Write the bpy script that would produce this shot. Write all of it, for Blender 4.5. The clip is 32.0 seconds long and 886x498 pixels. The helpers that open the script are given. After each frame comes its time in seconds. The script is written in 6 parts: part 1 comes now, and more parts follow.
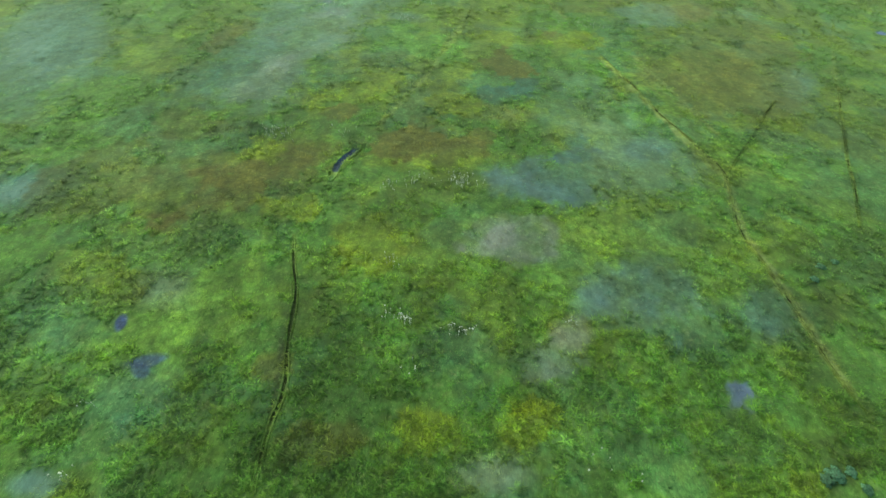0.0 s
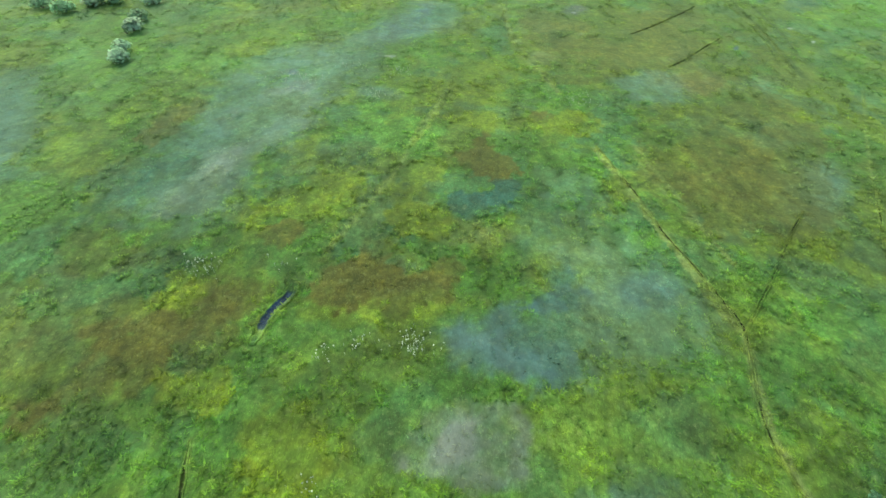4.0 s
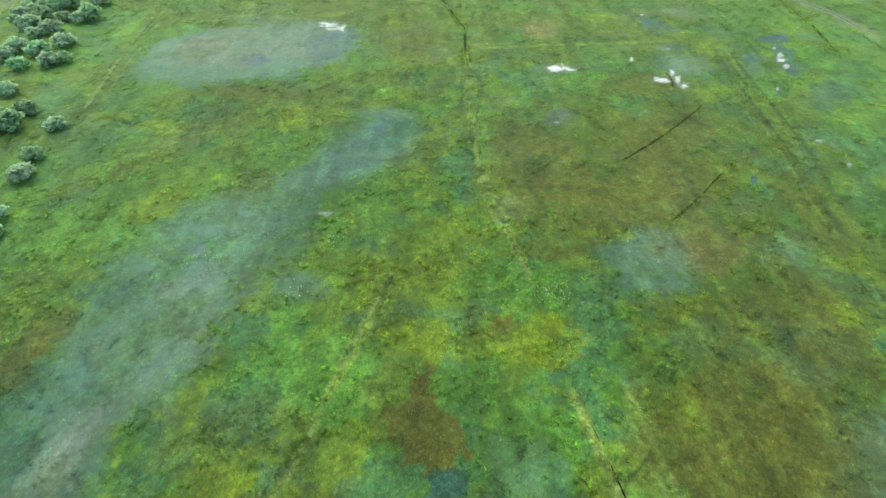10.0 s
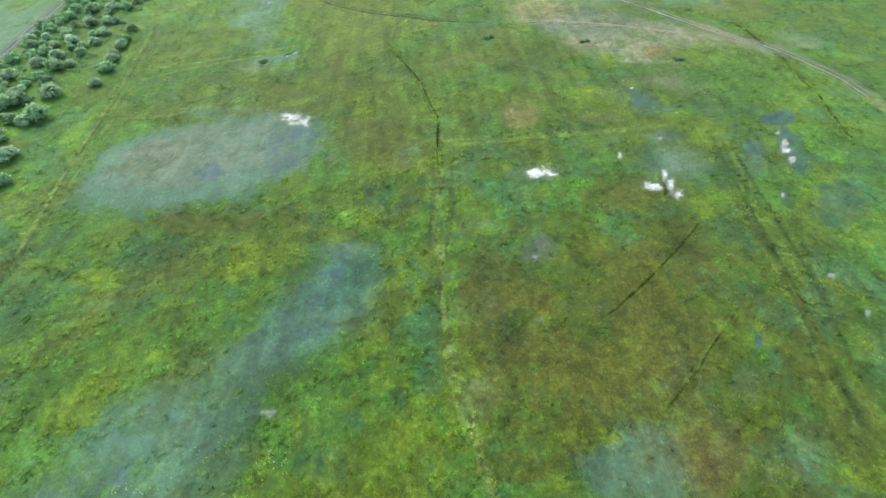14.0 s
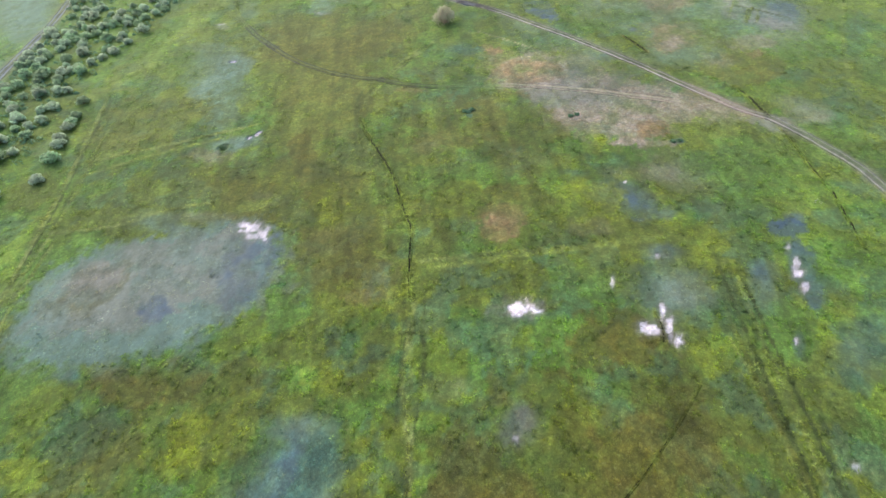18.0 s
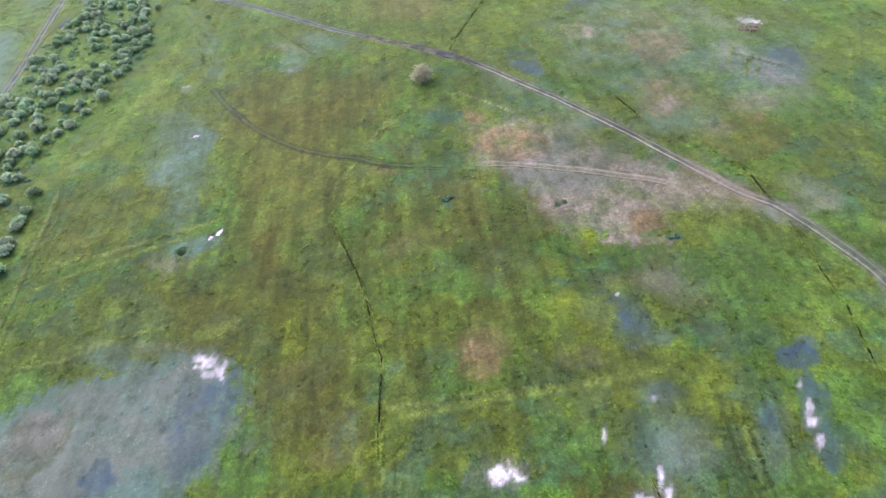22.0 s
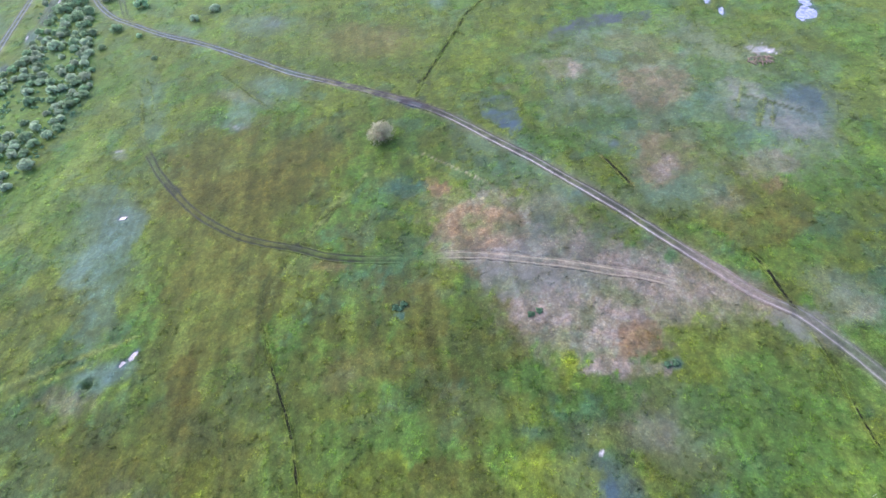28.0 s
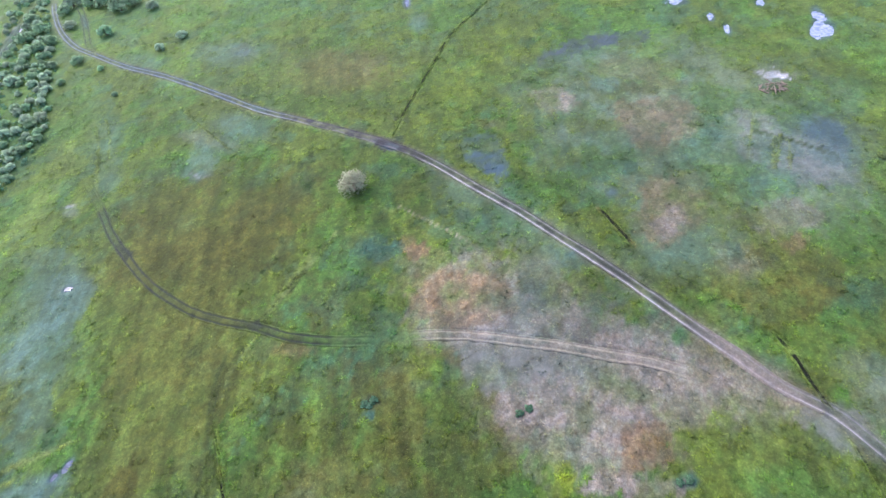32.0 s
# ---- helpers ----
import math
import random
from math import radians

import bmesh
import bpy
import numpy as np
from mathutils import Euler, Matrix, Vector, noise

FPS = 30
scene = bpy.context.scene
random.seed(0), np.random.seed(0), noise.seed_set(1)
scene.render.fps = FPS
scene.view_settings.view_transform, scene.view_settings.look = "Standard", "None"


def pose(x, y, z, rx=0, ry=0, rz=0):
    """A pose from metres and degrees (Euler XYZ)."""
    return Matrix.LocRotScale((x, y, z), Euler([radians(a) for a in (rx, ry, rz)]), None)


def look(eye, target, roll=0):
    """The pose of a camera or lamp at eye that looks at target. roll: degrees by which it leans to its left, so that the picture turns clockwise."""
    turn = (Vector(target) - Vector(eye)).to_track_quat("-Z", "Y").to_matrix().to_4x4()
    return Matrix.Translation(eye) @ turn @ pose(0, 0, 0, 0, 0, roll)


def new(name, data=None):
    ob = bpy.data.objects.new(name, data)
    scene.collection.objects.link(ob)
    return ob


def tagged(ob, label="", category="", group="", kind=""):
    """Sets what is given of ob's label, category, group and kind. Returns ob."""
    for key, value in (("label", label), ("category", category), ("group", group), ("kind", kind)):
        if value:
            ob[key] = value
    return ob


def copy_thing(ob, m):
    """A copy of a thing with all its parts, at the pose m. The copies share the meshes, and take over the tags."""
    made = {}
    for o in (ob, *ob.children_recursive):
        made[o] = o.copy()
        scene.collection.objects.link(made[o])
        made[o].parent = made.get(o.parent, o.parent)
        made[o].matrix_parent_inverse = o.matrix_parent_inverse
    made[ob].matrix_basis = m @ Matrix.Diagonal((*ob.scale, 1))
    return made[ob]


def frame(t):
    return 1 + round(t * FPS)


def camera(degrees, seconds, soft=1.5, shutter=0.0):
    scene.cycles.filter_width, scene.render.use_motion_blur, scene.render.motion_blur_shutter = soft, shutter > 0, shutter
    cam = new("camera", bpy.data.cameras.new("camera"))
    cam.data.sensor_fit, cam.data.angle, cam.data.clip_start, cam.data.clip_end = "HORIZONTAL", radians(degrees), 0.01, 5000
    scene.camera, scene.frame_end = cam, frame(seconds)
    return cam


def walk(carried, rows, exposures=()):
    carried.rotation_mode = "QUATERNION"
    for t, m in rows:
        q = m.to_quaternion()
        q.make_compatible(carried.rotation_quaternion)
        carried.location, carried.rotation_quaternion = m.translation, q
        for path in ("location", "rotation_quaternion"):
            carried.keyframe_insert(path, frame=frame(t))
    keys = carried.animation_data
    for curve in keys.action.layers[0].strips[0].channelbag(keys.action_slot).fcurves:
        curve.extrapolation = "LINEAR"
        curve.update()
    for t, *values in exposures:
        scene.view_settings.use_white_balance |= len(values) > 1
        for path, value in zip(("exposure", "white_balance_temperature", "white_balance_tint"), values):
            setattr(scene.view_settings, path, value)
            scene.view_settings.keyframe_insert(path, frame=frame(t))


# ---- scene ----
cam = camera(84.0, 32.0, soft=1.5)
PATH = [
    (0, (0.00, -0.00, 30.00), (0.00, 42.36, -12.49), 2.53),
    (0.5, (0.51, 1.84, 30.26), (0.23, 44.50, -11.93), 2.25),
    (1, (0.90, 3.80, 30.62), (0.48, 46.59, -11.44), 2.30),
    (1.5, (1.27, 5.55, 31.00), (0.76, 48.47, -10.92), 2.30),
    (2, (1.79, 7.59, 31.41), (1.13, 50.59, -10.43), 2.11),
    (2.5, (2.28, 9.59, 31.56), (1.61, 52.79, -10.07), 2.09),
    (3, (2.81, 11.69, 31.88), (2.04, 54.97, -9.67), 2.03),
    (3.5, (3.36, 14.01, 32.31), (2.49, 57.32, -9.20), 1.98),
    (5.5, (5.97, 23.40, 35.78), (4.70, 65.66, -6.79), 2.09),
    (6, (6.31, 25.33, 35.98), (5.00, 67.65, -6.53), 2.05),
    (6.5, (6.77, 27.70, 36.20), (5.35, 70.12, -6.21), 1.97),
    (7, (7.21, 29.73, 36.40), (5.69, 72.23, -5.93), 1.83),
    (7.5, (7.81, 31.94, 36.83), (6.19, 74.38, -5.55), 1.66),
    (8, (8.45, 33.94, 37.21), (6.68, 76.43, -5.11), 1.42),
    (8.5, (8.91, 36.59, 38.11), (7.11, 79.14, -4.15), 1.09),
    (9, (9.51, 39.63, 39.50), (7.52, 82.26, -2.68), 0.42),
    (9.5, (9.97, 43.28, 40.97), (8.02, 85.86, -1.26), 0.12),
    (10, (10.28, 46.28, 42.03), (8.35, 89.00, -0.05), -0.12),
    (10.5, (10.86, 48.85, 43.35), (8.75, 91.70, 1.41), -0.60),
    (11, (11.66, 51.35, 44.40), (9.23, 94.58, 2.87), -1.29),
    (11.5, (12.38, 53.93, 45.91), (9.76, 97.05, 4.27), -1.63),
    (12, (13.02, 57.20, 47.57), (10.36, 100.07, 5.68), -2.07),
    (12.5, (13.64, 59.93, 48.84), (10.97, 102.65, 6.79), -2.30),
    (13, (14.29, 62.99, 50.25), (11.62, 105.42, 7.91), -2.54),
    (13.5, (14.87, 65.97, 51.76), (12.20, 108.08, 9.10), -2.74),
    (14, (15.53, 69.16, 53.07), (12.80, 111.13, 10.27), -3.11),
    (14.5, (16.17, 72.05, 54.41), (13.34, 113.86, 11.47), -3.45),
    (16.5, (18.52, 84.40, 59.50), (15.72, 125.71, 16.08), -4.12),
    (17, (19.07, 87.40, 60.64), (16.32, 128.60, 17.10), -4.16),
    (17.5, (19.61, 90.25, 62.00), (16.85, 131.29, 18.32), -4.25),
    (18, (20.02, 94.21, 63.73), (17.32, 134.91, 19.73), -4.59),
    (18.5, (20.65, 97.35, 65.04), (17.93, 137.89, 20.89), -4.72),
    (19, (21.20, 100.32, 66.21), (18.50, 140.71, 21.93), -4.86),
    (19.5, (21.80, 103.73, 67.67), (19.10, 143.88, 23.17), -5.19),
    (20, (22.13, 106.28, 68.68), (19.51, 146.42, 24.16), -5.32),
    (20.5, (22.82, 109.49, 69.91), (20.23, 149.57, 25.33), -5.51),
    (21, (23.53, 112.34, 71.01), (20.90, 152.27, 26.31), -5.77),
    (21.5, (24.34, 115.26, 72.18), (21.67, 155.13, 27.42), -6.14),
    (22, (25.47, 117.95, 73.23), (22.60, 157.71, 28.39), -6.71),
    (22.5, (26.34, 120.33, 74.14), (23.45, 160.12, 29.33), -7.05),
    (23, (27.29, 122.79, 74.45), (24.38, 162.65, 29.69), -7.28),
    (23.5, (28.16, 125.04, 74.36), (25.27, 164.85, 29.56), -7.43),
    (24, (28.79, 127.26, 74.28), (25.96, 166.94, 29.36), -7.54),
    (24.5, (30.29, 130.17, 74.46), (27.09, 169.53, 29.28), -7.94),
    (25, (31.82, 132.53, 74.61), (28.24, 171.69, 29.30), -8.47),
    (25.5, (32.87, 134.80, 74.43), (29.14, 173.94, 29.11), -8.77),
    (27.5, (35.71, 144.73, 74.54), (31.83, 183.42, 28.84), -9.66),
    (28, (36.94, 147.42, 74.59), (32.72, 185.95, 28.79), -10.23),
    (28.5, (37.68, 149.70, 74.51), (33.38, 188.18, 28.67), -10.53),
    (29, (38.29, 152.27, 74.61), (33.99, 190.56, 28.62), -10.68),
    (29.5, (38.91, 154.60, 74.57), (34.59, 192.83, 28.53), -10.86),
    (30, (39.73, 156.99, 74.52), (35.31, 195.15, 28.43), -11.21),
    (30.5, (40.40, 159.22, 74.42), (35.96, 197.36, 28.31), -11.44),
    (31, (41.06, 161.68, 74.30), (36.57, 199.76, 28.15), -11.66),
    (31.5, (41.80, 163.72, 74.20), (37.22, 201.83, 28.08), -12.00),
    (32, (42.44, 165.92, 74.06), (37.80, 204.04, 27.96), -12.36),
]
EXPOSURE = [(0.0, -0.17, 6500, -12), (1.5, 0.07, 6500, -12), (3.5, 0.11, 6450, -11), (7.0, 0.10, 6500, -12), (14.0, 0.11, 6400, -8), (17.0, 0.11, 6400, 18), (20.0, 0.11, 6250, 27), (24.0, 0.16, 5900, 33), (26.0, 0.19, 5700, 34), (32.0, 0.25, 5600, 28)]
walk(cam, [(t, look(eye, target, roll)) for t, eye, target, roll in PATH], EXPOSURE)

# ---- daylight: bright overcast sky with a weak, wide sun ----
SUN_UP, SUN_TURN = 46.0, -40.0
world = bpy.data.worlds.new("overcast_sky")
scene.world = world
world.use_nodes = True
wn, wl = world.node_tree.nodes, world.node_tree.links
sky = wn.new("ShaderNodeTexSky")
sky.sky_type, sky.sun_disc = "NISHITA", False
sky.sun_elevation, sky.sun_rotation = radians(SUN_UP), radians(SUN_TURN)
sky.air_density, sky.dust_density, sky.ozone_density = 1.0, 4.0, 1.0
wn["Background"].inputs["Strength"].default_value = 0.26
wl.new(sky.outputs["Color"], wn["Background"].inputs["Color"])
sun = new("sun", bpy.data.lights.new("sun", "SUN"))
sun.data.energy, sun.data.angle, sun.data.color = 0.9, radians(35), (1.0, 0.96, 0.9)
sun_from = Vector((math.sin(radians(SUN_TURN)) * math.cos(radians(SUN_UP)), math.cos(radians(SUN_TURN)) * math.cos(radians(SUN_UP)), math.sin(radians(SUN_UP))))
sun.matrix_world = look(sun_from * 300, (0, 0, 0))


# ---- materials ----
def material(name, rough=0.9, spec=0.2):
    m = bpy.data.materials.new(name)
    m.use_nodes = True
    b = m.node_tree.nodes["Principled BSDF"]
    b.inputs["Roughness"].default_value = rough
    b.inputs["Specular IOR Level"].default_value = spec
    return m, m.node_tree.nodes, m.node_tree.links, b


def noise_node(n, l, co, scale, detail=4.0, rough=0.6):
    t = n.new("ShaderNodeTexNoise")
    t.inputs["Scale"].default_value, t.inputs["Detail"].default_value, t.inputs["Roughness"].default_value = scale, detail, rough
    l.new(co, t.inputs["Vector"])
    return t.outputs["Fac"]


def span(n, l, value, lo, hi, a=0.0, b=1.0):
    r = n.new("ShaderNodeMapRange")
    for key, v in zip(("From Min", "From Max", "To Min", "To Max"), (lo, hi, a, b)):
        r.inputs[key].default_value = v
    l.new(value, r.inputs["Value"])
    return r.outputs["Result"]


def mixed(n, l, kind, fac, a, b):
    m = n.new("ShaderNodeMix")
    m.data_type, m.blend_type = "RGBA", kind
    for key, v in ((0, fac), (6, a), (7, b)):
        if isinstance(v, (int, float)):
            m.inputs[key].default_value = v
        elif isinstance(v, tuple):
            m.inputs[key].default_value = (*v, 1.0)
        else:
            l.new(v, m.inputs[key])
    return m.outputs[2]


def see_through(n, l, b, colour, share):
    """Thin leaves let part of the light through."""
    t = n.new("ShaderNodeBsdfTranslucent")
    l.new(colour, t.inputs["Color"])
    mix = n.new("ShaderNodeMixShader")
    mix.inputs[0].default_value = share
    l.new(b.outputs[0], mix.inputs[1])
    l.new(t.outputs[0], mix.inputs[2])
    l.new(mix.outputs[0], n["Material Output"].inputs["Surface"])


def sward_material(name, grain, bump, rough, wet_gloss=0.35, sheen=0.0, leafy=0.0, gloss=0.25, swing=0.08, clump=1.0):
    """Turf or soil: the plant cover's colour from the mesh, broken up by blades, tufts and dry stalks."""
    m, n, l, b = material(name, rough)
    tone = n.new("ShaderNodeAttribute")
    tone.attribute_name = "tone"
    wet = n.new("ShaderNodeAttribute")
    wet.attribute_name = "wet"
    co = n.new("ShaderNodeTexCoord").outputs["Object"]
    lay = n.new("ShaderNodeMapping")
    lay.inputs["Scale"].default_value = (1.0, 0.38, 1.0)
    l.new(co, lay.inputs["Vector"])
    fine = noise_node(n, l, lay.outputs["Vector"], 6.5, 3.0, 0.65)
    tuft = noise_node(n, l, co, 1.3, 5.0, 0.65)
    drift = noise_node(n, l, co, 0.22, 4.0, 0.6)
    hue = noise_node(n, l, co, 0.75, 3.0, 0.6)
    grey = n.new("ShaderNodeCombineColor")
    prod = n.new("ShaderNodeMath")
    prod.operation = "MULTIPLY"
    l.new(span(n, l, fine, 0.3, 0.7, 1.0 - grain, 1.0 + grain), prod.inputs[0])
    l.new(span(n, l, tuft, 0.3, 0.7, 1.0 - grain, 1.0 + grain), prod.inputs[1])
    more = n.new("ShaderNodeMath")
    more.operation = "MULTIPLY"
    l.new(prod.outputs[0], more.inputs[0])
    blades = n.new("ShaderNodeMapping")
    blades.inputs["Scale"].default_value = (1.0, 0.28, 1.0)
    l.new(co, blades.inputs["Vector"])
    thin = noise_node(n, l, blades.outputs["Vector"], 17.0, 2.0, 0.6)
    both = n.new("ShaderNodeMath")
    both.operation = "MULTIPLY"
    l.new(span(n, l, thin, 0.3, 0.7, 1.0 - 1.1 * grain, 1.0 + 1.1 * grain), both.inputs[0])
    l.new(span(n, l, drift, 0.3, 0.7, 0.88, 1.12), both.inputs[1])
    l.new(both.outputs[0], more.inputs[1])
    for k in range(3):
        l.new(more.outputs[0], grey.inputs[k])
    c = mixed(n, l, "MULTIPLY", 1.0, tone.outputs["Color"], grey.outputs[0])
    for scale, gap, vary, shift in ((2.4, 0.20, 0.24, 3.0), (0.8, 0.08, 0.2, 19.0)):
        bent = n.new("ShaderNodeVectorMath")
        bent.operation = "ADD"
        warp = n.new("ShaderNodeTexNoise")
        warp.inputs["Scale"].default_value, warp.inputs["Detail"].default_value = scale * 1.3, 3.0
        l.new(co, warp.inputs["Vector"])
        push = n.new("ShaderNodeVectorMath")
        push.operation = "SCALE"
        push.inputs["Scale"].default_value = 0.9 / scale
        l.new(warp.outputs["Color"], push.inputs[0])
        l.new(co, bent.inputs[0])
        l.new(push.outputs[0], bent.inputs[1])
        cell = n.new("ShaderNodeTexVoronoi")
        cell.inputs["Scale"].default_value = scale
        l.new(bent.outputs[0], cell.inputs["Vector"])
        one = n.new("ShaderNodeSeparateColor")
        l.new(cell.outputs["Color"], one.inputs[0])
        k = n.new("ShaderNodeMath")
        k.operation = "MULTIPLY"
        l.new(span(n, l, cell.outputs["Distance"], 0.15, 0.75, 1 + clump * gap * 0.6, 1 - clump * gap), k.inputs[0])
        l.new(span(n, l, one.outputs[0], 0.0, 1.0, 1 - clump * vary, 1 + clump * vary), k.inputs[1])
        g3 = n.new("ShaderNodeCombineColor")
        for q in range(3):
            l.new(k.outputs[0], g3.inputs[q])
        c = mixed(n, l, "MULTIPLY", 1.0, c, g3.outputs[0])
    warm = mixed(n, l, "MULTIPLY", 1.0, c, (1 + swing, 1.0, 1 - 1.6 * swing))
    cool = mixed(n, l, "MULTIPLY", 1.0, c, (1 - swing, 1.0, 1 + swing))
    c = mixed(n, l, "MIX", span(n, l, hue, 0.36, 0.64), warm, cool)
    for scale, shift, bright, low in ((6.0, 37.0, 1.0, 0.25), (1.5, 91.0, 0.6, 0.2)):
        far = n.new("ShaderNodeMapping")
        far.inputs["Location"].default_value = (shift, 11.0, 5.0)
        l.new(co, far.inputs["Vector"])
        stalk = noise_node(n, l, far.outputs["Vector"], scale, 3.0, 0.55)
        c = mixed(n, l, "SCREEN", span(n, l, stalk, 0.60, 0.72, 0.0, bright * clump), c, (0.11, 0.125, 0.045))
        c = mixed(n, l, "MULTIPLY", span(n, l, stalk, 0.40, 0.28, 0.0, low * clump), c, (0.4, 0.46, 0.46))
    c = mixed(n, l, "MIX", span(n, l, tone.outputs["Alpha"], 0.0, 1.0, 0.0, 0.7), c, tone.outputs["Color"])
    l.new(c, b.inputs["Base Color"])
    l.new(span(n, l, wet.outputs["Fac"], 0.0, 1.0, rough, wet_gloss), b.inputs["Roughness"])
    b.inputs["Sheen Roughness"].default_value = 0.45
    l.new(span(n, l, wet.outputs["Fac"], 0.0, 1.0, sheen, 0.0), b.inputs["Sheen Weight"])
    b.inputs["Sheen Tint"].default_value = (0.62, 0.9, 0.3, 1.0)
    b.inputs["Specular IOR Level"].default_value = gloss
    if leafy:
        see_through(n, l, b, c, leafy)
    rise = n.new("ShaderNodeBump")
    rise.inputs["Strength"].default_value, rise.inputs["Distance"].default_value = bump, 0.25
    l.new(prod.outputs[0], rise.inputs["Height"])
    l.new(rise.outputs["Normal"], b.inputs["Normal"])
    return m


TURF = sward_material("meadow_turf", 0.19, 0.12, 0.9, 0.5, sheen=0.4, swing=0.06, clump=0.72)
EARTH = sward_material("rutted_earth", 0.2, 0.35, 0.9, 0.6, sheen=0.4, swing=0.03, clump=0.25)
DITCHSOIL = sward_material("ditch_peat", 0.25, 0.4, 0.9, 0.6, sheen=0.15, gloss=0.1)
BLADE = sward_material("tuft_blades", 0.12, 0.0, 0.8, sheen=0.4, leafy=0.3)


def plain_material(name, colour, rough=0.8, vary=0.25, scale=3.0, spec=0.2, jitter=0.0, leafy=0.0):
    m, n, l, b = material(name, rough, spec)
    co = n.new("ShaderNodeTexCoord").outputs["Object"]
    f = span(n, l, noise_node(n, l, co, scale, 5.0), 0.3, 0.7, 0.0, 1.0)
    c = mixed(n, l, "MIX", f, tuple(v * (1 - vary) for v in colour), tuple(min(1, v * (1 + vary)) for v in colour))
    if jitter:
        info = n.new("ShaderNodeObjectInfo")
        h = n.new("ShaderNodeHueSaturation")
        l.new(c, h.inputs["Color"])
        l.new(span(n, l, info.outputs["Random"], 0, 1, 1 - jitter, 1 + jitter), h.inputs["Value"])
        l.new(span(n, l, info.outputs["Random"], 0, 1, 0.49, 0.515), h.inputs["Hue"])
        c = h.outputs["Color"]
    island = n.new("ShaderNodeNewGeometry")
    h2 = n.new("ShaderNodeHueSaturation")
    l.new(c, h2.inputs["Color"])
    l.new(span(n, l, island.outputs["Random Per Island"], 0, 1, 0.7, 1.3), h2.inputs["Value"])
    l.new(h2.outputs["Color"], b.inputs["Base Color"])
    if leafy:
        see_through(n, l, b, h2.outputs["Color"], leafy)
    return m


LEAF = plain_material("shrub_leaves", (0.35, 0.54, 0.27), 0.7, 0.2, 0.6, 0.25, 0.2, 0.4)
SILVER = plain_material("silver_willow_leaves", (0.45, 0.60, 0.36), 0.7, 0.2, 0.8, 0.25, 0.15, 0.4)
PALE_LEAF = plain_material("pale_leaves", (0.5, 0.52, 0.32), 0.7, 0.2, 1.0, 0.25, 0.0, 0.4)
LOWLEAF = plain_material("low_bush_leaves", (0.13, 0.27, 0.13), 0.7, 0.3, 1.0, 0.25, 0.2, 0.35)
BARK = plain_material("grey_bark", (0.16, 0.12, 0.09), 0.9, 0.3, 6.0)
TWIG = plain_material("pinkish_twigs", (0.55, 0.40, 0.32), 0.9, 0.3, 6.0)
DEADWOOD = plain_material("weathered_dead_wood", (0.30, 0.24, 0.17), 0.9, 0.3, 5.0)
PETAL = plain_material("white_flower_heads", (0.4, 0.45, 0.33), 0.8, 0.15, 4.0)
SALT = plain_material("white_salt_crust", (0.8, 0.79, 0.8), 0.75, 0.08, 2.5, 0.3)


def water_material(name, low, high):
    m, n, l, b = material(name, 0.06, 0.6)
    co = n.new("ShaderNodeTexCoord").outputs["Object"]
    c = mixed(n, l, "MIX", span(n, l, noise_node(n, l, co, 0.9, 4.0), 0.35, 0.65), low, high)
    l.new(c, b.inputs["Base Color"])
    rise = n.new("ShaderNodeBump")
    rise.inputs["Strength"].default_value, rise.inputs["Distance"].default_value = 0.15, 0.05
    l.new(noise_node(n, l, co, 3.0, 3.0), rise.inputs["Height"])
    l.new(rise.outputs["Normal"], b.inputs["Normal"])
    return m


WATER = water_material("silty_water", (0.03, 0.06, 0.09), (0.11, 0.16, 0.22))
# pale base colour stands in for the bright sky reflected in these pools
SKY_PALE = water_material("sky_pale_water", (0.2, 0.26, 0.33), (0.5, 0.55, 0.62))

# ---- numeric helpers for the lie of the land ----
LATTICE = np.random.RandomState(7).rand(512, 512)


def vnoise(x, y, scale, seed=0):
    """Smooth value noise, 0 to 1; scale: metres from bump to bump."""
    u, v = x / scale + 137.3 * seed + 1000, y / scale + 71.7 * seed + 1000
    i, j = np.floor(u).astype(np.int64), np.floor(v).astype(np.int64)
    f, g = u - i, v - j
    f, g = f * f * (3 - 2 * f), g * g * (3 - 2 * g)
    i0, i1, j0, j1 = i % 512, (i + 1) % 512, j % 512, (j + 1) % 512
    return (LATTICE[i0, j0] * (1 - f) + LATTICE[i1, j0] * f) * (1 - g) + (LATTICE[i0, j1] * (1 - f) + LATTICE[i1, j1] * f) * g


def fbm(x, y, scale, seed=0, octaves=4, gain=0.5):
    total, weight, a = 0.0, 0.0, 1.0
    for k in range(octaves):
        c, s = math.cos(0.6 + 1.1 * k), math.sin(0.6 + 1.1 * k)
        total = total + a * vnoise(c * x - s * y, s * x + c * y, scale / 2**k, seed + k * 3)
        weight, a = weight + a, a * gain
    return total / weight


def smooth(v, lo, hi):
    t = np.clip((v - lo) / (hi - lo), 0, 1)
    return t * t * (3 - 2 * t)


def spaced(points, step):
    """A smooth line through the points, with a place every step metres."""
    p = [Vector(q) for q in points]
    p = [p[0] * 2 - p[1]] + p + [p[-1] * 2 - p[-2]]
    fine = []
    for k in range(1, len(p) - 2):
        a, b, c, d = p[k - 1 : k + 3]
        for s in range(12):
            t = s / 12
            fine.append(0.5 * (2 * b + (c - a) * t + (2 * a - 5 * b + 4 * c - d) * t**2 + (3 * b - a - 3 * c + d) * t**3))
    fine.append(p[-2])
    fine = np.array([(q.x, q.y) for q in fine])
    along = np.r_[0, np.cumsum(np.hypot(*np.diff(fine, axis=0).T))]
    at = np.linspace(0, along[-1], max(3, int(along[-1] / step) + 1))
    return np.c_[np.interp(at, along, fine[:, 0]), np.interp(at, along, fine[:, 1])]


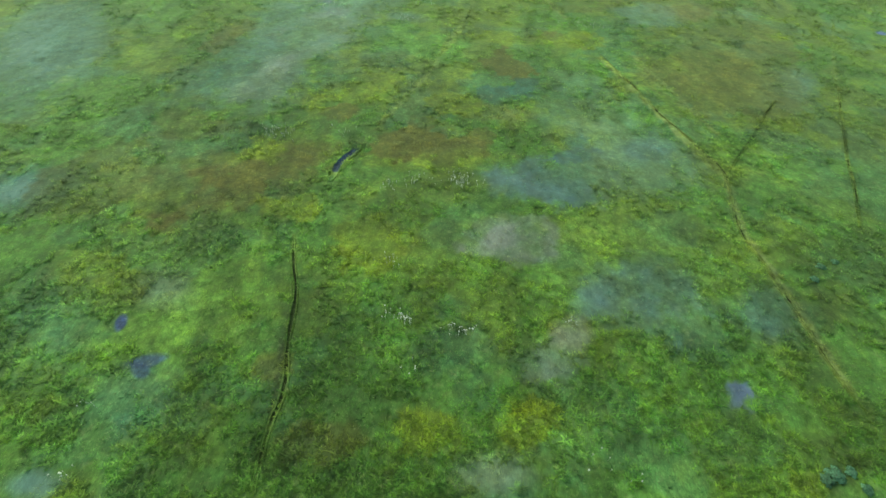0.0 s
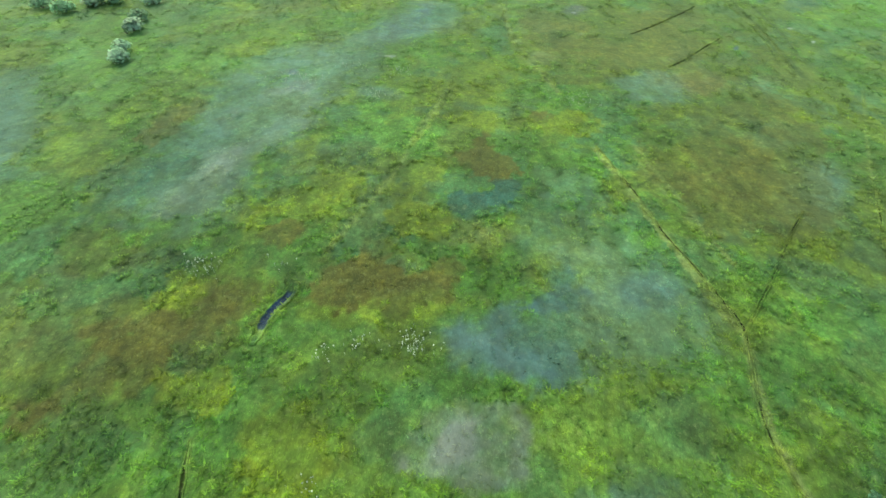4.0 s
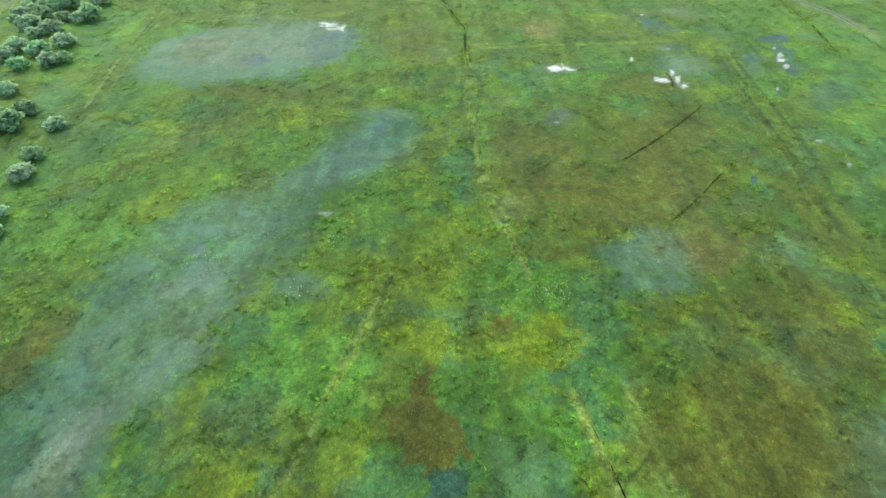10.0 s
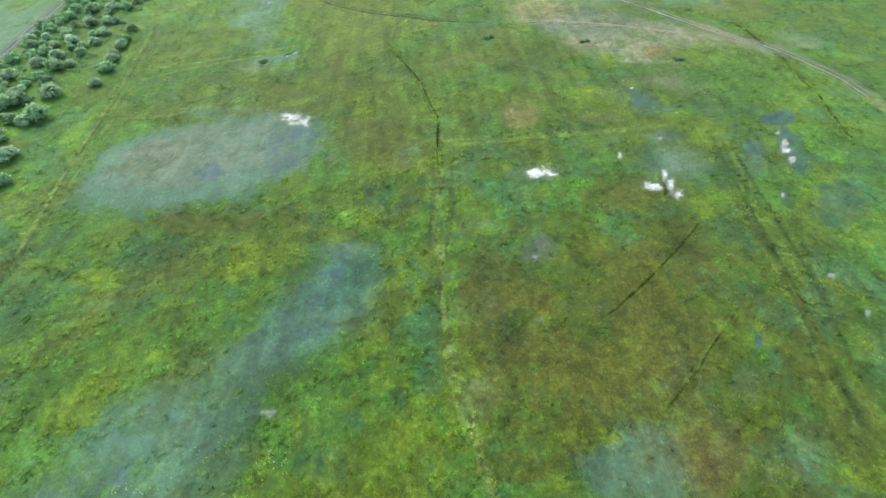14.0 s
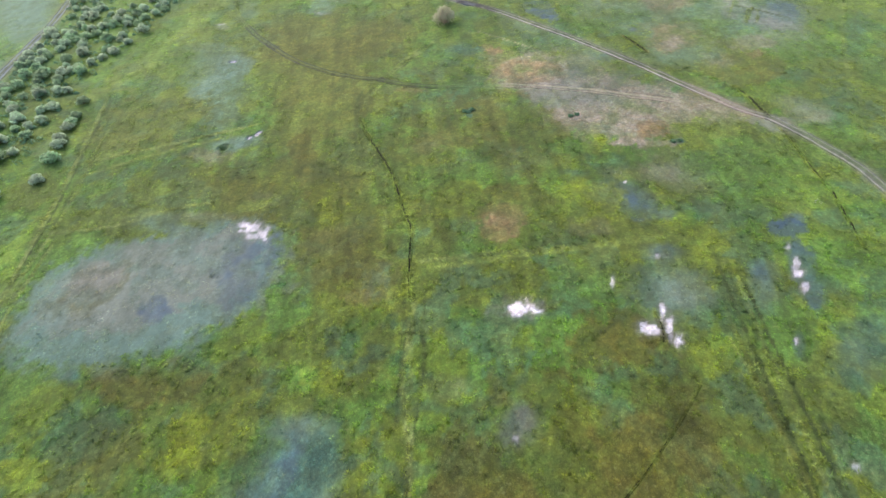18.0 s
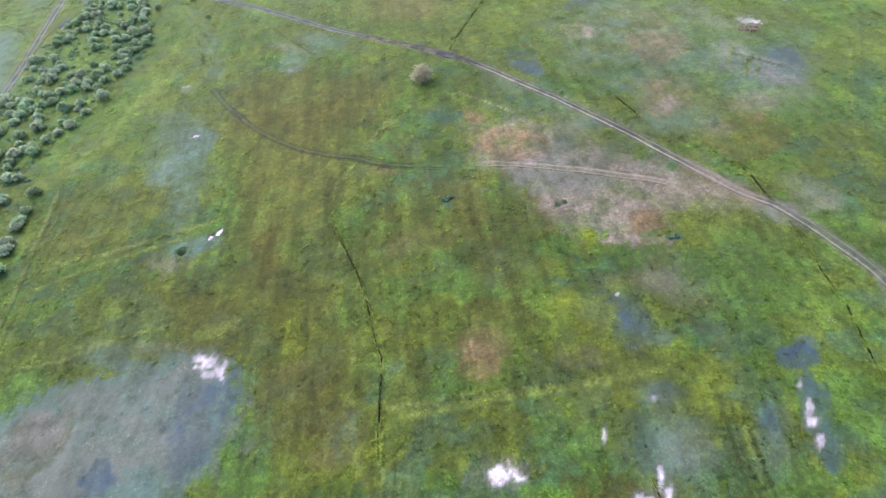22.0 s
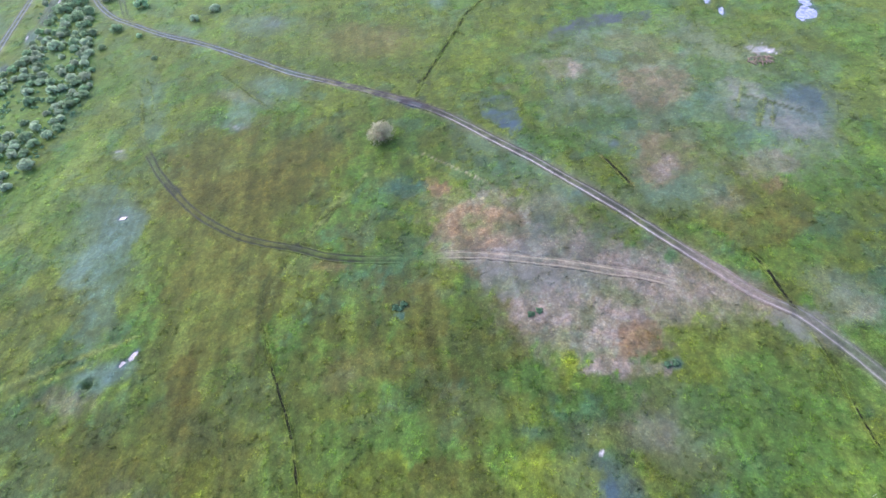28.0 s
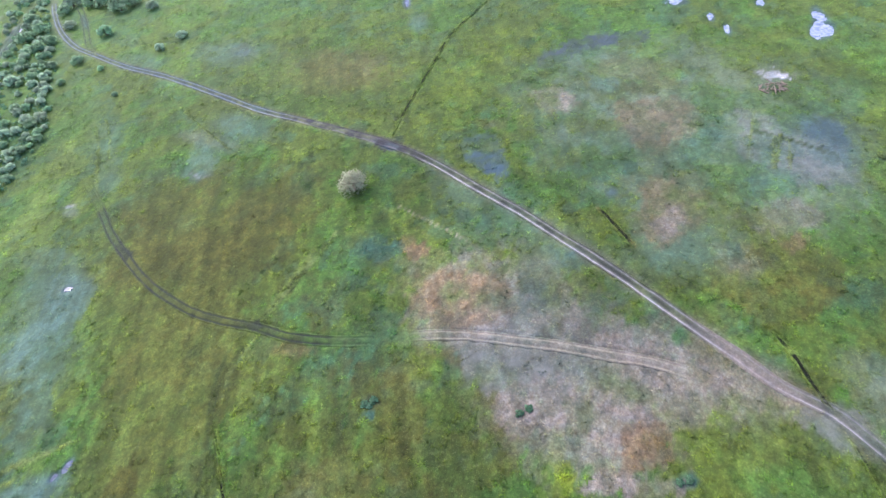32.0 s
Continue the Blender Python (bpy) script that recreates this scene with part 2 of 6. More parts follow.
def reach(x, y, line):
    """How far each place lies from a line, and how far along it (0 to 1)."""
    best, along = np.full(x.shape, 1e9), np.zeros(x.shape)
    for k in range(len(line) - 1):
        a, d = line[k], line[k + 1] - line[k]
        t = np.clip(((x - a[0]) * d[0] + (y - a[1]) * d[1]) / max(d @ d, 1e-9), 0, 1)
        r = np.hypot(x - a[0] - t * d[0], y - a[1] - t * d[1])
        near = r < best
        best, along = np.where(near, r, best), np.where(near, (k + t) / (len(line) - 1), along)
    return best, along


# ---- plant cover and soil: albedos of what grows or lies there, some with reflected sky painted in ----
COVER = {
    "grass": (0.056, 0.122, 0.02),
    "lush": (0.072, 0.158, 0.024),
    "olive": (0.09, 0.112, 0.018),
    "yellow": (0.14, 0.195, 0.014),
    "brown": (0.082, 0.083, 0.013),
    "rust": (0.21, 0.14, 0.072),
    "teal": (0.036, 0.1, 0.068),
    "mist": (0.098, 0.172, 0.138),
    "gray": (0.175, 0.19, 0.158),
    "bare": (0.235, 0.2, 0.16),
    "dry": (0.15, 0.185, 0.15),
    # waterlogged grass, the sky it mirrors put into the colour as blue
    "blue": (0.045, 0.09, 0.115),
    "dark": (0.03, 0.05, 0.012),
    "light": (0.165, 0.22, 0.06),
    "bank": (0.15, 0.21, 0.04),
    "salt": (0.78, 0.76, 0.79),
    "track": (0.07, 0.075, 0.06),
    "mud": (0.024, 0.026, 0.028),
    "sandy": (0.3, 0.27, 0.2),
    "rutpale": (0.5, 0.47, 0.45),
    "rutsand": (0.46, 0.4, 0.27),
    "peat": (0.011, 0.013, 0.009),
    "bog": (0.03, 0.05, 0.085),
    "indigo": (0.09, 0.12, 0.2),
    "indigo2": (0.03, 0.05, 0.12),
    "slate": (0.055, 0.08, 0.085),
    # wet ruts, their pale blue being sky reflection painted into the colour
    "rutsky": (0.17, 0.25, 0.33),
}
PATCHES, AREAS, CRUSTS, POOLS, DITCHES, WORN, ROADS = [], [], [], [], [], [], []


def patch(x, y, rx, ry, turn, cover, strength):
    PATCHES.append((x, y, rx, ry, radians(turn), cover, strength))


def area(points, cover, strength, soft):
    AREAS.append((points, cover, strength, soft))


def salt(x, y, rx, ry, turn, strength):
    CRUSTS.append((x, y, rx, ry, radians(turn), strength))


def pool(x, y, rx, ry, turn):
    POOLS.append((x, y, rx, ry, radians(turn)))


def ditch(points, width, cut=0.4, bed="peat"):
    DITCHES.append((points, width, cut, bed))


def worn(points, width, strength, cover):
    WORN.append((points, width, strength, cover))


# beds of sedge, flowering weeds, withered grass and wet hollows painted with reflected sky
patch(-20.8, 224.0, 35.4, 23.4, 148, "olive", 0.5)
patch(4.3, 175.9, 26.6, 15.9, 168, "olive", 0.4)
patch(-20.1, 168.7, 31.1, 21.8, 153, "olive", 0.35)
patch(39.5, 162.6, 25.5, 14.2, 180, "olive", 0.4)
patch(-16.4, 211.2, 31.3, 18.9, 154, "olive", 0.5)
patch(3.6, 295.7, 60.1, 23.0, 164, "olive", 0.45)
patch(87.9, 221.6, 19.2, 13.0, -177, "olive", 0.4)
patch(121.2, 277.0, 22.5, 17.8, 178, "olive", 0.3)
patch(-56.5, 68.2, 15.8, 7.8, 116, "mist", 1)
patch(-55.4, 70.3, 13.6, 5.5, 119, "teal", 0.4)
patch(-40.0, 34.9, 4.5, 3.8, 142, "teal", 0.7)
patch(-40.0, 34.9, 2.6, 2.4, -177, "mist", 0.73)
patch(-2.0, 46.6, 5.0, 2.8, -175, "rust", 0.23)
patch(-34.2, 37.1, 5.8, 4.9, -116, "brown", 0.5)
patch(-6.0, 29.6, 4.3, 3.4, 177, "yellow", 0.75)
patch(-8.6, 40.8, 6.9, 2.4, -176, "lush", 0.7)
patch(-1.9, 43.3, 6.5, 2.1, -175, "yellow", 0.6)
patch(0.3, 55.5, 4.2, 2.1, -174, "yellow", 0.9)
patch(12.1, 25.0, 2.6, 2.0, 46, "mist", 0.63)
patch(9.8, 21.7, 2.0, 1.5, -160, "bare", 0.41)
patch(25.5, 24.1, 3.5, 2.1, 41, "blue", 0.36)
patch(3.5, 11.2, 2.4, 1.3, -176, "gray", 0.3)
patch(6.1, 14.7, 1.9, 1.5, -162, "yellow", 0.8)
patch(-0.7, 13.8, 2.1, 1.8, -180, "yellow", 0.6)
patch(-27.4, 25.1, 3.9, 2.4, 160, "yellow", 0.7)
patch(-21.6, 24.3, 2.9, 2.0, 152, "gray", 0.26)
patch(-28.6, 21.1, 5.8, 3.3, 139, "teal", 0.35)
patch(-19.2, 14.5, 2.9, 2.0, 148, "teal", 0.4)
patch(-19.7, 17.9, 1.2, 0.4, -169, "indigo2", 1)
patch(-20.1, 17.0, 0.6, 0.4, 144, "indigo2", 0.9)
patch(-23.2, 20.8, 0.8, 0.4, 109, "indigo2", 1)
patch(-22.6, 9.5, 2.0, 0.9, 174, "mist", 0.63)
patch(24.6, 12.5, 3.4, 1.6, -167, "dark", 0.6)
patch(22.3, 11.4, 1.5, 0.9, -158, "yellow", 0.5)
patch(30.6, 33.3, 4.0, 2.4, -142, "yellow", 0.4)
patch(44.5, 64.1, 7.9, 3.9, 53, "mist", 0.53)
patch(34.6, 29.4, 6.6, 3.1, 49, "dark", 0.3)
patch(-6.9, 12.8, 2.4, 1.4, 178, "brown", 0.45)
patch(-11.4, 17.7, 2.0, 1.3, 172, "brown", 0.5)
patch(1.4, 20.2, 3.7, 2.9, -173, "teal", 0.3)
patch(-53.0, 96.6, 14.8, 8.2, -74, "lush", 0.6)
patch(-3.8, 109.8, 9.9, 6.2, -136, "mist", 0.63)
patch(-6.4, 107.2, 8.1, 4.6, -126, "blue", 0.41)
patch(-26.1, 69.9, 2.8, 2.0, 160, "teal", 0.7)
patch(-19.4, 83.2, 3.8, 2.9, 124, "blue", 0.32)
patch(-9.4, 67.3, 5.1, 3.9, 173, "teal", 0.4)
patch(12.3, 70.2, 6.0, 4.1, -168, "lush", 0.6)
patch(6.0, 53.2, 3.6, 2.3, -175, "rust", 0.23)
patch(-17.0, 42.2, 5.3, 2.9, -173, "brown", 0.75)
patch(22.0, 46.3, 3.8, 2.4, -163, "blue", 0.32)
patch(39.9, 90.5, 6.5, 4.2, -150, "rust", 0.29)
patch(40.9, 57.9, 5.7, 3.3, -141, "brown", 0.5)
patch(32.6, 70.9, 2.3, 1.6, -142, "yellow", 0.8)
patch(40.7, 53.3, 3.1, 1.5, 52, "yellow", 0.6)
patch(40.3, 100.9, 7.4, 5.0, -144, "rust", 0.2)
patch(25.9, 120.8, 3.7, 2.8, -133, "blue", 0.54)
patch(14.3, 47.4, 2.2, 1.8, 64, "teal", 0.5)
patch(47.4, 65.5, 6.4, 2.6, 56, "mist", 0.37)
patch(46.1, 75.3, 6.1, 3.6, -143, "mist", 0.42)
patch(-33.5, 72.7, 4.1, 3.5, 94, "rust", 0.16)
patch(-29.3, 48.1, 4.8, 2.8, 151, "brown", 0.35)
patch(-24.6, 98.7, 10.0, 5.4, -145, "brown", 0.35)
patch(-30.9, 67.8, 6.1, 4.1, 141, "teal", 0.6)
patch(41.9, 89.8, 5.3, 3.0, -164, "rust", 0.33)
patch(-30.6, 147.3, 18.9, 12.7, -179, "dry", 0.55)
patch(-35.2, 144.5, 20.6, 10.9, -178, "mist", 0.42)
patch(-35.6, 142.5, 20.2, 10.2, -177, "gray", 0.22)
patch(-46.6, 144.7, 8.7, 6.4, 175, "bare", 0.32)
patch(-27.9, 149.5, 9.0, 6.2, 178, "bare", 0.23)
patch(-39.2, 129.8, 2.0, 1.2, 161, "teal", 0.9)
patch(-36.8, 104.7, 8.3, 4.6, -164, "lush", 0.75)
patch(-1.3, 117.1, 5.5, 4.1, -166, "mist", 0.63)
patch(-7.9, 104.9, 5.8, 4.2, -152, "teal", 0.55)
patch(-12.2, 101.0, 6.1, 4.0, -145, "mist", 0.53)
patch(-21.9, 92.7, 9.5, 6.0, -161, "mist", 0.73)
patch(-21.4, 87.4, 2.0, 1.1, 167, "blue", 0.63)
patch(-17.9, 85.2, 2.0, 1.2, 165, "rust", 0.16)
patch(-29.2, 80.3, 4.9, 2.1, 172, "teal", 0.6)
patch(-7.7, 82.4, 3.6, 2.2, 170, "mist", 0.53)
patch(-27.4, 84.4, 5.9, 2.9, 169, "mist", 0.63)
patch(8.3, 92.3, 5.2, 2.9, 179, "yellow", 0.6)
patch(41.4, 89.3, 3.6, 1.6, -174, "rust", 0.26)
patch(56.0, 101.6, 6.2, 4.6, 45, "brown", 0.6)
patch(20.9, 89.0, 3.7, 1.6, -178, "brown", 0.6)
patch(16.8, 97.0, 2.5, 2.4, 57, "gray", 0.26)
patch(29.3, 88.5, 2.5, 1.9, -161, "teal", 0.6)
patch(27.7, 83.1, 5.1, 2.8, -174, "teal", 0.45)
patch(49.8, 90.8, 5.2, 3.3, -143, "mist", 0.37)
patch(51.6, 83.0, 2.3, 1.2, -163, "yellow", 0.6)
patch(48.2, 99.0, 3.8, 2.3, 52, "mist", 0.32)
patch(17.3, 111.2, 4.0, 3.8, -156, "gray", 0.19)
patch(26.4, 122.2, 2.5, 1.3, 81, "blue", 0.45)
patch(19.9, 103.1, 2.4, 2.1, 65, "teal", 0.4)
patch(52.3, 142.8, 7.4, 5.5, 49, "mist", 0.47)
patch(53.6, 150.9, 3.3, 2.1, -171, "blue", 0.54)
patch(67.2, 143.5, 8.3, 2.8, 65, "blue", 0.32)
patch(76.7, 132.0, 7.5, 3.8, 51, "blue", 0.32)
patch(67.2, 132.1, 2.5, 0.8, 63, "blue", 0.54)
patch(27.1, 161.4, 3.8, 3.5, -165, "rust", 0.59)
patch(59.4, 196.9, 16.4, 13.0, -161, "bare", 0.32)
patch(51.6, 208.9, 15.4, 5.3, 177, "blue", 0.36)
patch(4.2, 146.7, 6.3, 5.4, 111, "rust", 0.13)
patch(-31.0, 188.4, 5.7, 3.0, -162, "mist", 0.84)
patch(-116.1, 215.3, 25.4, 9.2, -76, "mist", 0.84)
patch(-125.4, 215.8, 25.9, 8.2, -58, "mist", 0.84)
patch(-137.2, 277.2, 37.2, 10.4, -54, "mist", 0.95)
patch(-138.3, 289.6, 23.6, 7.8, 116, "mist", 0.84)
patch(-158.2, 353.3, 24.8, 8.0, 121, "mist", 0.73)
patch(77.2, 197.4, 5.1, 2.2, 131, "bare", 0.54)
patch(82.6, 193.2, 3.3, 1.5, 126, "bare", 0.36)
patch(81.1, 196.9, 3.6, 3.0, 114, "gray", 0.22)
patch(95.7, 177.9, 11.0, 6.9, -159, "lush", 0.4)
patch(51.8, 104.7, 1.6, 0.6, 64, "blue", 0.63)
patch(58.0, 95.1, 7.1, 3.2, 53, "brown", 0.35)
patch(65.5, 101.6, 4.3, 2.2, 47, "teal", 0.3)
patch(-34.0, 187.2, 4.8, 2.7, 165, "mist", 0.73)
patch(-37.4, 183.9, 5.4, 2.9, 165, "bare", 0.23)
patch(42.6, 157.6, 3.4, 1.8, -179, "bare", 0.32)
patch(18.8, 165.1, 6.4, 4.5, 175, "brown", 0.3)
patch(33.9, 177.2, 10.2, 5.3, 177, "rust", 0.16)
patch(41.2, 173.3, 6.8, 5.4, 70, "yellow", 0.35)
patch(-15.1, 162.4, 5.0, 3.7, 138, "yellow", 0.25)
patch(-5.5, 156.5, 6.3, 3.9, 169, "rust", 0.13)
patch(50.6, 166.4, 6.0, 4.6, 150, "blue", 0.45)
patch(43.8, 205.8, 12.1, 6.2, 164, "gray", 0.38)
patch(49.5, 187.4, 2.8, 1.4, 76, "yellow", 0.5)
patch(62.2, 170.4, 7.1, 4.1, 140, "gray", 0.26)
patch(66.9, 175.1, 7.3, 4.4, 137, "blue", 0.23)
patch(21.9, 205.2, 8.3, 6.2, 171, "teal", 0.2)
patch(17.8, 228.0, 7.1, 6.1, 109, "teal", 0.25)
patch(13.4, 216.5, 8.5, 5.8, 98, "rust", 0.13)
patch(54.4, 142.6, 5.4, 3.9, -160, "gray", 0.26)
patch(67.6, 145.8, 4.1, 1.9, 61, "blue", 0.36)
patch(108.1, 197.8, 10.2, 4.2, 57, "teal", 0.3)
patch(77.0, 133.4, 6.0, 2.6, 54, "teal", 0.4)
patch(41.2, 133.5, 8.8, 5.2, -175, "brown", 0.7)
patch(27.2, 122.0, 2.1, 1.4, 80, "gray", 0.38)
patch(17.0, 126.6, 3.8, 1.9, 178, "gray", 0.22)
patch(-2.1, 121.1, 6.0, 2.4, 177, "mist", 0.63)
patch(-3.4, 120.4, 2.3, 1.3, 171, "blue", 0.45)
patch(-38.8, 132.7, 2.7, 1.0, 173, "teal", 0.6)
patch(-33.9, 130.0, 3.6, 1.6, 170, "gray", 0.3)
patch(44.6, 145.0, 5.3, 3.2, -176, "teal", 0.25)
patch(38.5, 145.2, 6.2, 3.2, -179, "lush", 0.3)
patch(21.4, 183.5, 7.2, 5.7, 172, "lush", 0.5)
patch(8.7, 157.2, 5.4, 4.0, 103, "lush", 0.3)
patch(2.4, 143.2, 3.2, 1.7, 175, "rust", 0.2)
patch(78.1, 221.6, 10.4, 8.4, -157, "mist", 0.37)
patch(110.9, 241.0, 13.2, 9.8, -155, "blue", 0.41)
patch(95.7, 190.0, 6.1, 3.9, -166, "gray", 0.22)
patch(94.8, 176.8, 6.1, 3.6, 47, "lush", 0.35)
patch(123.4, 214.0, 18.2, 3.5, 60, "lush", 0.3)
patch(28.2, 229.6, 2.0, 1.7, 151, "rust", 0.52)
patch(21.3, 230.6, 3.2, 2.5, 154, "teal", 0.7)
patch(43.0, 206.8, 8.2, 4.1, 165, "gray", 0.45)
patch(37.9, 202.6, 4.6, 3.9, 170, "blue", 0.23)
patch(58.6, 182.2, 3.2, 1.7, 164, "yellow", 0.6)
patch(66.7, 200.8, 7.4, 4.6, 139, "gray", 0.38)
patch(65.3, 182.2, 1.9, 1.2, -177, "teal", 0.9)
patch(45.7, 193.6, 2.3, 1.4, 176, "teal", 0.7)
patch(21.7, 197.5, 1.8, 1.3, 167, "teal", 0.9)
patch(17.0, 203.4, 9.6, 5.9, 98, "teal", 0.15)
patch(26.3, 199.3, 8.0, 5.9, 168, "rust", 0.16)
patch(17.7, 186.4, 7.5, 3.7, 172, "rust", 0.2)
patch(11.6, 183.3, 4.2, 2.4, 171, "rust", 0.16)
patch(48.9, 214.8, 3.6, 2.9, 174, "blue", 0.32)
patch(52.5, 221.9, 5.1, 4.9, -163, "gray", 0.26)
patch(84.3, 257.7, 11.7, 8.6, 68, "blue", 0.27)
patch(84.9, 277.0, 9.5, 6.9, 169, "bare", 0.32)
patch(86.9, 217.0, 4.8, 3.6, -168, "bare", 0.27)
patch(112.3, 238.9, 7.9, 5.7, 46, "blue", 0.45)
patch(103.9, 211.0, 7.7, 4.8, 50, "lush", 0.25)
patch(128.8, 231.2, 7.3, 3.2, 55, "teal", 0.6)
patch(96.4, 191.8, 6.0, 3.8, -169, "gray", 0.34)
patch(96.9, 189.0, 3.9, 2.4, -169, "bare", 0.32)
patch(89.2, 191.2, 2.0, 1.2, 54, "lush", 0.9)
patch(82.4, 189.2, 14.5, 7.7, -179, "olive", 0.4)
patch(56.9, 160.3, 2.5, 1.9, -159, "blue", 0.36)
patch(55.1, 172.1, 7.1, 2.0, 177, "bare", 0.23)
patch(63.7, 171.5, 6.4, 4.3, 145, "gray", 0.22)
patch(52.2, 171.4, 2.7, 1.9, -174, "yellow", 0.4)
patch(60.3, 166.1, 5.8, 2.7, -180, "brown", 0.35)
patch(42.6, 173.1, 3.6, 1.4, 177, "teal", 0.5)
patch(78.5, 157.9, 2.5, 1.6, -156, "blue", 0.54)
patch(64.8, 162.3, 3.4, 2.4, -162, "blue", 0.27)
patch(-21.0, 230.2, 21.3, 10.8, 147, "brown", 0.55)
patch(-34.1, 256.7, 13.7, 8.5, 130, "brown", 0.35)
patch(-18.2, 278.3, 11.7, 5.4, 142, "mist", 0.47)
patch(3.0, 171.8, 9.4, 3.8, 102, "lush", 0.3)
patch(-19.4, 168.4, 5.1, 1.9, 172, "mist", 0.26)
patch(-61.8, 229.4, 15.9, 6.3, 130, "lush", 0.5)
patch(-35.8, 183.5, 7.3, 3.4, 166, "bare", 0.18)
patch(-55.1, 252.5, 2.7, 1.4, 155, "gray", 0.52)
patch(-29.9, 163.4, 8.9, 1.8, 176, "gray", 0.38)
patch(-40.2, 163.1, 6.5, 3.2, 162, "mist", 0.53)
patch(-73.1, 296.9, 27.9, 7.3, 121, "lush", 0.4)
patch(-55.7, 275.6, 23.0, 4.2, 114, "mist", 0.32)
patch(5.2, 299.3, 18.7, 11.5, 155, "rust", 0.2)
patch(-30.2, 321.1, 15.0, 8.5, 150, "mist", 0.42)
patch(-1.5, 289.1, 12.1, 7.1, 157, "lush", 0.2)
patch(48.3, 278.2, 15.4, 10.2, 163, "lush", 0.2)
patch(136.5, 265.2, 20.0, 7.8, 60, "lush", 0.35)
patch(17.9, 221.6, 3.0, 2.4, 139, "teal", 0.5)
patch(46.6, 192.1, 2.1, 1.3, 177, "teal", 0.8)
patch(51.7, 201.2, 6.2, 3.9, 176, "blue", 0.23)
patch(66.1, 182.3, 1.5, 1.0, -172, "teal", 0.8)
patch(52.0, 219.2, 5.1, 3.8, 173, "gray", 0.3)
patch(58.5, 220.9, 4.0, 2.6, 174, "blue", 0.36)
patch(67.7, 193.9, 5.1, 3.7, 148, "gray", 0.26)
patch(77.1, 191.3, 4.7, 3.7, 151, "gray", 0.19)
patch(93.6, 199.2, 5.1, 3.4, -162, "lush", 0.3)
patch(95.2, 196.3, 4.0, 2.5, -168, "gray", 0.26)
patch(90.1, 191.2, 1.9, 1.0, 50, "lush", 0.95)
patch(87.2, 215.2, 2.9, 2.2, -158, "bare", 0.27)
patch(115.6, 241.1, 5.6, 3.7, 49, "blue", 0.45)
patch(88.5, 268.2, 7.7, 6.9, 179, "rust", 0.23)
patch(70.2, 236.6, 1.6, 1.5, 52, "blue", 0.54)
patch(48.5, 264.1, 5.5, 2.6, 165, "rust", 0.26)
patch(9.1, 300.6, 12.0, 8.1, 139, "rust", 0.23)
patch(-26.8, 321.0, 6.6, 3.9, 132, "blue", 0.36)
patch(-25.7, 274.0, 12.5, 2.7, 149, "gray", 0.38)
patch(-38.9, 216.3, 15.2, 8.2, 138, "lush", 0.35)
patch(-53.2, 238.0, 9.5, 3.8, 163, "mist", 0.37)
patch(-63.3, 324.5, 10.2, 4.5, 152, "mist", 0.37)
patch(7.6, 208.4, 4.2, 1.5, 171, "rust", 0.39)
patch(101.3, 207.4, 5.5, 3.8, -156, "teal", 0.5)
patch(102.9, 304.3, 9.0, 6.6, 160, "teal", 0.4)
patch(110.4, 280.2, 8.1, 6.4, 59, "lush", 0.3)
patch(31.3, 321.2, 7.6, 3.6, 95, "mist", 0.53)
patch(78.1, 206.2, 5.1, 2.1, 175, "olive", 0.4)
patch(13.7, 192.2, 5.9, 4.7, 142, "olive", 0.3)
patch(29.6, 190.8, 5.2, 3.3, 172, "rust", 0.13)
patch(25.8, 271.1, 2.7, 1.0, 148, "mud", 0.8)
patch(3.6, 257.9, 1.7, 0.8, 104, "dark", 0.8)
patch(-34.3, 186.5, 1.8, 0.9, 161, "dark", 0.9)
patch(-34.1, 186.8, 3.2, 1.5, 167, "lush", 0.5)
patch(-99.1, 283.8, 28.2, 11.2, 122, "lush", 0.5)
patch(-91.6, 249.9, 18.6, 9.0, 121, "lush", 0.5)
patch(-104.7, 316.1, 29.8, 11.0, -62, "lush", 0.5)
patch(-92.8, 179.2, 24.3, 7.9, 118, "lush", 0.5)

# larger beds with an outline of their own
area([(26.1, 226.6), (42.3, 226.9), (56.8, 217.9), (68.6, 207.4), (77.6, 196.4), (83.2, 191.1), (74.8, 191.5), (64.6, 186.9), (64.0, 180.6), (50.3, 181.6), (40.6, 191.0), (34.4, 201.7), (27.8, 212.2)], "bare", 0.4, 0.5)
area([(55.3, 284.9), (78.7, 295.8), (101.8, 291.7), (112.1, 274.4), (126.0, 256.4), (115.6, 229.6), (104.0, 219.0), (89.7, 221.3), (74.5, 226.6), (65.7, 239.1), (55.2, 254.2)], "dry", 0.32, 0.8)
area([(33.0, 253.9), (49.8, 242.2), (62.5, 225.0), (69.5, 216.7), (57.6, 221.7), (45.7, 227.8), (35.2, 241.4)], "mist", 0.35, 0.8)
area([(90.3, 265.5), (98.2, 265.8), (98.5, 250.6), (87.6, 240.0), (85.6, 247.6)], "teal", 0.35, 0.6)
area([(94.8, 238.5), (102.6, 232.1), (98.1, 226.9), (91.7, 231.0)], "teal", 0.4, 0.6)
area([(70.4, 278.1), (85.0, 284.9), (97.3, 278.6), (91.0, 267.6), (77.9, 268.6)], "brown", 0.35, 0.5)
area([(75.5, 237.3), (87.6, 240.0), (86.2, 227.5), (78.0, 221.8), (72.7, 224.1)], "rust", 0.35, 0.5)
area([(77.3, 266.4), (91.5, 265.1), (95.2, 254.4), (84.5, 247.8), (75.8, 255.7)], "rust", 0.35, 0.5)
area([(88.1, 227.2), (101.3, 229.2), (104.1, 223.0), (94.3, 220.5)], "bare", 0.3, 0.5)
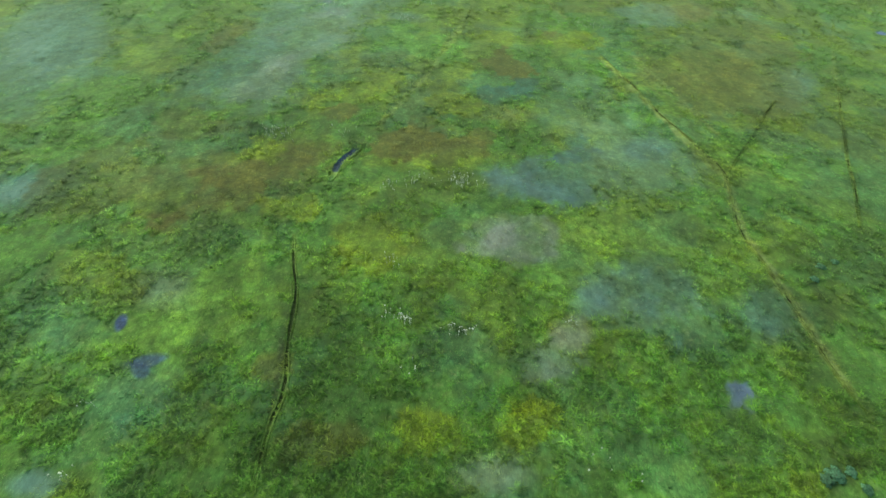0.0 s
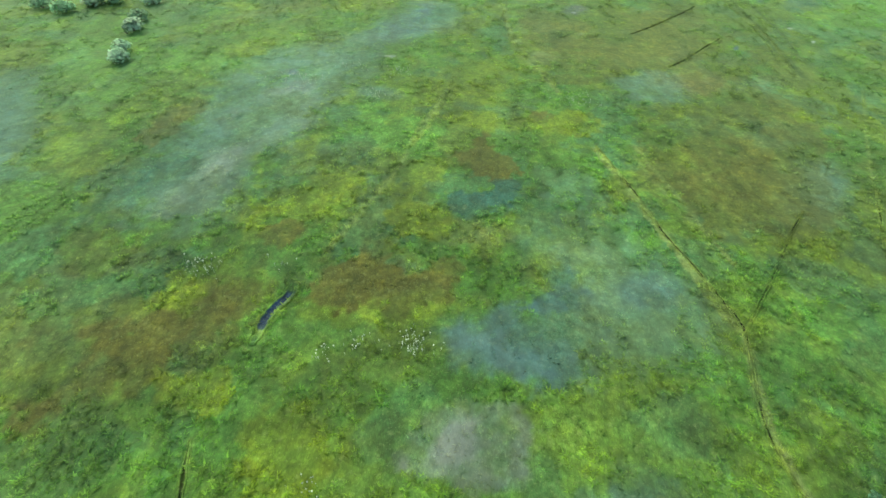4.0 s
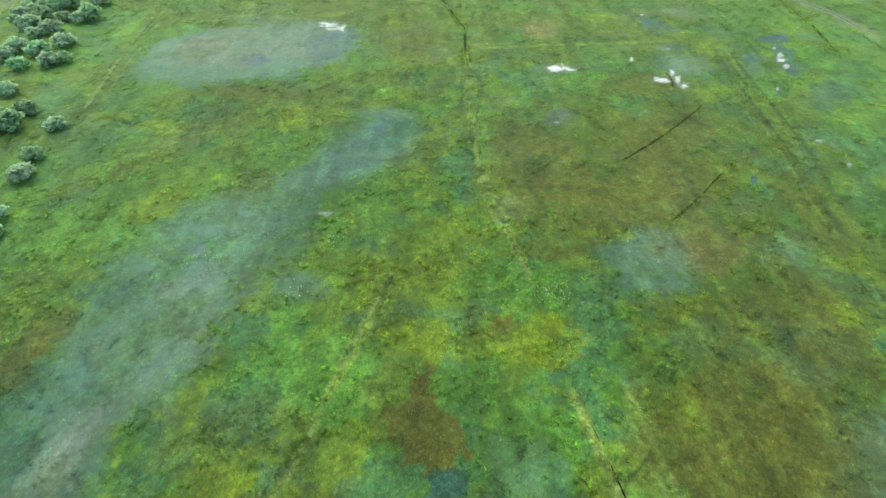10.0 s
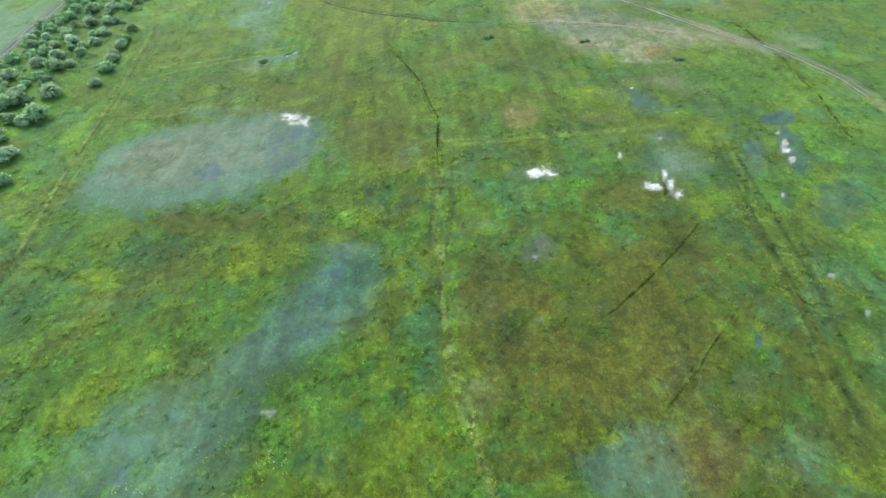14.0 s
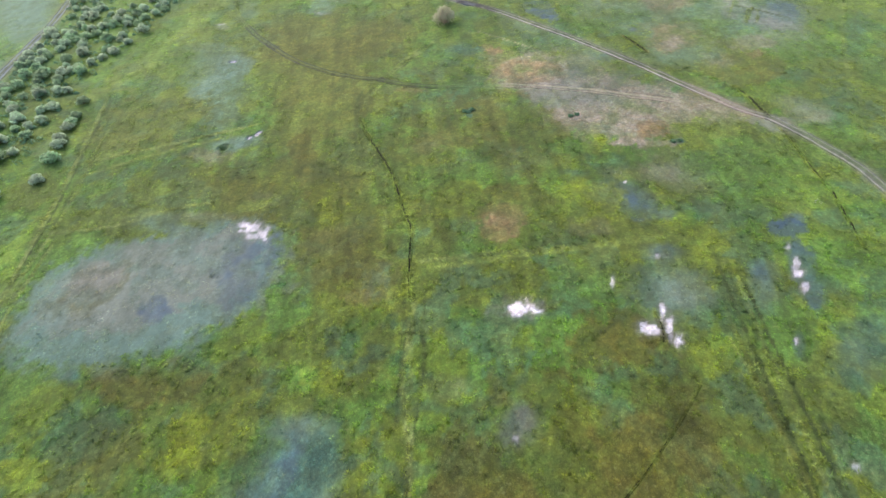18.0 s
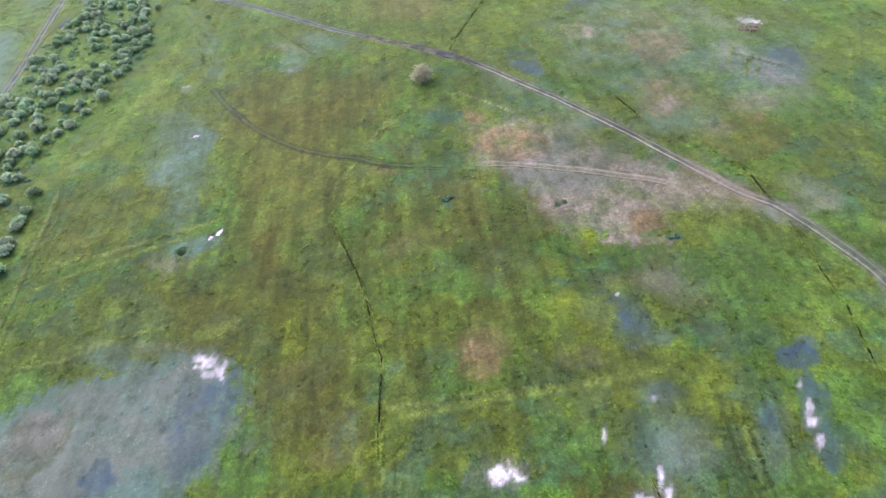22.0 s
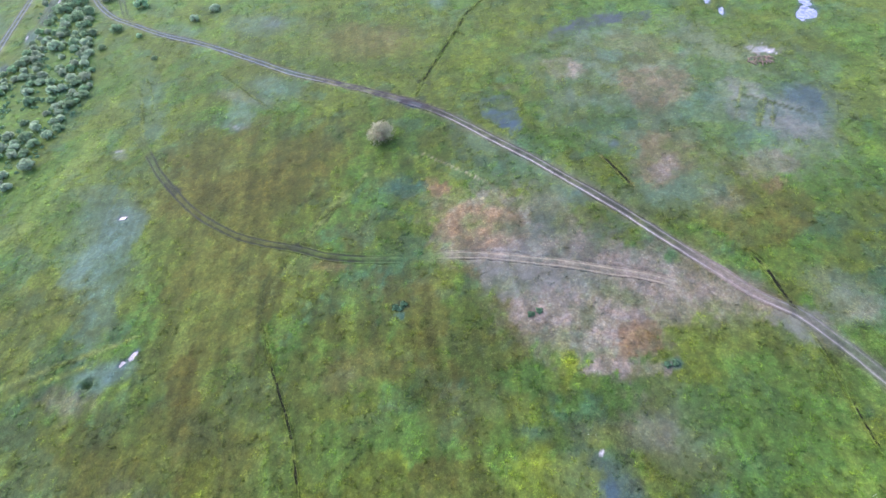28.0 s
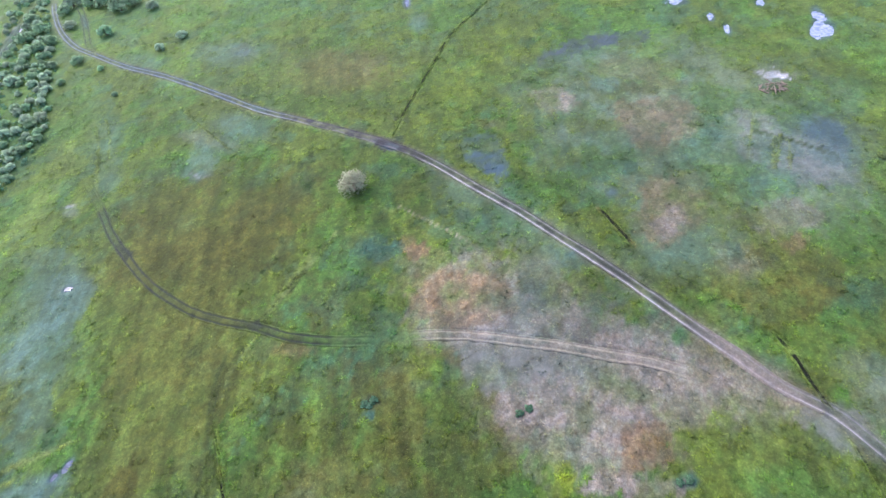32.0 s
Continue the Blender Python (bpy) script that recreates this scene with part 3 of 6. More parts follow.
area([(-57.4, 223.8), (-55.8, 235.2), (-43.0, 233.3), (-36.4, 216.0), (-34.7, 194.8), (-38.0, 189.8)], "mist", 0.4, 0.7)
area([(27.7, 266.7), (41.2, 304.1), (58.9, 312.1), (61.4, 294.8), (43.9, 274.7), (33.3, 263.2)], "yellow", 0.35, 0.4)
area([(-28.0, 212.6), (-15.3, 218.3), (-3.1, 209.7), (-2.7, 195.5), (-8.7, 187.5), (-20.8, 190.1), (-28.9, 201.8)], "brown", 0.4, 0.5)
area([(26.7, 73.9), (41.1, 83.2), (54.2, 87.2), (55.6, 80.7), (45.1, 62.5), (27.7, 61.7), (26.2, 66.9)], "olive", 0.6, 0.4)
area([(27.2, 69.1), (37.8, 74.3), (46.9, 77.4), (47.0, 71.1), (38.0, 62.6), (28.8, 62.2)], "brown", 0.4, 0.3)
area([(-47.1, 88.7), (-39.1, 100.8), (-22.9, 105.7), (-29.6, 98.0), (-35.8, 89.2), (-37.0, 79.9), (-38.6, 76.7)], "lush", 0.7, 0.3)
area([(-41.8, 83.2), (-38.0, 88.1), (-33.0, 89.3), (-33.2, 83.5), (-36.5, 79.1)], "yellow", 0.45, 0.3)
area([(-36.0, 99.6), (-29.8, 103.9), (-21.9, 102.9), (-27.1, 97.5)], "yellow", 0.4, 0.3)
area([(-40.8, 175.6), (-23.0, 182.0), (-6.1, 179.2), (4.9, 161.0), (2.9, 146.4), (-7.5, 145.0), (-14.3, 157.4), (-27.1, 162.7)], "brown", 0.4, 0.5)
area([(-23.4, 197.8), (-3.7, 196.1), (3.9, 171.3), (-3.1, 161.4), (-14.2, 169.7)], "olive", 0.5, 0.4)
area([(10.1, 176.6), (25.6, 178.5), (38.5, 176.0), (40.7, 163.8), (26.7, 162.2), (12.7, 165.4)], "lush", 0.5, 0.4)
area([(16.5, 202.2), (35.0, 206.8), (45.6, 191.9), (39.4, 182.1), (23.6, 183.3)], "brown", 0.45, 0.4)
area([(62.9, 178.8), (80.7, 180.5), (90.4, 167.0), (80.8, 159.1), (65.4, 162.3)], "lush", 0.45, 0.4)
area([(-7.7, 45.2), (-5.2, 50.0), (-0.7, 47.8), (3.6, 49.0), (4.2, 45.1), (-1.1, 42.8), (-6.3, 43.0)], "brown", 0.75, 0.2)
area([(-30.6, 36.2), (-25.7, 39.3), (-19.6, 40.6), (-13.6, 43.0), (-13.4, 37.7), (-17.9, 35.4), (-22.2, 33.5), (-24.1, 30.8), (-27.9, 31.6)], "brown", 0.7, 0.3)
area([(-18.0, 36.4), (-15.2, 35.0), (-13.1, 36.5), (-11.3, 35.3), (-11.5, 32.2), (-13.7, 33.0), (-16.4, 33.9)], "yellow", 0.6, 0.3)
area([(-23.7, 41.8), (-21.9, 43.8), (-17.5, 42.7), (-16.4, 40.8), (-19.4, 39.7), (-21.6, 39.1)], "yellow", 0.5, 0.3)
area([(2.2, 33.0), (4.4, 34.6), (8.6, 34.7), (10.2, 31.3), (8.3, 28.8), (4.3, 29.1), (1.1, 29.8)], "gray", 0.55, 0.8)
area([(4.0, 41.2), (9.7, 43.4), (15.7, 48.2), (18.1, 42.6), (14.8, 36.7), (9.6, 36.4), (5.0, 38.3)], "blue", 0.45, 0.9)
area([(10.6, 25.9), (16.0, 30.7), (20.4, 28.7), (22.3, 22.3), (19.1, 20.9), (14.2, 21.4), (11.4, 23.1)], "blue", 0.35, 0.9)
area([(19.8, 18.2), (21.6, 18.6), (22.3, 17.4), (21.5, 16.3), (19.7, 16.1)], "indigo", 0.7, 0.6)
area([(5.1, 17.4), (8.0, 21.5), (10.4, 22.1), (11.2, 20.0), (9.0, 17.6), (6.4, 16.8)], "gray", 0.4, 0.9)
area([(-8.0, 44.2), (-6.7, 48.0), (-3.7, 51.8), (-1.5, 51.4), (-0.6, 48.5), (2.9, 47.6), (3.9, 45.1), (2.0, 43.7), (-1.8, 43.0), (-5.4, 43.0)], "brown", 0.9, 0.15)
area([(-26.1, 39.3), (-25.7, 42.5), (-21.2, 43.3), (-17.4, 41.2), (-15.9, 43.7), (-13.5, 43.8), (-13.0, 42.0), (-13.5, 39.3), (-16.7, 37.5), (-22.1, 37.1)], "brown", 0.75, 0.25)
area([(2.7, 67.5), (5.8, 70.1), (7.8, 73.2), (8.1, 69.8), (10.9, 66.6), (12.4, 64.4), (10.2, 62.9), (6.1, 62.1), (5.1, 65.4)], "brown", 0.98, 0.1)
area([(-1.9, 53.6), (3.2, 55.0), (4.0, 53.1), (0.9, 51.8), (-1.6, 52.0)], "yellow", 0.85, 0.15)
area([(16.0, 77.0), (20.0, 80.1), (24.2, 77.0), (22.6, 73.2), (16.5, 73.5)], "yellow", 0.85, 0.2)
area([(2.3, 76.0), (7.6, 78.3), (9.0, 75.4), (4.2, 73.6)], "yellow", 0.7, 0.3)
area([(-21.7, 41.1), (-21.2, 43.3), (-20.8, 45.6), (-17.5, 44.7), (-17.4, 42.1)], "yellow", 0.6, 0.3)
area([(-16.2, 50.9), (-16.5, 55.6), (-12.0, 59.0), (-6.9, 57.9), (-9.5, 54.0), (-14.0, 53.6), (-13.7, 51.0)], "yellow", 0.55, 0.3)
area([(-3.0, 87.8), (3.2, 91.7), (13.1, 91.0), (16.6, 83.8), (9.7, 80.4), (0.8, 80.9)], "yellow", 0.45, 0.3)
area([(3.4, 59.3), (10.2, 62.5), (11.1, 59.3), (9.1, 56.9), (4.3, 55.7)], "teal", 0.85, 0.3)
area([(11.1, 53.0), (16.6, 56.1), (20.4, 56.0), (26.3, 50.4), (28.2, 43.4), (24.7, 39.1), (15.0, 37.7), (7.1, 37.9), (3.9, 40.5), (8.7, 42.8), (14.2, 46.3)], "mist", 0.35, 0.9)
area([(10.0, 44.1), (12.7, 45.7), (14.7, 44.6), (13.0, 43.1), (10.8, 42.9)], "blue", 0.55, 0.6)
area([(-30.8, 54.5), (-30.0, 60.0), (-30.1, 68.5), (-30.5, 76.6), (-26.5, 85.4), (-18.5, 91.1), (-9.3, 101.5), (-12.4, 79.7), (-14.7, 72.1), (-17.2, 65.6), (-20.0, 60.0), (-20.4, 54.6), (-24.6, 52.2)], "mist", 0.55, 0.8)
area([(-28.3, 54.0), (-26.8, 62.0), (-25.6, 65.9), (-21.6, 67.2), (-20.9, 60.8), (-21.6, 55.9), (-25.0, 52.8)], "gray", 0.22, 0.9)
area([(-26.8, 73.3), (-23.7, 82.0), (-16.6, 84.2), (-14.6, 74.4), (-17.2, 67.6), (-22.0, 68.2)], "gray", 0.25, 0.9)
area([(-35.6, 58.6), (-33.5, 64.0), (-29.5, 61.8), (-29.1, 53.9), (-31.4, 53.7)], "teal", 0.45, 0.5)
area([(19.3, 106.3), (34.0, 114.2), (50.4, 121.9), (50.8, 108.1), (54.1, 92.0), (52.5, 75.9), (48.6, 65.6), (41.7, 61.0), (36.8, 61.4), (31.4, 68.8), (25.6, 87.6), (19.9, 93.4)], "brown", 0.35, 0.4)
area([(27.7, 90.6), (36.6, 93.4), (37.8, 85.9), (29.1, 82.0)], "mist", 0.45, 0.8)
area([(-52.8, 77.1), (-48.5, 84.8), (-41.0, 92.3), (-30.5, 101.2), (-20.6, 113.9), (-12.5, 114.3), (-20.4, 98.2), (-29.2, 88.3), (-33.0, 79.0), (-36.4, 67.9), (-40.1, 59.2)], "lush", 0.6, 0.5)
area([(13.4, 78.7), (16.7, 79.6), (15.9, 76.0), (13.8, 75.9)], "brown", 0.9, 0.15)
area([(3.5, 75.6), (7.4, 77.7), (12.8, 76.7), (21.4, 76.3), (23.5, 74.9), (20.9, 72.4), (14.4, 73.3), (7.7, 73.1)], "yellow", 0.5, 0.4)
area([(-20.8, 118.4), (-18.1, 122.7), (-15.7, 119.9), (-18.1, 116.9)], "yellow", 0.8, 0.2)
area([(14.1, 115.0), (23.8, 123.5), (38.3, 128.7), (52.1, 125.6), (55.5, 115.0), (48.5, 103.1), (38.5, 95.5), (29.5, 94.1), (20.7, 91.6), (15.1, 94.6)], "brown", 0.35, 0.4)
area([(36.8, 92.1), (44.7, 94.7), (46.0, 90.6), (42.1, 87.6), (37.9, 88.4)], "brown", 0.75, 0.3)
area([(-39.7, 101.9), (-36.3, 112.9), (-22.2, 127.7), (-11.0, 133.3), (-11.4, 124.6), (-26.0, 114.7), (-34.4, 104.9)], "olive", 0.5, 0.5)
area([(7.4, 78.6), (12.9, 91.3), (18.0, 83.9), (18.2, 79.1), (13.4, 79.7)], "lush", 0.5, 0.4)
area([(-55.0, 137.0), (-55.6, 148.5), (-50.9, 155.4), (-34.7, 160.3), (-17.0, 161.9), (-12.5, 156.2), (-14.1, 143.6), (-19.7, 137.1), (-26.8, 131.4), (-40.0, 130.2), (-51.2, 134.3)], "mist", 0.8, 0.5)
area([(-52.5, 138.6), (-50.6, 152.3), (-33.8, 157.6), (-17.4, 158.5), (-18.6, 144.7), (-24.3, 142.2), (-34.1, 137.4), (-44.2, 136.8)], "dry", 0.85, 0.35)
area([(-51.7, 141.1), (-48.5, 150.2), (-40.0, 152.0), (-39.8, 143.4), (-46.9, 140.2)], "brown", 0.35, 0.7)
area([(-22.8, 156.6), (-15.3, 159.6), (-13.0, 154.1), (-15.3, 144.6), (-20.0, 142.1), (-23.2, 149.5)], "blue", 0.5, 0.7)
area([(-35.1, 142.4), (-32.4, 144.5), (-28.4, 142.3), (-29.0, 138.9), (-32.8, 139.3)], "blue", 0.7, 0.9)
area([(-50.4, 148.3), (-45.1, 153.1), (-39.9, 149.0), (-42.4, 144.4), (-47.8, 144.2)], "gray", 0.6, 0.7)
area([(-51.8, 135.4), (-44.6, 137.6), (-33.2, 135.0), (-38.6, 131.3), (-47.3, 132.7)], "mist", 0.6, 0.5)
area([(-39.4, 128.8), (-31.8, 131.5), (-19.3, 132.4), (-19.5, 126.8), (-28.9, 124.3)], "brown", 0.55, 0.5)
area([(26.4, 115.5), (34.9, 122.9), (50.4, 125.5), (53.8, 119.7), (54.4, 112.3), (40.2, 98.8), (29.4, 93.3), (20.3, 95.8), (15.9, 101.8), (12.9, 108.6), (16.8, 114.5)], "brown", 0.35, 0.4)
area([(39.2, 93.4), (47.5, 101.1), (53.0, 98.9), (48.6, 91.6), (42.2, 88.6), (38.4, 89.1)], "brown", 0.45, 0.3)
area([(-12.5, 110.4), (-11.1, 115.8), (-3.6, 120.3), (3.5, 120.2), (3.3, 114.6), (-1.7, 109.4), (-7.7, 108.5)], "teal", 0.55, 0.5)
area([(-8.7, 112.6), (-6.3, 116.9), (-1.8, 119.7), (-1.8, 114.7), (-4.9, 110.1)], "blue", 0.4, 0.7)
area([(-21.5, 121.7), (-19.7, 124.4), (-16.2, 123.1), (-16.7, 120.4), (-19.4, 119.3)], "yellow", 0.75, 0.3)
area([(-43.5, 114.9), (-42.0, 117.7), (-37.7, 117.1), (-38.4, 114.4)], "yellow", 0.5, 0.3)
area([(-3.1, 127.9), (0.5, 129.2), (2.2, 126.5), (-0.8, 125.0)], "yellow", 0.5, 0.3)
area([(22.7, 159.8), (25.7, 161.9), (30.0, 158.5), (28.1, 155.1), (23.5, 155.1)], "rust", 0.75, 0.4)
area([(49.5, 165.8), (55.9, 165.6), (53.4, 158.4), (49.6, 160.3)], "blue", 0.5, 0.6)
area([(74.0, 158.6), (79.9, 157.3), (77.9, 154.0), (72.9, 153.8)], "blue", 0.75, 0.4)
area([(73.8, 153.0), (77.1, 151.8), (75.3, 141.7), (72.4, 137.0), (71.4, 140.2)], "blue", 0.5, 0.6)
area([(-52.2, 210.5), (-47.5, 226.2), (-38.8, 229.3), (-37.6, 218.8), (-45.5, 207.6)], "mist", 0.5, 0.6)
area([(-68.5, 189.5), (-72.3, 210.1), (-56.7, 210.9), (-42.6, 207.3), (-45.1, 194.0), (-53.5, 185.5)], "olive", 0.55, 0.3)
area([(-40.1, 250.6), (-20.1, 264.9), (5.6, 257.4), (9.6, 244.0), (-2.4, 233.4), (-17.4, 229.6), (-31.6, 237.0)], "brown", 0.5, 0.5)
area([(40.5, 157.4), (44.0, 158.3), (44.3, 155.3), (41.0, 154.8)], "dark", 0.25, 0.7)
area([(37.7, 170.4), (49.9, 169.6), (50.7, 160.8), (45.3, 157.7), (38.0, 159.2)], "yellow", 0.4, 0.5)
area([(27.3, 217.7), (34.4, 223.2), (44.7, 219.0), (47.1, 212.5), (40.6, 208.6), (29.8, 212.2)], "rust", 0.48, 0.6)
area([(36.4, 204.8), (45.0, 205.1), (56.9, 200.6), (56.8, 196.7), (48.1, 195.8), (38.7, 198.6)], "gray", 0.6, 0.4)
area([(41.2, 196.5), (49.4, 198.4), (60.8, 195.5), (65.3, 190.8), (62.4, 187.1), (56.8, 186.6), (51.9, 189.6), (43.1, 191.1)], "bare", 0.48, 0.4)
area([(53.3, 184.2), (63.4, 183.1), (64.9, 180.5), (51.8, 181.5)], "bare", 0.55, 0.3)
area([(56.5, 206.8), (64.8, 203.7), (73.2, 197.8), (76.6, 193.9), (67.2, 194.9), (58.4, 199.5)], "bare", 0.5, 0.5)
area([(63.8, 290.5), (72.6, 296.1), (85.2, 296.9), (95.4, 295.2), (92.3, 289.8), (79.1, 290.8), (65.7, 284.2)], "slate", 0.75, 0.4)
area([(103.0, 255.6), (110.1, 247.9), (117.4, 240.4), (111.6, 231.6), (103.9, 234.7), (98.4, 244.5)], "gray", 0.5, 0.5)
area([(110.6, 253.8), (119.0, 249.8), (119.4, 242.1), (114.5, 241.0), (109.7, 247.1)], "blue", 0.45, 0.6)
area([(80.9, 216.2), (91.9, 219.6), (100.1, 217.0), (100.8, 209.7), (90.8, 203.5), (83.1, 205.6)], "brown", 0.6, 0.4)
area([(40.8, 261.1), (49.4, 259.6), (50.7, 247.4), (46.4, 244.6), (40.0, 255.0)], "blue", 0.6, 0.5)
area([(-46.4, 217.2), (-50.7, 232.9), (-41.5, 230.1), (-40.0, 221.3), (-47.5, 212.5)], "mist", 0.55, 0.6)
area([(-41.6, 233.1), (-25.9, 240.2), (-6.9, 237.1), (-10.2, 229.9), (-21.6, 227.0), (-33.5, 226.1)], "brown", 0.5, 0.5)
area([(27.1, 229.0), (31.2, 229.7), (32.3, 226.3), (28.3, 225.5)], "rust", 0.7, 0.3)
area([(18.5, 229.6), (25.5, 230.6), (27.2, 227.8), (21.0, 226.6)], "teal", 0.6, 0.4)
area([(75.0, 226.5), (80.0, 230.8), (81.8, 226.8), (76.3, 222.8)], "bare", 0.5, 0.5)
area([(94.6, 219.2), (99.2, 220.8), (99.8, 218.1), (95.4, 216.7)], "rust", 0.5, 0.5)
area([(58.5, 276.1), (68.3, 274.8), (68.6, 266.2), (61.1, 266.2)], "bare", 0.5, 0.5)
area([(75.0, 279.5), (82.3, 274.9), (79.5, 269.4), (74.6, 271.9)], "mist", 0.5, 0.7)
area([(67.3, 245.9), (75.7, 246.0), (75.6, 241.5), (68.3, 240.3)], "teal", 0.5, 0.5)
area([(82.3, 222.5), (87.4, 220.3), (88.1, 215.1), (83.2, 217.1)], "teal", 0.4, 0.6)
area([(4.7, 90.8), (10.8, 92.7), (13.0, 86.3), (7.3, 83.4), (3.0, 84.3)], "yellow", 0.6, 0.2)
area([(9.4, 84.8), (16.6, 86.6), (17.8, 83.2), (11.5, 80.2)], "lush", 0.8, 0.2)
area([(-16.4, 52.8), (-16.3, 56.9), (-12.5, 60.2), (-9.6, 62.4), (-5.5, 61.4), (-9.1, 56.2), (-13.9, 54.8), (-14.1, 52.1)], "yellow", 0.55, 0.2)
area([(-14.8, 51.6), (-13.4, 54.8), (-10.6, 54.0), (-10.4, 51.0), (-12.6, 49.8)], "brown", 0.7, 0.15)
area([(-33.2, 59.0), (-31.9, 63.6), (-26.2, 65.6), (-24.9, 61.3), (-28.0, 56.1), (-30.1, 54.8)], "teal", 0.55, 0.6)
area([(-18.8, 64.6), (-13.8, 66.5), (-11.2, 62.3), (-14.9, 60.7)], "teal", 0.5, 0.6)
area([(-24.9, 61.3), (-23.5, 65.0), (-19.9, 68.5), (-18.7, 63.2), (-20.8, 59.6)], "gray", 0.22, 0.8)
area([(13.7, 65.6), (19.1, 64.5), (19.1, 60.0), (13.5, 59.0)], "mist", 0.3, 0.8)
area([(29.6, 65.3), (40.4, 74.0), (50.3, 75.6), (51.4, 69.9), (44.7, 57.3), (41.5, 59.8), (37.0, 56.2), (30.2, 52.8), (29.9, 59.0)], "brown", 0.45, 0.2)
area([(28.7, 70.5), (33.2, 70.1), (31.9, 67.7), (28.6, 67.8)], "yellow", 0.45, 0.3)
area([(49.8, 81.9), (53.2, 82.7), (53.3, 79.6), (50.2, 79.2)], "yellow", 0.6, 0.3)
area([(-35.5, 67.3), (-35.1, 73.6), (-33.4, 78.9), (-30.2, 77.0), (-31.3, 69.3), (-32.3, 65.1)], "brown", 0.55, 0.3)
area([(-35.3, 96.2), (-27.7, 100.3), (-27.1, 92.9), (-33.0, 93.0)], "yellow", 0.6, 0.3)
area([(-41.9, 71.2), (-40.7, 77.3), (-38.0, 82.0), (-37.0, 73.5), (-38.9, 67.0)], "yellow", 0.5, 0.3)
area([(-20.9, 117.0), (-17.0, 119.3), (-15.2, 115.7), (-18.8, 114.5)], "yellow", 0.6, 0.3)
area([(13.6, 118.1), (26.6, 129.3), (36.4, 125.1), (46.3, 123.7), (38.0, 106.4), (23.0, 98.3), (16.8, 104.4)], "brown", 0.5, 0.4)
area([(-19.6, 188.5), (-15.6, 191.0), (-7.5, 170.1), (-12.1, 168.0)], "brown", 0.6, 0.3)
area([(14.3, 170.6), (23.1, 172.1), (23.1, 162.7), (15.6, 162.1)], "yellow", 0.5, 0.3)
area([(-12.2, 172.7), (-7.2, 173.4), (-3.7, 161.6), (-8.1, 159.9)], "yellow", 0.45, 0.3)
area([(-27.1, 166.0), (-16.8, 170.8), (-16.1, 176.5), (-13.8, 171.6), (-14.8, 167.2), (-22.7, 164.3)], "bank", 0.6, 0.2)
area([(-22.3, 196.3), (-19.5, 199.5), (-17.4, 192.7), (-19.9, 191.8)], "bank", 0.5, 0.2)
area([(24.1, 169.9), (32.8, 170.3), (37.7, 164.6), (30.1, 162.0), (23.9, 165.4)], "brown", 0.55, 0.3)
area([(14.6, 189.5), (25.9, 191.3), (32.0, 183.7), (23.3, 180.5), (14.8, 183.9)], "brown", 0.45, 0.3)
area([(64.1, 173.3), (84.3, 176.3), (88.6, 166.9), (80.6, 161.5), (69.7, 164.1)], "lush", 0.5, 0.3)
area([(48.3, 186.2), (51.6, 186.6), (51.2, 181.9), (48.0, 179.3)], "yellow", 0.75, 0.15)
area([(59.1, 190.9), (65.4, 190.2), (64.3, 184.3), (58.2, 183.6)], "rust", 0.5, 0.3)
area([(-82.6, 214.7), (-74.9, 233.4), (-70.2, 259.5), (-72.3, 283.4), (-64.2, 278.3), (-61.8, 244.1), (-70.1, 223.8), (-78.1, 207.2)], "bank", 0.45, 0.3)
area([(-39.2, 248.7), (-21.9, 260.6), (3.0, 247.5), (-1.2, 227.9), (-15.6, 227.6), (-28.9, 234.2)], "brown", 0.5, 0.4)
area([(-6.0, 306.9), (10.3, 305.4), (14.7, 289.2), (-0.4, 288.4)], "brown", 0.5, 0.4)
area([(17.5, 265.4), (24.9, 265.1), (28.0, 259.6), (22.5, 259.5)], "mud", 0.95, 0.2)
area([(-2.1, 214.9), (-0.2, 215.1), (1.2, 213.5), (-0.6, 212.8)], "mud", 0.9, 0.1)
area([(-39.0, 240.3), (-35.1, 238.4), (-32.8, 235.2), (-35.8, 235.6)], "mud", 0.8, 0.2)
area([(0.7, 258.2), (1.2, 261.5), (2.9, 257.8), (2.2, 256.7)], "dark", 0.7, 0.3)
area([(2.9, 260.7), (3.5, 263.6), (4.9, 259.9), (4.2, 258.8)], "dark", 0.7, 0.3)
area([(19.9, 195.3), (21.5, 196.3), (23.3, 195.4), (21.8, 194.1)], "teal", 0.7, 0.3)
area([(-29.8, 261.4), (-29.1, 274.7), (-22.0, 268.5), (-21.0, 261.8), (-25.4, 256.5)], "mist", 0.5, 0.7)
area([(83.7, 189.0), (90.2, 190.0), (91.5, 184.5), (87.1, 184.2)], "gray", 0.5, 0.6)
area([(71.6, 183.3), (79.2, 182.7), (81.3, 179.8), (71.0, 180.2)], "lush", 0.5, 0.4)
area([(63.1, 218.9), (71.3, 216.4), (78.1, 206.2), (82.3, 199.6), (78.4, 198.2), (71.2, 207.1)], "olive", 0.5, 0.6)

# salt crusts on bare ground
salt(28.3, 139.9, 2.44, 1.28, -179, 1)
salt(30.8, 139.3, 1.01, 0.72, -174, 0.8)
salt(-20.6, 160.0, 2.18, 1.44, 159, 1)
salt(-17.4, 158.1, 2.03, 1.18, 115, 0.7)
salt(47.4, 135.6, 1.45, 1.11, -156, 0.95)
salt(50.0, 138.7, 1.79, 0.48, 73, 0.7)
salt(50.3, 135.9, 1.90, 0.61, 71, 0.8)
salt(50.7, 133.4, 1.29, 0.74, 64, 0.8)
salt(52.2, 150.0, 1.27, 0.47, 180, 0.45)
salt(43.7, 144.7, 0.98, 0.34, 76, 0.5)
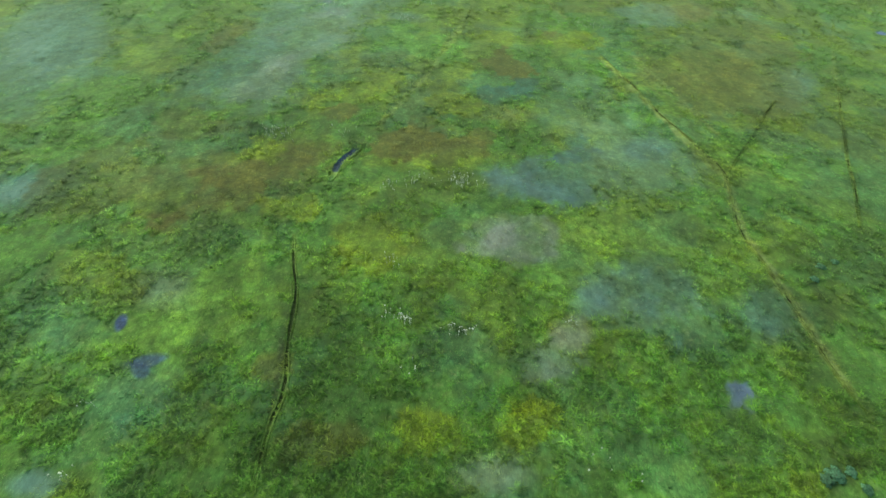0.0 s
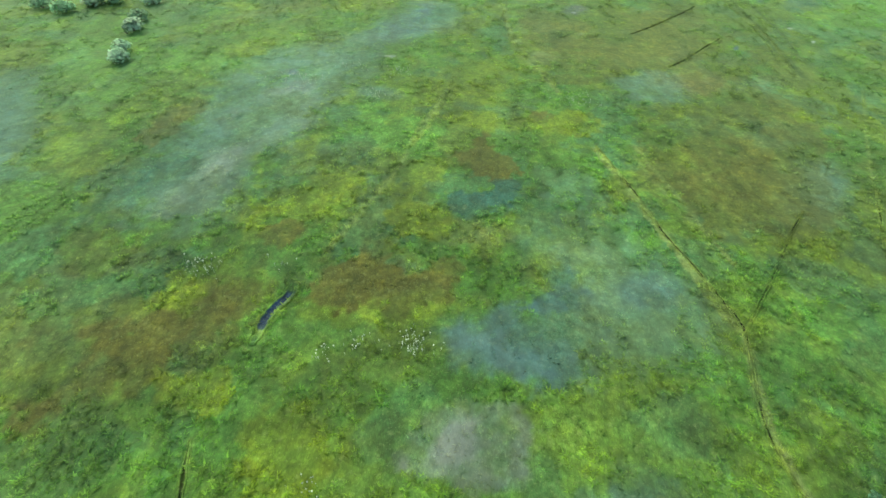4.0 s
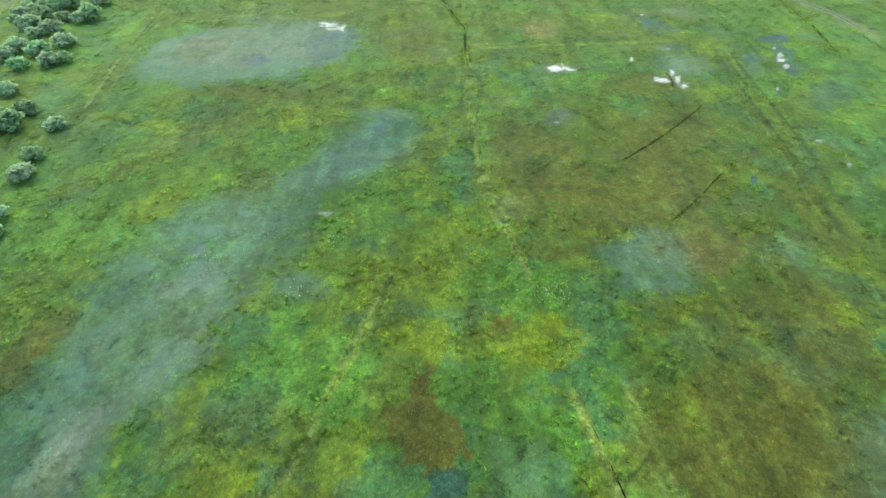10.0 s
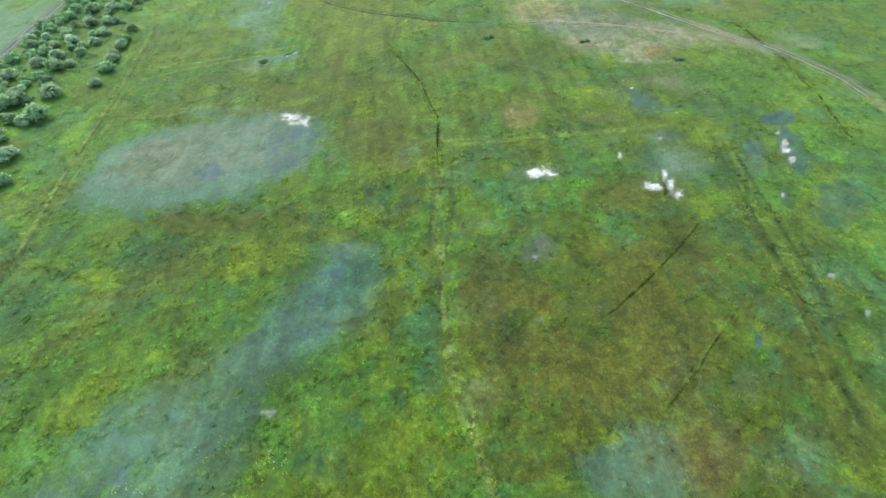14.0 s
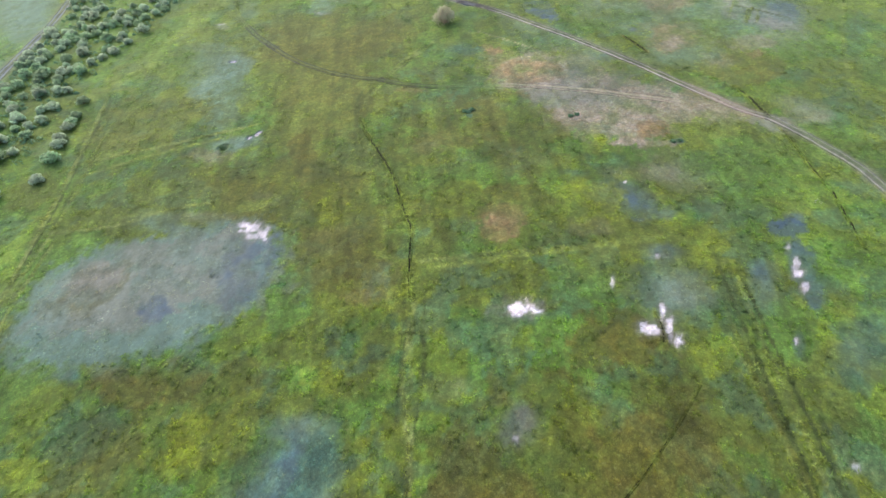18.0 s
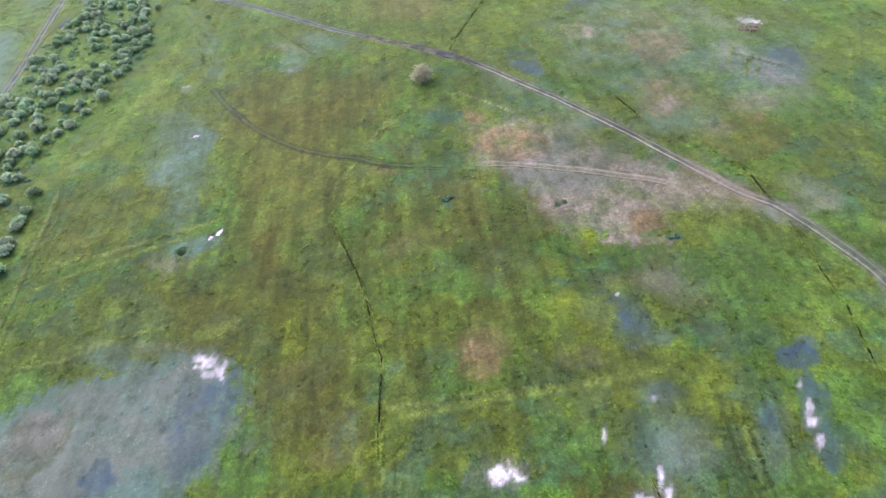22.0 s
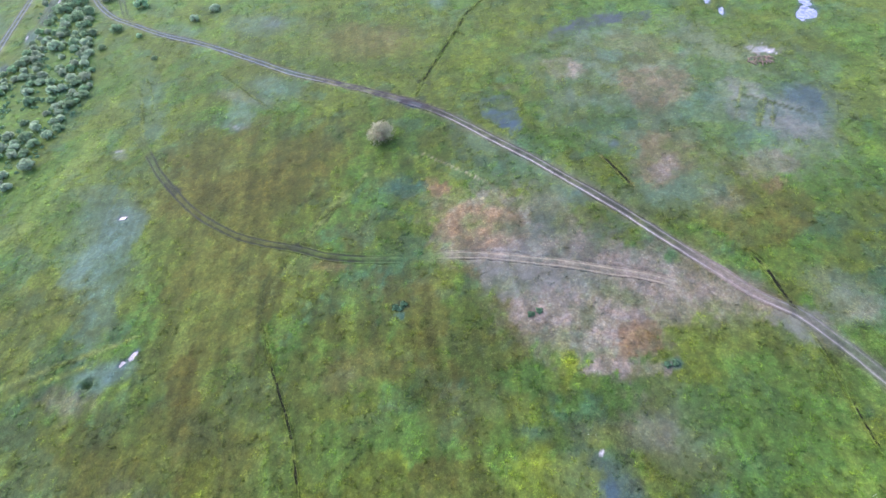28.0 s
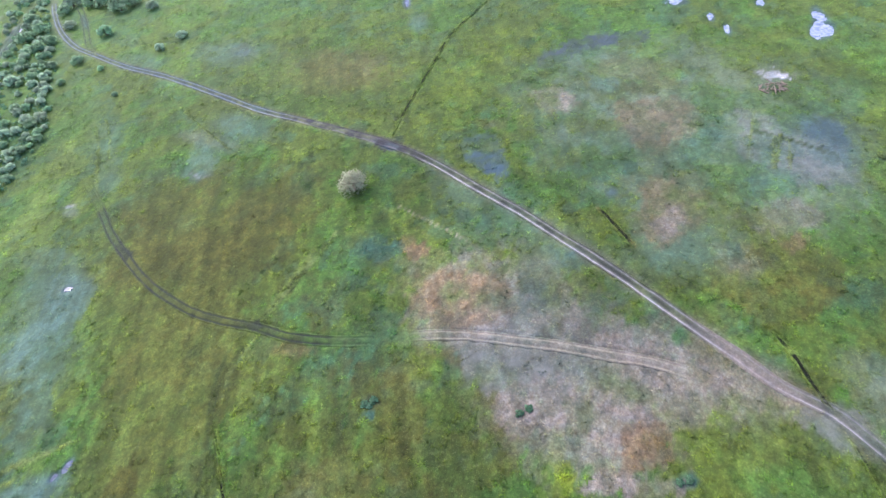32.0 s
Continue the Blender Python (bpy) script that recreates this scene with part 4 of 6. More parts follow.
salt(74.3, 151.0, 1.05, 0.48, 59, 0.7)
salt(73.8, 147.4, 1.94, 0.47, 63, 0.6)
salt(73.4, 145.3, 0.86, 0.56, -154, 0.9)
salt(73.2, 142.7, 0.94, 0.50, 53, 0.7)
salt(67.1, 132.8, 0.58, 0.27, 57, 0.7)
salt(66.1, 115.5, 0.82, 0.50, -152, 0.3)
salt(67.1, 108.9, 0.71, 0.25, 57, 0.4)
salt(25.8, 119.6, 0.94, 0.64, -175, 0.3)
salt(25.6, 108.1, 0.54, 0.41, -170, 0.3)
salt(15.3, 107.5, 0.54, 0.31, -179, 0.3)
salt(-7.2, 94.8, 1.11, 0.54, 176, 0.28)
salt(117.0, 266.2, 1.94, 1.55, 45, 0.95)
salt(115.1, 267.9, 2.93, 2.28, 50, 0.45)
salt(-56.4, 255.0, 1.61, 0.71, 158, 0.35)
salt(-24.9, 260.1, 2.00, 0.97, 159, 0.25)
salt(51.8, 169.6, 0.44, 0.29, -177, 0.7)
salt(-19.3, 157.8, 1.30, 0.87, 151, 0.4)

# standing water
pool(-27.6, 191.9, 0.86, 0.49, -111)
pool(-29.1, 190.2, 0.58, 0.41, -178)
pool(-44.8, 228.8, 0.8, 0.4, -174)
patch(-44.8, 228.8, 2.6, 1.3, -174, "gray", 0.8)
pool(136.8, 290.1, 3.32, 1.09, -110)
pool(134.8, 284.1, 4.14, 1.76, -117)
pool(107.0, 309.3, 2.13, 1.72, 158)
pool(112.6, 297.7, 1.75, 0.60, -103)
pool(114.0, 290.2, 1.88, 0.59, -102)
pool(127.1, 301.1, 1.31, 0.83, 64)
pool(-14.0, 285.6, 2.51, 0.66, 148)
pool(-62.4, 319.3, 6.07, 0.83, 151)
pool(-132.5, 365.6, 5.74, 1.67, 105)
pool(-127.9, 350.2, 3.84, 1.46, 122)
pool(-101.8, 365.0, 5.09, 0.82, 121)
pool(27.6, 336.4, 2.56, 0.96, 94)
pool(23.6, 261.4, 2.92, 0.74, 146)
pool(70.4, 84.4, 0.90, 0.62, 48)
pool(-123.6, 311.0, 3.05, 1.23, -72)
pool(-126.1, 335.9, 4.80, 1.51, 115)

# drainage ditches
ditch([(21.5, 70.8), (23.1, 65.3), (24.3, 60.8), (25.6, 54.4), (27.0, 50.5), (28.1, 46.3), (28.9, 42.4), (27.2, 34.5), (27.5, 29.2), (27.9, 23.1), (28.2, 18.7), (28.7, 16.2)], .09, 0.5)
ditch([(-13.0, 30.7), (-12.2, 27.2), (-11.3, 24.3), (-10.8, 20.1), (-10.1, 16.1), (-10.3, 13.7), (-10.3, 11.0), (-10.1, 9.5)], .15, 0.45, "dark")
ditch([(-10.6, 45.8), (-9.8, 44.6), (-10.8, 42.6), (-11.3, 40.5), (-11.4, 38.6)], .42, 0.36, "bog")
ditch([(42.0, 59.5), (39.2, 56.1), (36.6, 52.4), (33.8, 48.7), (31.4, 45.5), (28.8, 42.1)], .08, 0.47)
ditch([(50.8, 109.3), (46.5, 104.7), (43.2, 101.0), (40.1, 97.7), (37.4, 95.2)], .055, 0.46)
ditch([(51.7, 126.5), (47.9, 122.1), (42.5, 116.4), (38.8, 112.9), (34.5, 109.1)], .06, 0.43)
ditch([(-3.8, 195.8), (-3.1, 193.6), (-0.8, 188.1), (2.5, 181.1), (5.3, 174.8), (7.4, 167.6), (9.2, 161.3), (10.2, 158.0), (10.4, 146.2), (11.0, 139.9)], .2, 0.4)
ditch([(85.8, 202.5), (87.0, 197.7), (87.6, 192.0), (88.1, 189.2)], .3, 0.36)
ditch([(88.1, 185.9), (88.5, 183.6), (88.5, 177.9), (88.2, 170.7), (88.5, 165.1), (87.9, 161.5), (86.3, 150.1)], .18, 0.43)
ditch([(54.0, 328.2), (46.5, 318.0), (40.6, 309.2), (36.8, 298.9), (31.6, 285.7), (26.6, 272.8), (24.1, 264.8)], .25, 0.42)
ditch([(66.3, 232.8), (68.4, 227.6), (70.2, 222.1)], .3, 0.34)
ditch([(52.7, 64.8), (47.6, 54.2), (44.1, 46.8), (41.5, 40.7), (38.8, 35.0)], .09, 0.52, "dark")
ditch([(48.3, 132.4), (49.1, 135.7), (48.7, 138.8)], .1, 0.4)

# worn lines and old furrows in the grass
worn([(-1.0, 211.2), (-4.0, 206.5), (-4.8, 199.5), (-3.7, 195.1)], .35, .6, "dark")
worn([(0.2, 212.0), (-3.2, 205.6), (-3.7, 199.4)], .5, .5, "light")
worn([(21.2, 70.9), (22.8, 65.3), (24.0, 60.7), (25.3, 54.4), (26.8, 50.5), (27.8, 46.3), (28.7, 42.4), (27.5, 34.7), (27.8, 29.3), (28.1, 23.2), (28.4, 18.8), (28.9, 16.3)], .55, .95, "light")
worn([(25.6, 69.8), (27.0, 63.9), (28.6, 57.0), (30.2, 51.9)], .35, .35, "light")
worn([(19.2, 82.7), (15.8, 95.6), (12.8, 108.2), (12.3, 110.1), (11.9, 118.3), (10.5, 126.6), (11.0, 136.2), (11.3, 144.6)], .55, .55, "light")
worn([(12.3, 109.0), (12.3, 118.3), (13.3, 126.6), (13.5, 134.5)], .4, .5, "dark")
worn([(18.7, 84.1), (17.8, 87.7), (16.1, 93.1), (14.4, 97.8), (13.2, 103.1), (12.3, 109.0)], .5, .45, "light")
worn([(16.5, 93.5), (15.4, 94.6), (14.9, 96.6)], .25, .6, "dark")
worn([(-8.0, 49.1), (-6.2, 53.6), (-4.8, 57.3), (-2.5, 64.1), (-0.9, 73.3), (1.9, 81.7), (3.6, 91.7)], .45, .5, "light")
worn([(1.2, 77.1), (1.9, 81.0), (2.5, 83.2)], .35, .7, "dark")
worn([(1.3, 80.9), (1.6, 82.3)], .35, .7, "dark")
worn([(3.7, 110.1), (2.4, 107.9), (-2.2, 107.4)], .5, .5, "dark")
worn([(-67.1, 199.6), (-61.8, 169.0), (-60.4, 153.7), (-59.3, 139.1), (-56.3, 127.1), (-54.7, 118.5), (-53.3, 111.1)], .7, .3, "dark")
worn([(-66.3, 199.5), (-60.9, 169.0), (-59.5, 153.6), (-58.5, 139.0), (-55.6, 127.1)], .5, .4, "light")
worn([(10.6, 150.2), (18.7, 151.1), (26.4, 152.0), (34.1, 152.3), (40.8, 153.2)], .6, .5, "light")
worn([(17.8, 150.3), (23.5, 151.3), (29.3, 152.5)], .3, .5, "dark")
worn([(-65.5, 182.5), (-56.8, 185.8), (-46.2, 188.5), (-34.7, 189.3)], .5, .4, "dark")
worn([(-63.9, 159.0), (-56.8, 160.1), (-46.6, 161.7), (-25.0, 162.9)], .5, .35, "dark")
worn([(60.7, 146.6), (59.7, 130.7), (59.8, 118.2), (59.3, 107.1), (59.0, 98.2), (58.3, 92.3)], .9, .45, "dark")
worn([(70.4, 152.7), (66.5, 127.6), (63.1, 113.5), (61.4, 101.6)], .7, .4, "dark")
worn([(63.8, 146.5), (62.4, 130.6), (61.8, 118.2), (60.8, 107.1)], .6, .3, "light")
worn([(13.3, 142.9), (13.1, 136.0), (13.0, 126.7), (12.4, 119.5)], .4, .5, "dark")
worn([(11.7, 142.9), (11.4, 136.0), (11.6, 126.7), (11.3, 119.5)], .5, .45, "light")
worn([(10.0, 146.2), (10.0, 138.0), (10.0, 127.5), (10.1, 120.2)], .35, .5, "dark")
worn([(9.3, 136.1), (12.7, 135.8)], .4, .6, "dark")
worn([(44.3, 138.1), (39.1, 135.1), (33.6, 130.9)], .4, .45, "dark")
worn([(26.1, 126.4), (21.5, 123.2), (17.1, 118.8)], .3, .3, "light")
worn([(63.1, 149.9), (62.1, 136.5), (63.1, 128.0)], .6, .4, "dark")
worn([(16.6, 175.6), (13.8, 172.4)], .3, .5, "dark")
worn([(17.3, 172.9), (15.1, 170.0)], .4, .5, "dark")
worn([(-4.7, 209.8), (-5.7, 203.5), (-5.3, 197.6), (-3.5, 192.0), (-0.4, 185.7)], .5, .5, "dark")
worn([(8.9, 231.4), (5.3, 223.4), (1.8, 217.3)], .8, .5, "light")
worn([(8.0, 227.2), (5.1, 221.4), (3.2, 219.1)], .35, .5, "dark")
worn([(17.7, 242.9), (27.8, 237.7), (37.0, 231.4), (42.3, 226.9)], .5, .35, "light")
worn([(42.2, 226.2), (47.1, 221.3), (52.6, 216.6)], .4, .3, "dark")
worn([(74.8, 215.2), (81.2, 207.4), (84.5, 202.8)], .5, .4, "dark")
worn([(146.7, 273.0), (134.2, 247.7), (121.5, 223.7), (113.4, 206.3)], .9, .35, "light")
worn([(150.0, 272.2), (137.2, 247.1), (124.2, 223.3)], .7, .3, "dark")
worn([(102.6, 249.2), (108.5, 244.5), (115.1, 238.1)], .4, .6, "dark")
worn([(24.8, 272.0), (28.5, 269.5)], .4, .6, "dark")
worn([(1.3, 259.4), (4.0, 259.8)], .4, .5, "dark")
worn([(105.8, 246.0), (101.6, 237.1)], .3, .35, "light")
worn([(108.4, 245.4), (104.7, 236.5)], .3, .35, "light")
worn([(-45.3, 299.9), (-34.0, 285.9), (-20.1, 270.4), (-14.0, 263.6)], .3, .4, "light")
worn([(-18.0, 274.7), (-1.2, 265.9), (10.8, 263.3)], .3, .3, "light")
worn([(-0.5, 163.1), (-1.4, 156.3)], .25, .5, "dark")
worn([(-3.1, 185.7), (-2.3, 176.4), (-1.9, 167.3)], .5, .3, "dark")
worn([(-6.9, 181.2), (-5.4, 170.4), (-5.0, 161.2)], .6, .3, "light")
worn([(4.3, 175.9), (4.7, 165.9), (5.3, 158.2)], .6, .3, "light")
worn([(-73.6, 212.8), (-65.7, 176.7), (-61.9, 155.8), (-58.5, 137.9), (-54.1, 118.4)], 0.7, 0.75, "light")
worn([(-71.3, 205.8), (-64.0, 172.5), (-60.9, 153.4), (-57.6, 136.0), (-53.3, 117.5)], 0.3, 0.7, "dark")
worn([(-64.3, 177.5), (-50.2, 184.7), (-34.9, 190.8)], 0.6, 0.8, "bank")
worn([(10.9, 150.3), (11.2, 145.6), (11.5, 141.3)], 0.22, 0.75, "dark")
worn([(13.2, 145.6), (13.4, 135.6), (13.7, 126.3)], 0.22, 0.7, "dark")
worn([(10.4, 139.6), (10.4, 132.6), (10.5, 126.4)], 0.2, 0.6, "dark")
worn([(11.9, 120.1), (11.9, 113.5), (12.4, 108.2)], 0.25, 0.7, "dark")
worn([(15.0, 96.5), (15.7, 94.3), (16.3, 92.6)], 0.25, 0.7, "dark")
worn([(12.2, 122.5), (12.2, 112.5), (13.8, 101.7), (15.5, 94.5)], 0.45, 0.8, "light")
worn([(0.3, 215.1), (3.4, 221.0), (7.2, 226.2), (10.7, 231.2), (13.2, 236.2)], 0.8, 0.6, "light")
worn([(0.6, 215.5), (3.6, 221.2), (7.4, 226.7)], 0.28, 0.75, "dark")
worn([(12.8, 148.6), (24.2, 150.5), (37.5, 152.1), (57.9, 155.0)], 0.9, 0.7, "bank")
worn([(23.4, 149.0), (29.1, 150.3), (32.4, 150.6)], 0.35, 0.6, "dark")
worn([(1.2, 217.2), (4.9, 224.8), (8.9, 232.3)], 0.7, 0.7, "bank")
worn([(-64.9, 185.0), (-54.1, 186.8), (-43.7, 190.1), (-33.3, 194.3)], 0.7, 0.6, "bank")
worn([(-68.3, 193.1), (-71.5, 210.1)], 0.35, 0.5, "dark")
worn([(-51.7, 162.8), (-45.0, 165.1), (-38.1, 165.4)], 0.8, 0.5, "bank")
worn([(11.8, 113.6), (13.3, 100.6), (16.2, 91.8), (18.6, 84.4)], 0.4, 0.8, "light")
worn([(11.8, 115.7), (12.0, 109.5), (12.6, 104.9)], 0.25, 0.6, "dark")
worn([(15.2, 96.8), (16.5, 91.6), (17.4, 87.9)], 0.2, 0.6, "dark")
worn([(-0.2, 108.0), (2.5, 108.6), (4.1, 109.8)], 0.3, 0.6, "dark")
worn([(2.5, 85.4), (0.9, 78.0), (-1.0, 71.6)], 0.4, 0.6, "light")
worn([(1.8, 80.7), (2.6, 84.2)], 0.3, 0.6, "dark")
worn([(10.5, 144.0), (11.1, 136.1)], 0.25, 0.5, "dark")
worn([(13.0, 136.3), (13.3, 126.6)], 0.25, 0.5, "dark")
worn([(58.2, 135.3), (59.0, 120.3), (58.0, 104.7), (57.1, 94.0)], 0.35, 0.5, "light")
worn([(59.5, 132.7), (59.3, 114.0), (58.3, 99.9)], 0.4, 0.4, "dark")
worn([(50.2, 69.8), (47.6, 66.3)], 0.3, 0.5, "dark")
worn([(44.2, 82.0), (38.9, 76.6), (33.7, 70.9)], 0.3, 0.45, "dark")
worn([(28.3, 65.6), (24.6, 62.3)], 0.3, 0.5, "dark")
worn([(20.9, 71.1), (23.8, 61.1), (25.9, 52.8), (27.1, 46.7), (28.6, 42.1)], 0.55, 0.85, "light")
worn([(26.3, 71.9), (28.4, 62.3), (30.3, 53.8), (31.3, 49.7)], 0.4, 0.65, "light")
worn([(-5.3, 57.2), (-6.9, 52.2), (-8.2, 47.9)], 0.4, 0.5, "light")
worn([(2.9, 83.2), (0.1, 73.4), (-1.8, 67.9)], 0.5, 0.6, "bank")
worn([(3.6, 84.7), (2.3, 80.8), (1.6, 78.6)], 0.3, 0.6, "dark")
worn([(60.4, 135.4), (59.7, 109.1), (57.5, 92.3)], 0.35, 0.35, "light")
worn([(61.0, 138.8), (60.5, 123.7), (59.7, 111.3)], 0.5, 0.35, "dark")
worn([(52.8, 65.2), (45.2, 49.5), (40.8, 39.2), (38.8, 34.1)], 0.3, 0.35, "dark")
worn([(66.4, 91.7), (55.9, 71.9), (48.8, 56.6)], 0.3, 0.45, "light")
worn([(31.2, 29.3), (30.4, 26.0), (29.8, 22.3)], 0.3, 0.4, "dark")
worn([(-11.6, 22.7), (-11.1, 19.3), (-10.4, 15.3), (-10.4, 13.6)], 0.25, 0.6, "dark")
worn([(-59.1, 163.8), (-57.2, 146.1), (-55.1, 131.9), (-52.4, 118.4), (-50.6, 109.0)], 0.4, 0.35, "dark")
worn([(-58.1, 158.6), (-56.9, 141.9), (-53.8, 126.4), (-51.2, 113.1)], 0.5, 0.4, "light")
worn([(61.9, 151.6), (60.8, 133.8), (60.0, 114.3), (59.0, 101.9), (58.2, 92.3)], 0.55, 0.8, "dark")
worn([(64.5, 148.6), (63.8, 132.3), (63.0, 114.3), (61.4, 100.4)], 0.45, 0.75, "dark")
worn([(59.4, 140.0), (59.2, 123.2), (59.6, 108.5), (58.0, 97.5)], 0.6, 0.5, "olive")
worn([(17.7, 117.8), (19.4, 120.1), (21.7, 122.4)], 0.3, 0.5, "dark")
worn([(-60.9, 160.7), (-47.9, 162.0), (-40.9, 165.4), (-30.0, 168.0)], 0.6, 0.75, "light")
worn([(-64.7, 183.0), (-51.7, 187.0), (-39.7, 191.7), (-26.9, 196.2)], 0.6, 0.7, "light")
worn([(34.0, 131.1), (37.8, 133.7), (43.2, 137.3)], 0.3, 0.5, "dark")
worn([(14.6, 172.6), (16.2, 174.7)], 0.35, 0.5, "dark")
worn([(-59.7, 279.7), (-54.5, 266.8), (-49.3, 255.2)], 0.6, 0.4, "light")
worn([(-67.3, 293.8), (-59.1, 278.9), (-54.2, 266.3)], 0.5, 0.4, "light")
worn([(-64.6, 296.0), (-56.6, 280.8), (-52.2, 268.1)], 0.4, 0.35, "light")
worn([(25.3, 241.2), (33.7, 233.8), (41.2, 227.5)], 0.35, 0.45, "rutsand")
worn([(65.6, 233.9), (68.4, 227.4), (70.9, 221.6)], 0.4, 0.5, "rust")
worn([(106.1, 255.9), (98.0, 240.4)], 0.35, 0.5, "light")
worn([(107.7, 247.5), (102.0, 237.1)], 0.3, 0.4, "light")
worn([(102.8, 249.6), (108.7, 244.8), (115.3, 238.6)], 0.35, 0.5, "dark")
worn([(84.1, 202.9), (86.5, 200.6), (88.0, 196.2)], 0.3, 0.5, "dark")

# vehicle tracks: line, half width, kind
ROADS += [
    ([(-129.8, 395.0), (-119.6, 375.7), (-108.0, 357.9), (-95.5, 343.5), (-85.5, 335.7), (-68.9, 323.2), (-48.8, 310.8), (-28.0, 295.6), (-13.9, 285.1), (-1.4, 277.7), (10.1, 270.7), (23.6, 261.8), (33.1, 253.8), (42.6, 243.5), (51.1, 234.4), (58.4, 225.7), (64.9, 218.0), (70.5, 210.5), (75.5, 203.9), (78.9, 199.5), (82.5, 194.5), (86.2, 191.0), (89.5, 187.3), (96.1, 174.3), (98.0, 166.1), (98.9, 158.0)], 1.3, "road"),
    ([(-83.7, 334.1), (-90.9, 344.1), (-98.9, 359.5), (-106.8, 373.9), (-118.0, 390.7)], 1.6, "mud"),
    ([(-104.0, 170.0), (-107.1, 187.5), (-113.0, 225.0), (-116.1, 247.5), (-118.1, 262.2), (-121.9, 278.9), (-129.0, 305.0), (-135.0, 327.5), (-141.0, 350.0), (-150.0, 385.0)], 1.6, "road"),
    ([(-121.0, 276.9), (-123.7, 287.9), (-125.7, 303.7), (-123.8, 314.9), (-124.5, 330.1), (-128.3, 345.5), (-137.0, 386.7), (-138.0, 397.9)], 1.8, "mud"),
    ([(-57.0, 264.7), (-51.0, 257.3), (-47.1, 252.3), (-41.7, 244.5), (-35.2, 236.8), (-27.7, 228.8), (-20.2, 222.9), (-11.7, 217.9), (-0.3, 213.9), (7.2, 210.9), (15.7, 209.2), (23.8, 208.4)], 1.25, "mud"),
    ([(27.3, 208.7), (35.7, 208.0), (41.4, 206.9), (47.8, 205.2), (53.9, 203.5), (59.8, 201.6), (66.2, 199.6), (72.0, 196.8)], 1.2, "sand"),
]
LINES_D = [(spaced(p, 1.0), w) for p, w, c, b in DITCHES]
LINES_R = [(spaced(p, 1.5), h, k) for p, h, k in ROADS]
HOLLOWS = [(-34.1, 186.5, 1.3, 0.9), (-0.2, 213.7, 1.1, 0.3), (25.5, 271.4, 1.0, 0.35)]


def lie(x, y):
    """Height of the turf without ditches, ruts and hollows."""
    return 0.5 * (fbm(x, y, 40, 1, 3) - 0.5) + 0.22 * (fbm(x, y, 6, 5, 3) - 0.5) + 0.09 * (fbm(x, y, 1.1, 9, 2) - 0.5)


def local(x, y, cx, cy, rx, ry, turn):
    c, s = math.cos(turn), math.sin(turn)
    u, v = (x - cx) * c + (y - cy) * s, (y - cy) * c - (x - cx) * s
    return np.hypot(u / rx, v / ry)


